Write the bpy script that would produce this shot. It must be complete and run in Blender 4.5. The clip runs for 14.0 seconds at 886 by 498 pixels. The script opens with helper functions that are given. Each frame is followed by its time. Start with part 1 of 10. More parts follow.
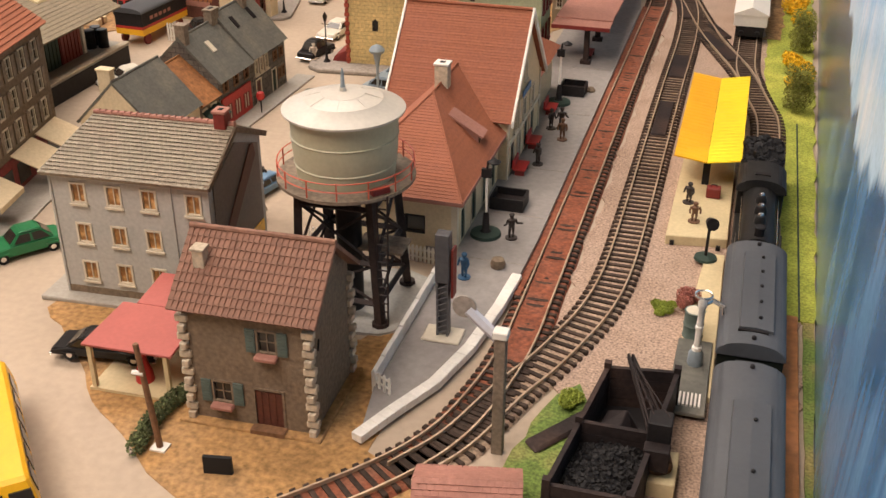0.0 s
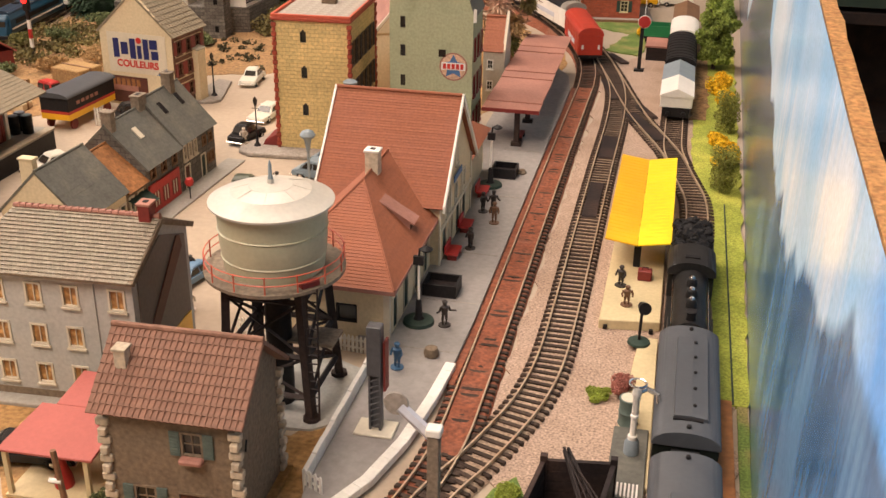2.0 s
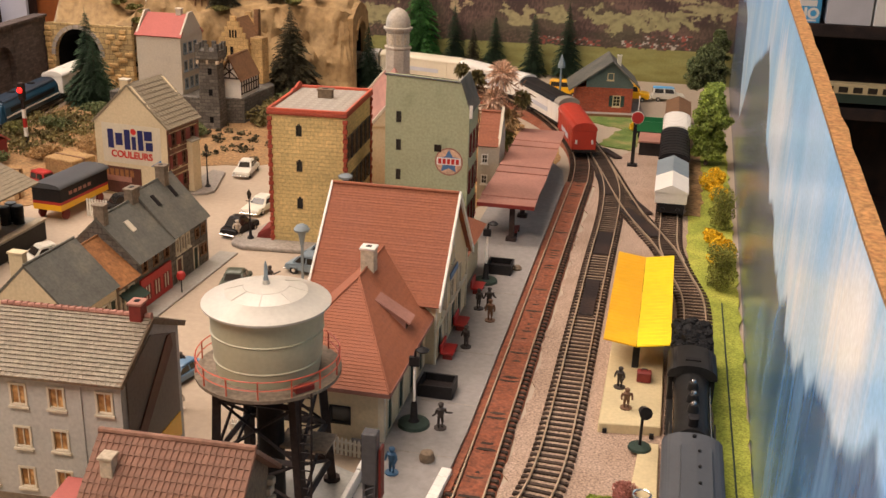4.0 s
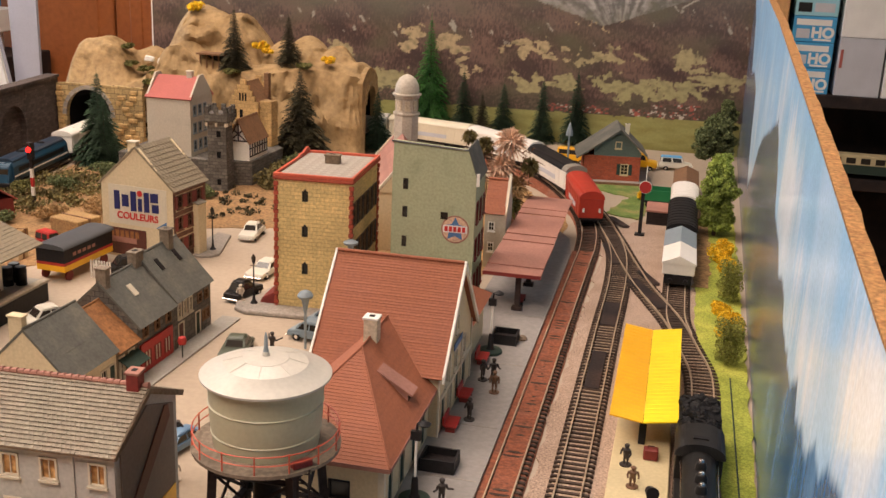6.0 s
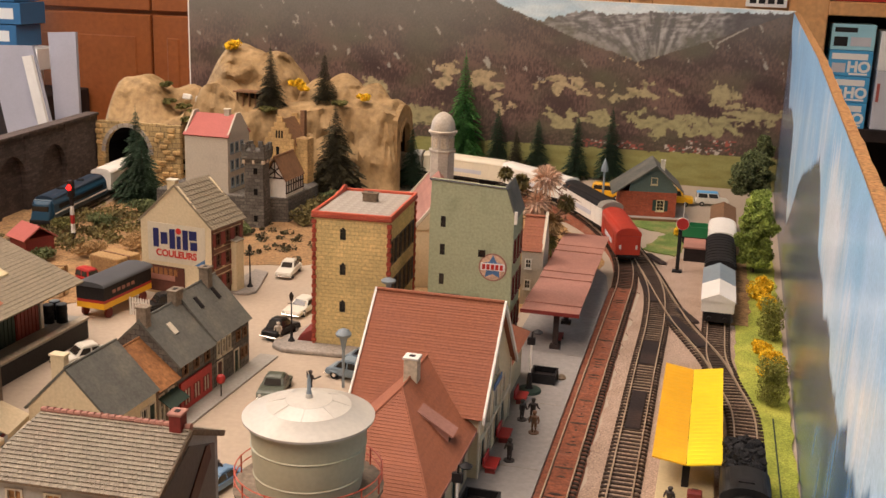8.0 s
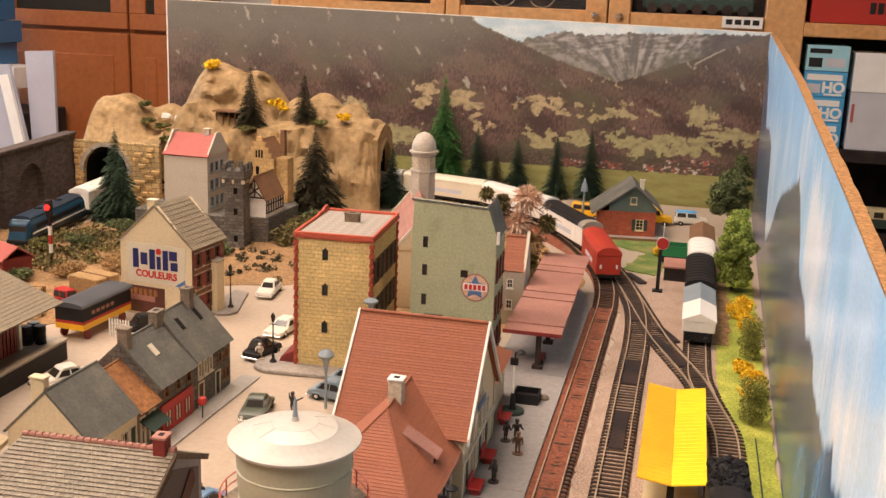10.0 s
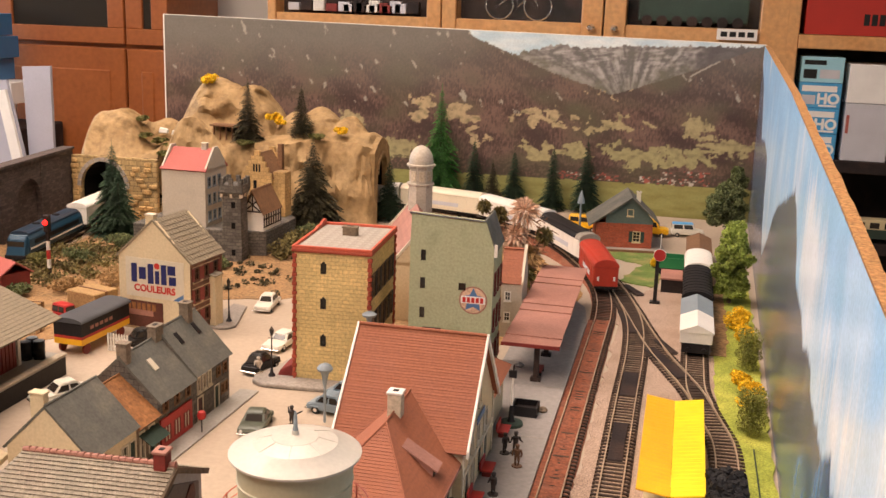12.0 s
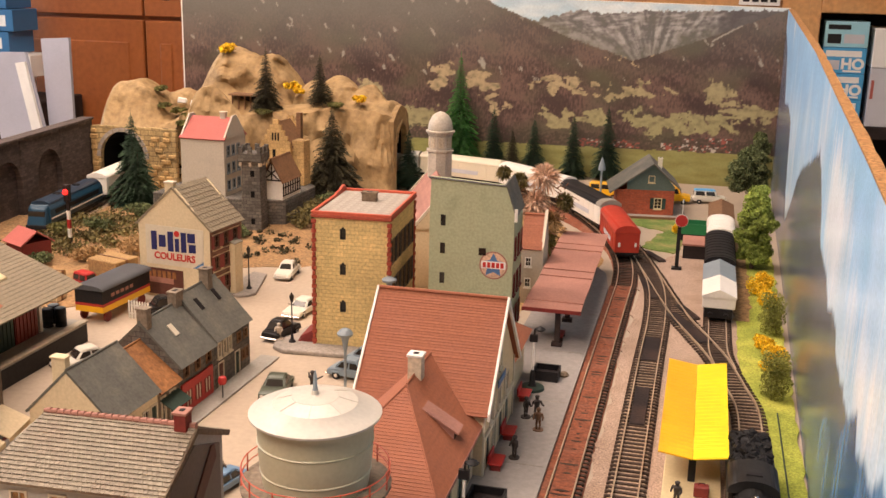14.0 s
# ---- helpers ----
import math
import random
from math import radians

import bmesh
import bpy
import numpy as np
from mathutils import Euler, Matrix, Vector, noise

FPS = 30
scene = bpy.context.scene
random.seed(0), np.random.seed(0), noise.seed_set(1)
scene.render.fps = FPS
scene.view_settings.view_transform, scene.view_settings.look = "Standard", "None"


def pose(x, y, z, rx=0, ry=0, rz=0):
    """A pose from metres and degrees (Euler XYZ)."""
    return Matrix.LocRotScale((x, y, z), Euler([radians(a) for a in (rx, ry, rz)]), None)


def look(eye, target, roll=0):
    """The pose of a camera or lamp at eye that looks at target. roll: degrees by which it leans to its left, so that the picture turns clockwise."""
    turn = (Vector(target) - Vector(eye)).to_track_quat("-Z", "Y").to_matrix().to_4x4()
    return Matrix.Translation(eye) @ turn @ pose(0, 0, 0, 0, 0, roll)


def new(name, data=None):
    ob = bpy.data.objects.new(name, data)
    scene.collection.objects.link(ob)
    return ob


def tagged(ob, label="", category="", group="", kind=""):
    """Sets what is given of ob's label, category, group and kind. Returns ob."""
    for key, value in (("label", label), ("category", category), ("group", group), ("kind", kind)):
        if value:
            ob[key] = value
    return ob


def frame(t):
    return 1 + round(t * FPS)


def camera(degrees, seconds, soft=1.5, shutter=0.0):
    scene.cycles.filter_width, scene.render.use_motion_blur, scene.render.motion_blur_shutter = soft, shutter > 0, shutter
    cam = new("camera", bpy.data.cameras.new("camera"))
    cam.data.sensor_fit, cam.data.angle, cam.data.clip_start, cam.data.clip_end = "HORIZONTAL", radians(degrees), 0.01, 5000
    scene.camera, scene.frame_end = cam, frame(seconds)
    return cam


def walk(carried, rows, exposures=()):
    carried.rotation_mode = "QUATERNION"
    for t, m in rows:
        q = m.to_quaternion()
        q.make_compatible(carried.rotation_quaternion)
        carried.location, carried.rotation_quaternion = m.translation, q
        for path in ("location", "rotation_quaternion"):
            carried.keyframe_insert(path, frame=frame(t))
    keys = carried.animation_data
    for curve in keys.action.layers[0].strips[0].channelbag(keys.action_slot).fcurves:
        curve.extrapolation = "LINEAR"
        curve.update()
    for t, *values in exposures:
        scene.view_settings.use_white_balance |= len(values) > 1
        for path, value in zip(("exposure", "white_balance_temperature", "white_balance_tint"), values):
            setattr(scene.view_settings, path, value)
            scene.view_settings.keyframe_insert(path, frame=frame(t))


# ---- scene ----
cam = camera(45.3, 14.0)
# seconds, eye (metres), yaw to the left of +y, pitch, roll (degrees)
PATH = [
    (0.0, 0.10490, -0.00429, 0.33589, 16.038, -28.527, 0.145),
    (0.5, 0.10420, 0.00016, 0.33587, 14.902, -28.000, 0.319),
    (1.0, 0.10402, 0.00283, 0.33641, 13.769, -27.410, 0.498),
    (1.5, 0.10537, 0.00462, 0.33988, 12.803, -25.716, 0.670),
    (2.0, 0.10505, 0.00732, 0.34202, 12.284, -24.637, 0.894),
    (2.5, 0.10298, 0.01193, 0.34499, 12.120, -23.712, 0.956),
    (3.0, 0.10034, 0.01403, 0.34610, 12.016, -22.395, 1.077),
    (5.5, 0.09485, 0.02779, 0.34831, 11.653, -17.455, 2.605),
    (6.0, 0.09526, 0.02965, 0.34984, 12.201, -16.755, 2.442),
    (6.5, 0.09653, 0.03290, 0.35084, 12.116, -16.392, 2.308),
    (7.0, 0.09445, 0.03268, 0.35068, 12.274, -16.213, 2.281),
    (7.5, 0.09027, 0.03098, 0.35229, 13.390, -15.551, 1.956),
    (8.0, 0.08810, 0.03078, 0.35324, 13.984, -15.021, 1.953),
    (10.5, 0.08253, 0.03011, 0.35482, 12.493, -13.749, 2.146),
    (11.0, 0.08291, 0.02925, 0.35532, 12.416, -13.518, 2.092),
    (11.5, 0.08229, 0.02895, 0.35584, 12.433, -13.423, 2.159),
    (12.0, 0.08249, 0.02739, 0.35585, 12.581, -13.303, 1.925),
    (12.5, 0.08297, 0.02546, 0.35460, 13.079, -13.482, 1.480),
    (13.0, 0.08288, 0.02865, 0.34918, 13.325, -14.434, 1.492),
    (13.5, 0.08086, 0.03089, 0.34673, 13.626, -14.839, 1.494),
    (14.0, 0.08200, 0.03137, 0.34694, 13.654, -14.774, 1.328),
]


def aimed(x, y, z, yaw, pitch, roll):
    a, b = radians(yaw), radians(pitch)
    return look((x, y, z), (x - math.sin(a) * math.cos(b), y + math.cos(a) * math.cos(b), z + math.sin(b)), roll)


walk(cam, [(t, aimed(*row)) for t, *row in PATH], exposures=[(0.0, -0.33, 6250, 9), (1.5, -0.13, 6450, 10), (2.5, -0.24, 6550, 11), (5.5, -0.43, 6450, 11), (6.5, -0.32, 6450, 12), (7.5, -0.45, 6450, 12), (8.2, -0.42, 6500, 12), (10.5, -0.12, 6650, 14), (14.0, -0.13, 6700, 15)])

# ---- light: a room lit by warm ceiling lamps, daylight from a window far behind ----
world = bpy.data.worlds.new("room_world")
world.use_nodes = True
world.node_tree.nodes["Background"].inputs[0].default_value = (1.0, 0.93, 0.84, 1)
world.node_tree.nodes["Background"].inputs[1].default_value = 0.25
scene.world = world


def area_lamp(name, x, y, z, sx, sy, watts, colour, target):
    data = bpy.data.lights.new(name, "AREA")
    data.shape, data.size, data.size_y, data.energy, data.color = "RECTANGLE", sx, sy, watts, colour
    ob = new(name, data)
    ob.matrix_world = look((x, y, z), target)
    return ob


LAMPS = ((-0.45, -0.35, 30.0), (-1.5, 0.75, 15.5), (-0.6, 1.2, 18.5))
for lx, ly, watts in LAMPS:
    area_lamp("ceiling_lamp_light", lx, ly, 1.42, 0.9, 0.7, watts, (1.0, 0.82, 0.73), (lx, ly + 0.01, 0.0))

area_lamp("window_daylight", -3.27, 1.9, 0.55, 1.5, 1.1, 52.0, (0.66, 0.83, 1.0), (0.0, 1.6, 0.5))

# ---- helpers: all lengths below are centimetres ----
C = 0.01


def B():
    return bmesh.new()


def box(bm, x0, x1, y0, y1, z0, z1):
    v = [bm.verts.new((x, y, z)) for z in (z0, z1) for y in (y0, y1) for x in (x0, x1)]
    for f in ((0, 2, 3, 1), (4, 5, 7, 6), (0, 1, 5, 4), (2, 6, 7, 3), (0, 4, 6, 2), (1, 3, 7, 5)):
        bm.faces.new([v[i] for i in f])
    return v


def hull8(bm, low, high):
    """A solid between two rings of points with the same count."""
    a, b = [bm.verts.new(p) for p in low], [bm.verts.new(p) for p in high]
    n = len(a)
    bm.faces.new(a[::-1]), bm.faces.new(b)
    for i in range(n):
        bm.faces.new((a[i], a[(i + 1) % n], b[(i + 1) % n], b[i]))
    return a + b


def prism_y(bm, xz, y0, y1):
    return hull8(bm, [(x, y0, z) for x, z in xz], [(x, y1, z) for x, z in xz])


def prism_x(bm, yz, x0, x1):
    return hull8(bm, [(x0, y, z) for y, z in yz], [(x1, y, z) for y, z in yz])


def prism_z(bm, xy, z0, z1):
    return hull8(bm, [(x, y, z0) for x, y in xy], [(x, y, z1) for x, y in xy])


def slab(bm, quad, thick):
    """A plate of the four corners and a thickness downwards along its normal."""
    q = [Vector(p) for p in quad]
    n = (q[1] - q[0]).cross(q[3] - q[0]).normalized() * thick
    return hull8(bm, [p - n for p in q], q)


def lathe(bm, x, y, prof, seg=20, a0=0.0):
    rings = []
    for r, z in prof:
        rings.append([bm.verts.new((x + r * math.cos(a0 + 2 * math.pi * i / seg), y + r * math.sin(a0 + 2 * math.pi * i / seg), z)) for i in range(seg)])
    for a, b in zip(rings, rings[1:]):
        for i in range(seg):
            bm.faces.new((a[i], a[(i + 1) % seg], b[(i + 1) % seg], b[i]))
    bm.faces.new(rings[0][::-1]), bm.faces.new(rings[-1])


def tube(bm, pts, r, seg=6, closed=False):
    pts = [Vector(p) for p in pts]
    rings = []
    n = len(pts)
    for i, p in enumerate(pts):
        d = (pts[(i + 1) % n if closed else min(i + 1, n - 1)] - pts[i - 1 if closed or i else 0]).normalized()
        s = d.cross(Vector((0, 0, 1)))
        s = s.normalized() if s.length > 1e-3 else Vector((1, 0, 0))
        u = s.cross(d)
        rr = r[i] if isinstance(r, (list, tuple)) else r
        rings.append([bm.verts.new(p + rr * (math.cos(2 * math.pi * k / seg) * s + math.sin(2 * math.pi * k / seg) * u)) for k in range(seg)])
    for i in range(n if closed else n - 1):
        a, b = rings[i], rings[(i + 1) % n]
        for k in range(seg):
            bm.faces.new((a[k], a[(k + 1) % seg], b[(k + 1) % seg], b[k]))
    if not closed:
        bm.faces.new(rings[0][::-1]), bm.faces.new(rings[-1])


def moved(bm, verts, m):
    for v in verts:
        v.co = m @ v.co


def part(name, bm, material, parent=None, label="", smooth=False, at=(0, 0, 0), rz=0.0, bevel=0.0, rounds=1):
    """Links a bmesh, built in centimetres, as one mesh object under a thing or a part."""
    if bevel:
        bmesh.ops.bevel(bm, geom=list(bm.edges), offset=bevel, segments=rounds, affect="EDGES", clamp_overlap=True)
    bmesh.ops.recalc_face_normals(bm, faces=bm.faces)
    bmesh.ops.scale(bm, vec=(C, C, C), verts=bm.verts)
    me = bpy.data.meshes.new(name)
    bm.to_mesh(me)
    bm.free()
    me.materials.append(material)
    if smooth:
        me.polygons.foreach_set("use_smooth", [True] * len(me.polygons))
        me.update()
        me.set_sharp_from_angle(angle=radians(38))
    ob = new(name, me)
    ob.parent = parent
    ob.matrix_basis = pose(at[0] * C, at[1] * C, at[2] * C, 0, 0, rz)
    if label:
        ob["label"] = label
    return ob


def same_part(name, mesh, parent, at, rz=0.0, rx=0.0, ry=0.0):
    ob = new(name, mesh)
    ob.parent = parent
    ob.matrix_basis = pose(at[0] * C, at[1] * C, at[2] * C, rx, ry, rz)
    return ob


def thing(name, x, y, z, label, category, rz=0.0, group="", kind=""):
    ob = new(name)
    ob.empty_display_size = 0.01
    ob.matrix_basis = pose(x * C, y * C, z * C, 0, 0, rz)
    return tagged(ob, label, category, group, kind)


def single(name, bm, material, label, category, kind="", group="", at=(0, 0, 0), rz=0.0, smooth=False, bevel=0.0):
    return tagged(part(name, bm, material, None, "", smooth, at, rz, bevel), label, category, group, kind)


def along(pts, step=0.4):
    """A smooth line through the points (Catmull-Rom), with even steps: place and heading."""
    p = [Vector(q) for q in pts]
    p = [2 * p[0] - p[1]] + p + [2 * p[-1] - p[-2]]
    fine = []
    for i in range(1, len(p) - 2):
        for k in range(24):
            t = k / 24
            a, b, c, d = p[i - 1 : i + 3]
            fine.append(0.5 * (2 * b + (c - a) * t + (2 * a - 5 * b + 4 * c - d) * t * t + (3 * b - a - 3 * c + d) * t**3))
    fine.append(p[-2])
    out, need = [], 0.0
    for a, b in zip(fine, fine[1:]):
        d = (b - a).length
        while need <= d and d > 0:
            out.append((a + (b - a) * (need / d), (b - a).normalized()))
            need += step
        need -= d
    return out


# ---- materials ----
def mat(name, colour, rough=0.6, metal=0.0, second=None, grain=0.15, size=0.25, stain=0.12, stain_size=4.0, bump=0.15, spec=0.5, island=0.0, random_tint=0.0):
    """size and stain_size are the grain and the stains in centimetres; second: a colour that the stains turn to."""
    m = bpy.data.materials.new(name)
    m.use_nodes = True
    nt = m.node_tree
    bsdf = nt.nodes["Principled BSDF"]
    bsdf.inputs["Roughness"].default_value = rough
    bsdf.inputs["Metallic"].default_value = metal
    bsdf.inputs["Specular IOR Level"].default_value = spec
    tc = nt.nodes.new("ShaderNodeTexCoord")
    n1, n2 = nt.nodes.new("ShaderNodeTexNoise"), nt.nodes.new("ShaderNodeTexNoise")
    n1.inputs["Scale"].default_value, n1.inputs["Detail"].default_value = 100.0 / size, 4
    n2.inputs["Scale"].default_value, n2.inputs["Detail"].default_value = 100.0 / stain_size, 5
    nt.links.new(tc.outputs["Object"], n1.inputs["Vector"])
    nt.links.new(tc.outputs["Object"], n2.inputs["Vector"])
    r1, r2 = nt.nodes.new("ShaderNodeMapRange"), nt.nodes.new("ShaderNodeMapRange")
    for r, amount in ((r1, grain), (r2, stain)):
        r.inputs["From Min"].default_value, r.inputs["From Max"].default_value = 0.3, 0.7
        r.inputs["To Min"].default_value, r.inputs["To Max"].default_value = 1 - amount, 1 + amount
    nt.links.new(n1.outputs["Fac"], r1.inputs["Value"])
    nt.links.new(n2.outputs["Fac"], r2.inputs["Value"])
    mul = nt.nodes.new("ShaderNodeMath")
    mul.operation = "MULTIPLY"
    nt.links.new(r1.outputs[0], mul.inputs[0]), nt.links.new(r2.outputs[0], mul.inputs[1])
    last = mul.outputs[0]
    for amount, node, socket in ((island, "ShaderNodeNewGeometry", "Random Per Island"), (random_tint, "ShaderNodeObjectInfo", "Random")):
        if amount:
            src, rr, mm = nt.nodes.new(node), nt.nodes.new("ShaderNodeMapRange"), nt.nodes.new("ShaderNodeMath")
            rr.inputs["To Min"].default_value, rr.inputs["To Max"].default_value = 1 - amount, 1 + amount
            mm.operation = "MULTIPLY"
            nt.links.new(src.outputs[socket], rr.inputs["Value"])
            nt.links.new(last, mm.inputs[0]), nt.links.new(rr.outputs[0], mm.inputs[1])
            last = mm.outputs[0]
    base = nt.nodes.new("ShaderNodeMix")
    base.data_type = "RGBA"
    base.inputs["A"].default_value = (*colour, 1)
    base.inputs["B"].default_value = (*(second or colour), 1)
    ramp = nt.nodes.new("ShaderNodeMapRange")
    ramp.inputs["From Min"].default_value, ramp.inputs["From Max"].default_value = 0.45, 0.65
    nt.links.new(n2.outputs["Fac"], ramp.inputs["Value"])
    nt.links.new(ramp.outputs[0], base.inputs["Factor"])
    vec = nt.nodes.new("ShaderNodeVectorMath")
    vec.operation = "SCALE"
    nt.links.new(base.outputs["Result"], vec.inputs[0]), nt.links.new(last, vec.inputs["Scale"])
    nt.links.new(vec.outputs[0], bsdf.inputs["Base Color"])
    if bump:
        b = nt.nodes.new("ShaderNodeBump")
        b.inputs["Strength"].default_value, b.inputs["Distance"].default_value = min(1.0, bump * 2), size * 0.003
        nt.links.new(n1.outputs["Fac"], b.inputs["Height"])
        nt.links.new(b.outputs[0], bsdf.inputs["Normal"])
    return m


def coursed(name, colour, joint, w, h, rough=0.85, squash=0.5, vary=0.25, axis="XZ", mortar=0.08):
    """Small cast masonry courses (w x h centimetres) with recessed joints, for moulded model walls."""
    m = mat(name, colour, rough, grain=0.2, stain=0.2, bump=0.0)
    nt = m.node_tree
    bsdf = nt.nodes["Principled BSDF"]
    tc, sep, com = nt.nodes.new("ShaderNodeTexCoord"), nt.nodes.new("ShaderNodeSeparateXYZ"), nt.nodes.new("ShaderNodeCombineXYZ")
    nt.links.new(tc.outputs["Object"], sep.inputs[0])
    add = nt.nodes.new("ShaderNodeMath")
    nt.links.new(sep.outputs["X"], add.inputs[0]), nt.links.new(sep.outputs["Y"], add.inputs[1])
    nt.links.new(add.outputs[0], com.inputs["X"]), nt.links.new(sep.outputs["Z"], com.inputs["Y"])
    br = nt.nodes.new("ShaderNodeTexBrick")
    br.inputs["Scale"].default_value = 100.0
    br.inputs["Brick Width"].default_value, br.inputs["Row Height"].default_value = w, h
    br.inputs["Mortar Size"].default_value = mortar * h
    br.inputs["Mortar Smooth"].default_value = 0.4
    br.inputs["Color1"].default_value = (1 - vary, 1 - vary, 1 - vary, 1)
    br.inputs["Color2"].default_value = (1 + vary, 1 + vary, 1 + vary, 1)
    br.inputs["Mortar"].default_value = (*[j / max(c, 0.01) for j, c in zip(joint, colour)], 1)
    nt.links.new(com.outputs[0], br.inputs["Vector"])
    old = bsdf.inputs["Base Color"].links[0].from_socket
    mul = nt.nodes.new("ShaderNodeVectorMath")
    mul.operation = "MULTIPLY"
    nt.links.new(old, mul.inputs[0]), nt.links.new(br.outputs["Color"], mul.inputs[1])
    nt.links.new(mul.outputs[0], bsdf.inputs["Base Color"])
    b = nt.nodes.new("ShaderNodeBump")
    b.invert = True
    b.inputs["Strength"].default_value, b.inputs["Distance"].default_value = 0.8, 0.0006
    nt.links.new(br.outputs["Fac"], b.inputs["Height"])
    nt.links.new(b.outputs[0], bsdf.inputs["Normal"])
    return m


def painted(name, rough=0.55):
    """A surface that carries a painted or printed picture in its colour attribute."""
    m = mat(name, (1, 1, 1), rough, grain=0.08, size=0.3, stain=0.06, bump=0.05)
    nt = m.node_tree
    att, mul = nt.nodes.new("ShaderNodeVertexColor"), nt.nodes.new("ShaderNodeVectorMath")
    att.layer_name = "picture"
    mul.operation = "MULTIPLY"
    bsdf = nt.nodes["Principled BSDF"]
    old = bsdf.inputs["Base Color"].links[0].from_socket
    nt.links.new(old, mul.inputs[0]), nt.links.new(att.outputs["Color"], mul.inputs[1])
    nt.links.new(mul.outputs[0], bsdf.inputs["Base Color"])
    return m


def glass(name, tint=(0.9, 0.95, 1.0)):
    m = mat(name, tint, 0.05, grain=0.0, stain=0.0, bump=0.0)
    m.node_tree.nodes["Principled BSDF"].inputs["Transmission Weight"].default_value = 1.0
    m.node_tree.nodes["Principled BSDF"].inputs["Specular IOR Level"].default_value = 0.12
    m.node_tree.nodes["Principled BSDF"].inputs["IOR"].default_value = 1.12
    return m


def glow(name, colour, strength):
    m = mat(name, colour, 0.4, grain=0, stain=0, bump=0)
    b = m.node_tree.nodes["Principled BSDF"]
    b.inputs["Emission Color"].default_value, b.inputs["Emission Strength"].default_value = (*colour, 1), strength
    return m


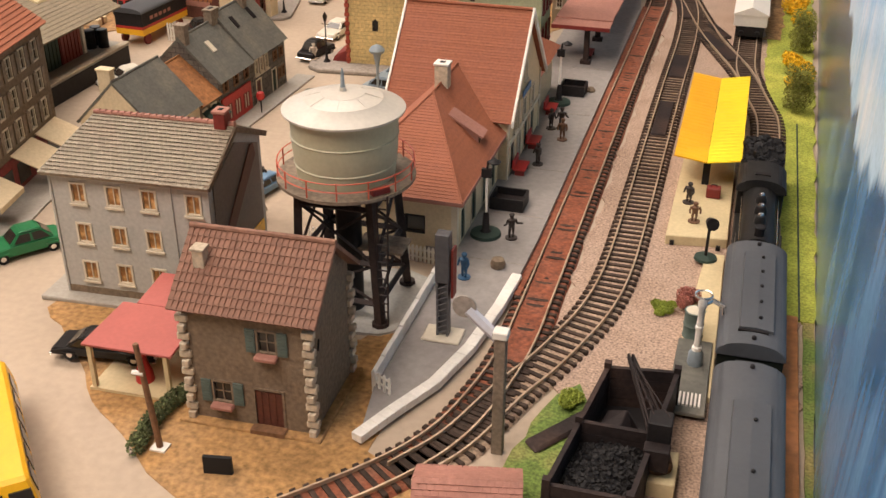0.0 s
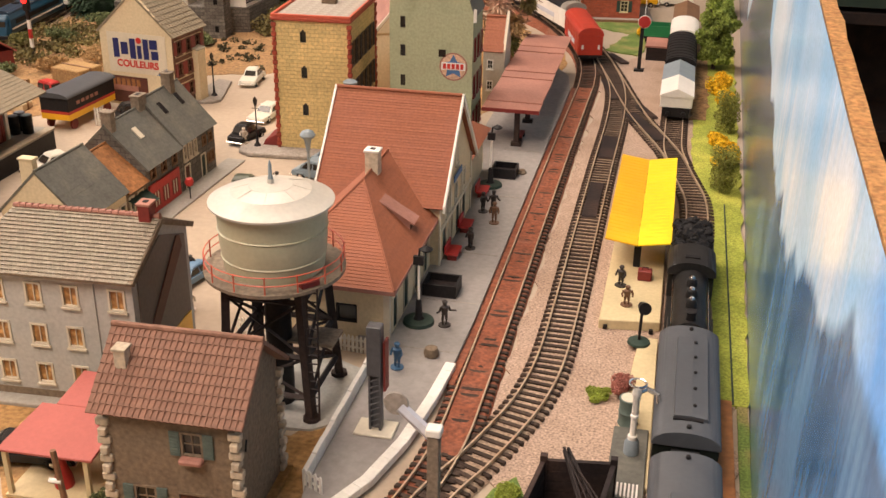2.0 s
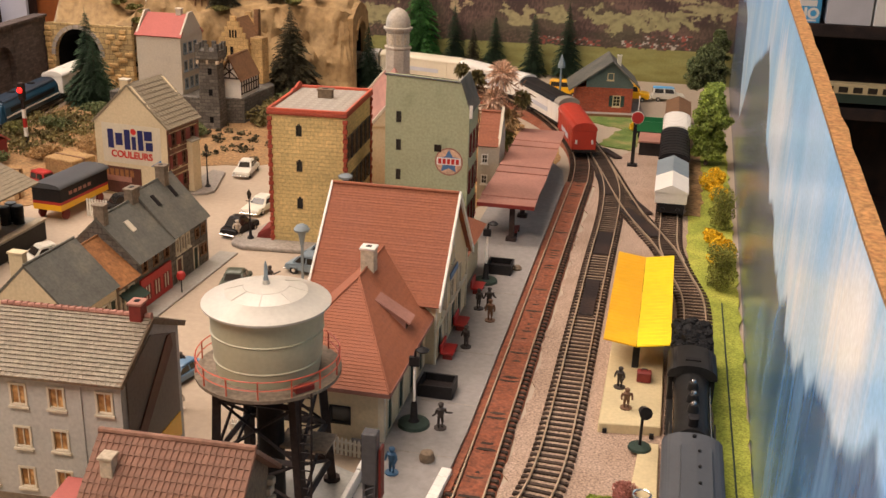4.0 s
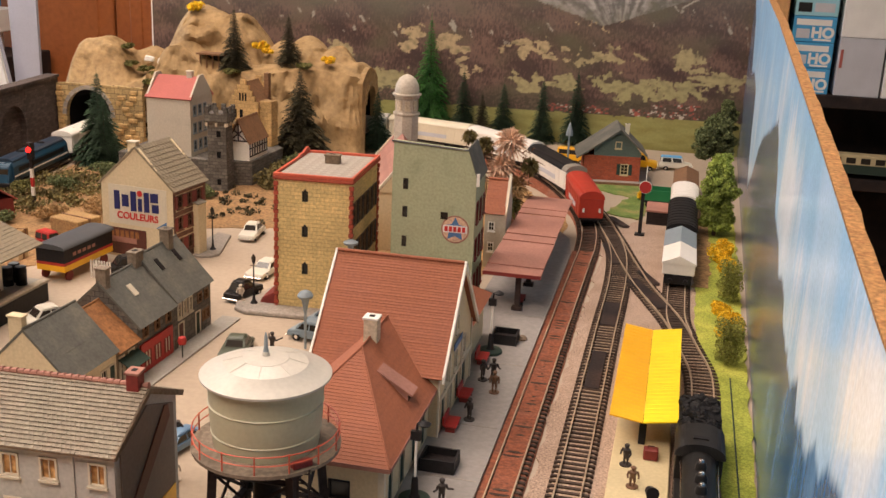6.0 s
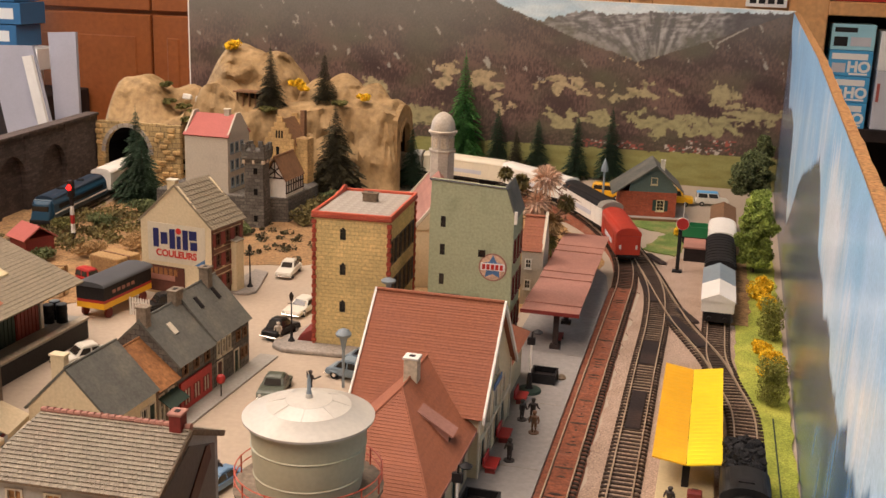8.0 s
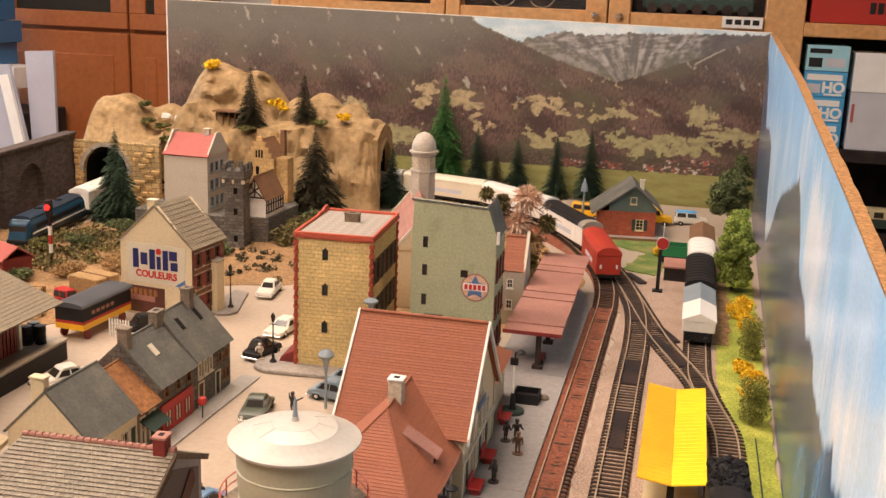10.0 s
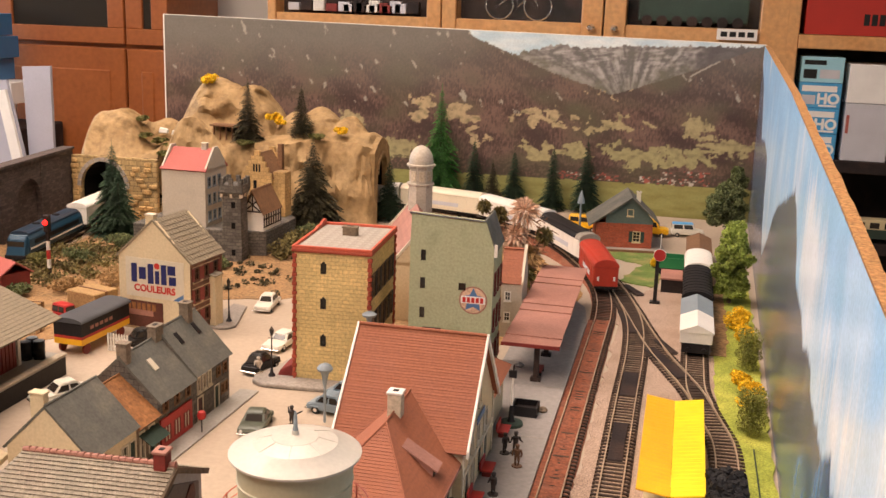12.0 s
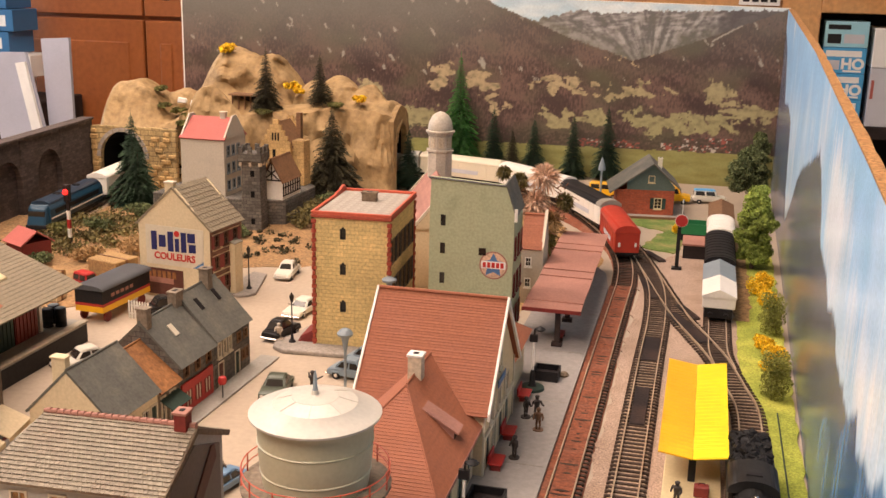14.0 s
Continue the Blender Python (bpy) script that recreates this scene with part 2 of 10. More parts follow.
M = {
    "street": mat("street_paint", (0.45, 0.355, 0.26), 0.75, second=(0.385, 0.305, 0.225), grain=0.06, size=0.5, stain=0.1, stain_size=14, bump=0.06),
    "earth": mat("ochre_earth", (0.42, 0.235, 0.085), 0.95, second=(0.30, 0.18, 0.08), grain=0.35, size=0.35, stain=0.2, stain_size=5, bump=0.5),
    "pavement": mat("pavement_paint", (0.36, 0.33, 0.28), 0.8, grain=0.1, stain=0.12, stain_size=6),
    "kerb": mat("kerb_stone", (0.3, 0.26, 0.22), 0.85, grain=0.2, stain=0.2),
    "gravel": mat("pink_ballast", (0.43, 0.305, 0.225), 0.95, second=(0.30, 0.205, 0.145), grain=0.5, size=0.14, stain=0.15, stain_size=5, bump=0.9),
    "rustbed": mat("rusty_ballast", (0.25, 0.075, 0.034), 0.9, second=(0.19, 0.085, 0.05), grain=0.35, size=0.2, stain=0.3, stain_size=3, bump=0.6),
    "rustplate": mat("rust_red_infill", (0.25, 0.072, 0.03), 0.8, second=(0.17, 0.058, 0.03), grain=0.45, size=0.25, stain=0.35, stain_size=2.2, bump=0.4),
    "darkbed": mat("brown_ballast", (0.40, 0.29, 0.20), 0.95, second=(0.26, 0.18, 0.125), grain=0.5, size=0.14, stain=0.25, stain_size=3, bump=0.8),
    "grass": mat("bright_grass", (0.30, 0.34, 0.045), 0.95, second=(0.38, 0.38, 0.06), grain=0.4, size=0.15, stain=0.25, stain_size=4, bump=0.9),
    "grassdark": mat("dark_grass", (0.15, 0.22, 0.045), 0.95, second=(0.24, 0.20, 0.07), grain=0.45, size=0.15, stain=0.3, stain_size=3, bump=0.9),
    "platform": mat("platform_grey", (0.30, 0.27, 0.245), 0.8, second=(0.26, 0.23, 0.21), grain=0.1, size=0.4, stain=0.14, stain_size=7, bump=0.08),
    "white": mat("white_paint", (0.78, 0.74, 0.66), 0.55, grain=0.06, stain=0.12, stain_size=2.5, bump=0.08),
    "cream": mat("cream_plastic", (0.60, 0.49, 0.28), 0.6, grain=0.06, stain=0.1, bump=0.05),
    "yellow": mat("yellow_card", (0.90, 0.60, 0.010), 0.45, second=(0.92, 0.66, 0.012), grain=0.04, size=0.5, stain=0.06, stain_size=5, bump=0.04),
    "rail": mat("rail_steel", (0.60, 0.46, 0.32), 0.32, 0.35, second=(0.44, 0.31, 0.20), grain=0.12, stain=0.12, stain_size=1.5),
    "sleeper": mat("sleeper_plastic", (0.062, 0.042, 0.031), 0.8, second=(0.055, 0.035, 0.025), grain=0.3, stain=0.3, stain_size=2, random_tint=0.3, spec=0.2),
    "roofred": mat("station_roof_red", (0.315, 0.102, 0.046), 0.75, second=(0.27, 0.09, 0.045), grain=0.12, size=0.2, stain=0.12, stain_size=2.5, island=0.05),
    "roofpink": mat("weathered_pink_roof", (0.36, 0.165, 0.12), 0.75, grain=0.1, stain=0.15, stain_size=4, island=0.06),
    "rooftile": mat("cottage_tiles", (0.215, 0.105, 0.066), 0.75, second=(0.255, 0.13, 0.085), grain=0.2, stain=0.15, random_tint=0.12),
    "rooftilegrey": mat("grey_tiles", (0.30, 0.258, 0.19), 0.7, second=(0.25, 0.205, 0.15), grain=0.2, stain=0.15, stain_size=3, island=0.10),
    "slate": mat("slate_roof", (0.12, 0.117, 0.098), 0.8, second=(0.14, 0.128, 0.10), grain=0.15, stain=0.18, stain_size=2.5, island=0.03),
    "orangeroof": mat("orange_tiles", (0.30, 0.125, 0.04), 0.8, grain=0.25, stain=0.2, island=0.15),
    "greywall": mat("grey_render", (0.45, 0.44, 0.40), 0.85, second=(0.40, 0.38, 0.34), grain=0.1, stain=0.12, stain_size=3),
    "brownwall": mat("brown_render", (0.215, 0.155, 0.10), 0.9, second=(0.155, 0.115, 0.075), grain=0.25, stain=0.22, stain_size=2.0, bump=0.4),
    "creamwall": mat("cream_render", (0.66, 0.545, 0.35), 0.85, second=(0.60, 0.48, 0.30), grain=0.08, stain=0.1, stain_size=5),
    "yellowwall": coursed("yellow_stone", (0.66, 0.49, 0.21), (0.50, 0.35, 0.14), 0.7, 0.36, vary=0.07, mortar=0.06),
    "greenwall": mat("pale_green_render", (0.43, 0.455, 0.285), 0.9, second=(0.33, 0.34, 0.215), grain=0.12, stain=0.22, stain_size=3, bump=0.2),
    "brickwall": coursed("red_brown_brick", (0.17, 0.075, 0.045), (0.2, 0.14, 0.1), 0.5, 0.2),
    "darkbrick": coursed("dark_brick", (0.085, 0.06, 0.05), (0.05, 0.04, 0.035), 0.9, 0.42, vary=0.35),
    "stonewall": coursed("grey_stone", (0.13, 0.115, 0.095), (0.06, 0.05, 0.045), 0.8, 0.45, vary=0.3),
    "portalstone": coursed("sandstone_blocks", (0.42, 0.29, 0.125), (0.22, 0.15, 0.07), 1.3, 0.8, vary=0.2, mortar=0.08),
    "rock": mat("plaster_rock", (0.42, 0.275, 0.125), 0.8, second=(0.205, 0.125, 0.05), grain=0.2, size=0.8, stain=0.35, stain_size=5.5, bump=0.4),
    "tankgrey": mat("tank_green_grey", (0.46, 0.435, 0.29), 0.5, second=(0.40, 0.37, 0.25), grain=0.05, stain=0.06, stain_size=3, bump=0.03),
    "tankroof": mat("tank_roof_grey", (0.60, 0.56, 0.48), 0.35, second=(0.52, 0.485, 0.42), grain=0.05, stain=0.1, stain_size=2.5, bump=0.03),
    "redrail": mat("red_rail_paint", (0.55, 0.10, 0.05), 0.5, grain=0.1, stain=0.1),
    "black": mat("black_plastic", (0.018, 0.016, 0.016), 0.5, grain=0.2, stain=0.2, bump=0.05, spec=0.2),
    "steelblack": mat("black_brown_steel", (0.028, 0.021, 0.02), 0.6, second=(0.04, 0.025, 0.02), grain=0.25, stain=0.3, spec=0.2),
    "lococoal": mat("engine_black", (0.02, 0.019, 0.018), 0.42, grain=0.2, stain=0.25, stain_size=1.5, bump=0.05, spec=0.2),
    "coachgrey": mat("coach_roof_grey", (0.07, 0.074, 0.08), 0.5, grain=0.06, stain=0.12, stain_size=3, bump=0.03),
    "coachgreen": mat("coach_side_green", (0.009, 0.012, 0.009), 0.5, grain=0.06, stain=0.1, spec=0.2),
    "blue": mat("engine_blue", (0.014, 0.052, 0.09), 0.32, grain=0.03, stain=0.06, bump=0.0),
    "darkblue": mat("engine_roof_blue", (0.022, 0.04, 0.065), 0.35, grain=0.05, stain=0.1, bump=0.02),
    "trainwhite": mat("wagon_white", (0.82, 0.77, 0.69), 0.4, grain=0.03, stain=0.05, stain_size=4, bump=0.02),
    "traincream": mat("wagon_cream", (0.74, 0.66, 0.50), 0.45, grain=0.03, stain=0.06, bump=0.02),
    "silver": mat("wagon_silver", (0.36, 0.32, 0.26), 0.4, 0.3, grain=0.05, stain=0.12, stain_size=2, bump=0.02),
    "trainred": mat("wagon_red", (0.42, 0.035, 0.015), 0.5, grain=0.06, stain=0.12, stain_size=2),
    "shedred": mat("red_roof_card", (0.40, 0.10, 0.08), 0.65, grain=0.05, stain=0.08),
    "red": mat("red_plastic", (0.42, 0.025, 0.02), 0.5, grain=0.08, stain=0.1),
    "darkred": mat("dark_red_paint", (0.19, 0.022, 0.016), 0.6, grain=0.1, stain=0.15),
    "green": mat("green_plastic", (0.02, 0.17, 0.06), 0.35, grain=0.05, stain=0.08),
    "darkgreen": mat("dark_green_paint", (0.035, 0.055, 0.042), 0.6, grain=0.1, stain=0.1, spec=0.2),
    "shutter": mat("shutter_green_grey", (0.10, 0.135, 0.115), 0.7, grain=0.12, stain=0.12),
    "quoin": mat("quoin_stone", (0.52, 0.43, 0.31), 0.85, grain=0.2, stain=0.2, random_tint=0.12),
    "quoinred": mat("quoin_brick_red", (0.33, 0.06, 0.03), 0.8, grain=0.15, stain=0.15, random_tint=0.12),
    "sandstone": coursed("yellow_sandstone", (0.52, 0.33, 0.13), (0.36, 0.22, 0.09), 1.0, 0.55, vary=0.12, mortar=0.05),
    "flatroof": mat("flat_roof_felt", (0.40, 0.35, 0.29), 0.85, second=(0.26, 0.22, 0.18), grain=0.2, stain=0.25, stain_size=2.5),
    # the canopy's yellow with its left slope's shade put into the colour
    "yellowshaded": mat("yellow_card_shaded", (0.80, 0.40, 0.008), 0.45, second=(0.84, 0.45, 0.01), grain=0.04, size=0.5, stain=0.06, stain_size=5, bump=0.04),
    "taupe": mat("taupe_render", (0.21, 0.175, 0.145), 0.8, second=(0.18, 0.145, 0.12), grain=0.08, stain=0.12, stain_size=3),
    "hillearth": mat("hillside_earth", (0.36, 0.205, 0.088), 0.95, second=(0.19, 0.115, 0.05), grain=0.4, size=0.4, stain=0.3, stain_size=3, bump=0.7),
    "redbrick": coursed("red_brick", (0.40, 0.085, 0.035), (0.25, 0.10, 0.06), 0.5, 0.2, vary=0.15),
    "foamlilac": mat("foam_lilac_grey", (0.46, 0.46, 0.53), 0.7, grain=0.04, stain=0.08, stain_size=10, bump=0.03),
    "cargreen": mat("dull_green_car_paint", (0.075, 0.085, 0.055), 0.35, grain=0.05, stain=0.1, stain_size=2),
    "steelgrey": mat("dark_steel_grey", (0.085, 0.082, 0.085), 0.5, grain=0.12, stain=0.15),
    "orangewood": mat("orange_wood", (0.46, 0.19, 0.06), 0.6, second=(0.36, 0.14, 0.045), grain=0.25, size=0.6, stain=0.2, stain_size=3),
    "leafred": mat("flock_dark_red", (0.22, 0.03, 0.03), 0.9, grain=0.25, stain=0.2, island=0.4),
    "leafdusty": mat("flock_dusty_red", (0.44, 0.17, 0.13), 0.95, grain=0.2, stain=0.2, island=0.2),
    "leaffresh": mat("flock_fresh_green", (0.30, 0.36, 0.05), 0.95, grain=0.2, stain=0.2, island=0.2),
    "scrub": mat("brown_green_scrub", (0.15, 0.12, 0.04), 0.95, grain=0.3, stain=0.35, stain_size=6, island=0.45),
    "shedroof": mat("shed_roof_tan", (0.235, 0.19, 0.125), 0.8, second=(0.19, 0.155, 0.10), grain=0.15, stain=0.15, stain_size=3),
    "churchgrey": mat("church_grey", (0.47, 0.405, 0.32), 0.6, grain=0.1, stain=0.15, stain_size=2),
    "palewall": mat("pale_cream_grey", (0.54, 0.48, 0.385), 0.85, second=(0.48, 0.42, 0.33), grain=0.08, stain=0.12, stain_size=3),
    # brighter copy of the room wall white; strong light put into its colour
    "wallwhite_lit": mat("room_wall_white_lit", (0.82, 0.78, 0.70), 0.9, grain=0.04, stain=0.05, stain_size=40, bump=0.03),
    "boxdeep": mat("box_deep_blue", (0.035, 0.15, 0.32), 0.4, grain=0.03, stain=0.05, bump=0),
    "wood": mat("brown_wood", (0.22, 0.11, 0.05), 0.7, second=(0.15, 0.075, 0.035), grain=0.25, stain=0.2, stain_size=2),
    "greywood": mat("grey_wood", (0.22, 0.17, 0.12), 0.8, grain=0.25, stain=0.2, stain_size=2),
    "door": mat("door_red_brown", (0.10, 0.03, 0.018), 0.6, grain=0.15, stain=0.1),
    "pane": mat("dark_pane", (0.03, 0.025, 0.02), 0.12, grain=0.0, stain=0.0, bump=0.0),
    "curtain": mat("amber_curtain", (0.36, 0.17, 0.05), 0.5, second=(0.5, 0.3, 0.12), grain=0.2, stain=0.3, stain_size=0.5),
    "frame": mat("window_frame_cream", (0.62, 0.55, 0.42), 0.6, grain=0.05, stain=0.08),
    "chrome": mat("chrome", (0.75, 0.74, 0.72), 0.2, 1.0, grain=0.03, stain=0.03, bump=0.0),
    "coal": mat("coal", (0.015, 0.014, 0.014), 0.6, grain=0.5, size=0.2, bump=1.0, island=0.4, spec=0.2),
    "lampblue": mat("grey_blue_metal", (0.22, 0.26, 0.28), 0.5, grain=0.08, stain=0.1),
    "carblue": mat("car_pale_blue", (0.14, 0.24, 0.36), 0.3, grain=0.03, stain=0.05, bump=0),
    "cargrey": mat("car_blue_grey", (0.20, 0.26, 0.30), 0.3, grain=0.03, stain=0.05, bump=0),
    "carwhite": mat("car_white", (0.66, 0.62, 0.52), 0.35, grain=0.03, stain=0.06, bump=0),
    "carblack": mat("car_black", (0.02, 0.018, 0.017), 0.3, grain=0.05, stain=0.08, bump=0, spec=0.2),
    "busyellow": mat("bus_yellow", (0.86, 0.46, 0.012), 0.35, grain=0.03, stain=0.06, bump=0),
    "rubber": mat("rubber", (0.02, 0.02, 0.02), 0.8, spec=0.2),
    "figdark": mat("figure_dark", (0.035, 0.025, 0.02), 0.6),
    "figblue": mat("figure_blue", (0.03, 0.09, 0.17), 0.6),
    "figbrown": mat("figure_brown", (0.16, 0.08, 0.04), 0.6),
    "figpale": mat("figure_pale", (0.5, 0.42, 0.33), 0.6),
    "conifer": mat("conifer_dark", (0.032, 0.06, 0.028), 0.9, grain=0.3, stain=0.3, island=0.5),
    "coniferbright": mat("conifer_green", (0.06, 0.19, 0.035), 0.9, grain=0.3, stain=0.2, island=0.45),
    "coniferbrown": mat("conifer_brown", (0.06, 0.05, 0.022), 0.9, grain=0.3, stain=0.3, island=0.5),
    "leafgreen": mat("leaf_green", (0.26, 0.265, 0.05), 0.9, grain=0.3, stain=0.3, island=0.4),
    "leaflight": mat("leaf_light_green", (0.27, 0.33, 0.06), 0.9, grain=0.3, stain=0.3, island=0.35),
    "leafmoss": mat("leaf_moss", (0.14, 0.13, 0.035), 0.9, grain=0.3, stain=0.3, island=0.4),
    "leafdark": mat("leaf_dark", (0.115, 0.135, 0.05), 0.9, grain=0.3, stain=0.3, island=0.45),
    "leafyellow": mat("flock_yellow", (0.82, 0.52, 0.015), 0.9, grain=0.25, stain=0.2, island=0.3),
    "leafpink": mat("flock_pink", (0.42, 0.20, 0.15), 0.9, grain=0.25, stain=0.2, island=0.35),
    "blossom": mat("blossom_pink_beige", (0.66, 0.44, 0.30), 0.9, grain=0.25, stain=0.2, island=0.3),
    "bark": mat("bark", (0.08, 0.05, 0.03), 0.9, grain=0.3),
    "straw": mat("straw_bale", (0.36, 0.22, 0.09), 0.95, grain=0.3, size=0.2),
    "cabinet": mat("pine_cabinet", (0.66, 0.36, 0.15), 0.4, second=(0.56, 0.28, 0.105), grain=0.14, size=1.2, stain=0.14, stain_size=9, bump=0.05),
    "cabinetred": mat("stained_cupboard", (0.36, 0.11, 0.03), 0.4, second=(0.29, 0.085, 0.024), grain=0.12, size=1.2, stain=0.12, stain_size=14, bump=0.05),
    "chipboard": mat("chipboard_edge", (0.50, 0.26, 0.095), 0.9, second=(0.32, 0.15, 0.055), grain=0.4, size=0.25, stain=0.25, stain_size=0.8, bump=0.5),
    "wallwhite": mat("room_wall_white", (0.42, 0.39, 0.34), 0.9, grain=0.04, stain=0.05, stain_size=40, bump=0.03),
    "ceiling": mat("ceiling_white", (0.45, 0.43, 0.40), 0.9, grain=0.03, stain=0.03, stain_size=40),
    "floor": mat("floor_boards", (0.20, 0.12, 0.06), 0.5, grain=0.15, size=2, stain=0.15, stain_size=20),
    "boxblue": mat("box_blue", (0.07, 0.36, 0.66), 0.4, grain=0.03, stain=0.05, bump=0),
    "boxcyan": mat("box_pale_blue", (0.34, 0.64, 0.74), 0.4, grain=0.03, stain=0.05, bump=0),
    "boxwhite": mat("box_white", (0.86, 0.84, 0.80), 0.5, grain=0.03, stain=0.05, bump=0),
    "boxgrey": mat("box_grey", (0.56, 0.56, 0.60), 0.5, grain=0.03, stain=0.05, bump=0),
    "boxred": mat("box_red", (0.45, 0.03, 0.02), 0.45, grain=0.03, stain=0.05, bump=0),
    "paper": mat("printed_white", (0.82, 0.8, 0.76), 0.6, grain=0.02, stain=0.03, bump=0),
    "navy": mat("printed_navy", (0.012, 0.015, 0.10), 0.6, grain=0.02, stain=0.03, bump=0),
    "printred": mat("printed_red", (0.55, 0.03, 0.02), 0.6, grain=0.02, stain=0.05, bump=0),
    "printblue": mat("printed_blue", (0.08, 0.18, 0.36), 0.6, grain=0.02, stain=0.05, bump=0),
    "ink": mat("printed_black", (0.02, 0.02, 0.02), 0.6, grain=0.02, stain=0.03, bump=0, spec=0.2),
    "poster": painted("poster_print", 0.5),
    "boardpaint": painted("painted_board", 0.2),
    "darkvoid": mat("tunnel_black", (0.006, 0.005, 0.005), 0.9, grain=0, stain=0, bump=0, spec=0.2),
    "signalred": glow("signal_red_glow", (1.0, 0.02, 0.015), 3.0),
    "pearl": mat("lamp_opal", (0.7, 0.68, 0.62), 0.4),
    "lampglow": glow("ceiling_lamp_glow", (1.0, 0.85, 0.65), 4.0),
}
# ---- the room ----
def room():
    bm = B(); box(bm, -330, 190, -170, 420, -86, -80)
    single("floor", bm, M["floor"], "brown wooden floor under the layout table", "floor", "structure")
    bm = B(); box(bm, -330, 190, -170, 420, 150, 156)
    single("ceiling", bm, M["ceiling"], "plain white ceiling of the room", "ceiling", "structure")
    # west wall with a window opening
    bm = B()
    for b in ((-338, -330, -170, 112, -80, 150), (-338, -330, 268, 300, -80, 150), (-338, -330, 112, 268, -80, -2), (-338, -330, 112, 268, 112, 150)):
        box(bm, *b)
    single("wall_west", bm, M["wallwhite"], "plain white painted room wall with a window", "wall", "structure")
    win = thing("window_1", -334, 190, 55, "white framed window that lets cool daylight in", "window", kind="structure")
    for b in ((-3, 3, -78, -74, -57, 57), (-3, 3, 74, 78, -57, 57), (-3, 3, -74, 74, 53, 57), (-3, 3, -74, 74, -57, -53), (-2, 2, -2, 2, -53, 53)):
        bm = B(); box(bm, *b); part("window_frame", bm, M["white"], win, bevel=0.3)
    bm = B(); box(bm, -6, 8, -80, 80, -60, -57); part("window_sill", bm, M["white"], win, bevel=0.3)
    for name, b in (("wall_north", (-330, 190, 300, 308)), ("wall_south", (-330, 190, -178, -170)), ("wall_east", (190, 198, -170, 300))):
        bm = B(); box(bm, *b, -80, 150)
        single(name, bm, M["wallwhite_lit" if name == "wall_north" else "wallwhite"], "plain white painted room wall", "wall", "structure")
    for lx_, ly_, _ in LAMPS:
        lamp = thing("ceiling_lamp", lx_ * 100, ly_ * 100, 143.5, "flat square ceiling lamp with a warm glowing shade", "lamp")
        bm = B(); box(bm, -48, 48, -38, 38, 3.5, 6.5); part("housing", bm, M["white"], lamp, bevel=0.4)
        bm = B(); box(bm, -46, 46, -36, 36, 1.2, 3.4); part("shade", bm, M["lampglow"], lamp, bevel=0.5)


room()

# ---- the layout board, its ground and its edges ----
bm = B(); box(bm, -95, 24, 15, 189, -6, -0.6)
single("layout_table", bm, M["chipboard"], "chipboard table that carries the model railway", "table", "structure")
for x, y in ((-90, 20), (20, 20), (-90, 180), (20, 180)):
    bm = B(); box(bm, x - 3, x + 3, y - 3, y + 3, -80, -6)
    single("table_leg", bm, M["wood"], "square wooden leg under the layout table", "table leg", "structure")
bm = B()
N = 60
grid = [[bm.verts.new((-94 + 117.0 * i / N, 16 + 171.0 * j / N, 0.0)) for i in range(N + 1)] for j in range(N + 1)]
for j in range(N):
    for i in range(N):
        bm.faces.new((grid[j][i], grid[j][i + 1], grid[j + 1][i + 1], grid[j + 1][i]))
single("ground", bm, M["street"], "pale grey painted street and town ground", "ground", "structure")


def patch(name, xy, z, material, label, kind="structure", category="ground", wob=0.35, thick=0.3):
    """A raised sheet of scenic material with an uneven outline."""
    rnd = random.Random(name + str(xy[0]))
    out = []
    for (x0, y0), (x1, y1) in zip(xy, xy[1:] + xy[:1]):
        n = max(1, int(math.hypot(x1 - x0, y1 - y0) / 1.2))
        for k in range(n):
            t = k / n
            out.append((x0 + (x1 - x0) * t + rnd.uniform(-wob, wob), y0 + (y1 - y0) * t + rnd.uniform(-wob, wob)))
    bm = B(); prism_z(bm, out, z - thick, z)
    return single(name, bm, material, label, category, kind)


patch("earth", [(-8.5, 30), (-10, 31.5), (-13.9, 33.5), (-15.6, 34.9), (-19.6, 37.8), (-23.4, 42.0), (-27.4, 45.1), (-27, 46.5), (-8, 47), (-6, 56.5), (-2, 55), (-4.4, 38), (2, 35), (4, 30)], 0.06, M["earth"], "ochre sandy earth around the cottage", wob=0.14)
patch("ballast", [(1.5, 47), (2.4, 54), (2.6, 128), (6, 137), (16, 137), (16, 45), (12, 30), (6.5, 30), (5.2, 44)], 0.12, M["gravel"], "pinkish gravel ballast beside the tracks")
patch("grass", [(14.9, 56), (14.9, 84), (13.2, 94), (13.0, 132), (13.5, 150), (18.2, 150), (17.0, 56)], 0.2, M["grass"], "bright yellow-green grass strip along the painted board", "structure", "grass", 0.15)
patch("grass", [(1.8, 33), (2.6, 41), (4.5, 46), (5.6, 44), (5.0, 33)], 0.2, M["grassdark"], "worn green grass beside the points", "structure", "grass")
patch("grass", [(1.5, 140), (4, 150), (-8, 157), (6, 158), (7.5, 146), (6, 138)], 0.16, M["grassdark"], "green grass in front of the small house", "structure", "grass")
patch("earth", [(-20, 100), (-10, 99), (-7, 120), (-2.5, 128), (-3, 136), (-12, 152), (-34, 160), (-36, 140), (-30, 122)], 0.05, M["earth"], "brown earth behind the tall houses")
patch("earth", [(-36, 118), (-33, 142), (-40, 165), (-88, 165), (-90, 100), (-62, 88), (-52, 97), (-49, 112)], 0.06, M["hillearth"], "sandy hillside earth below the castle houses")
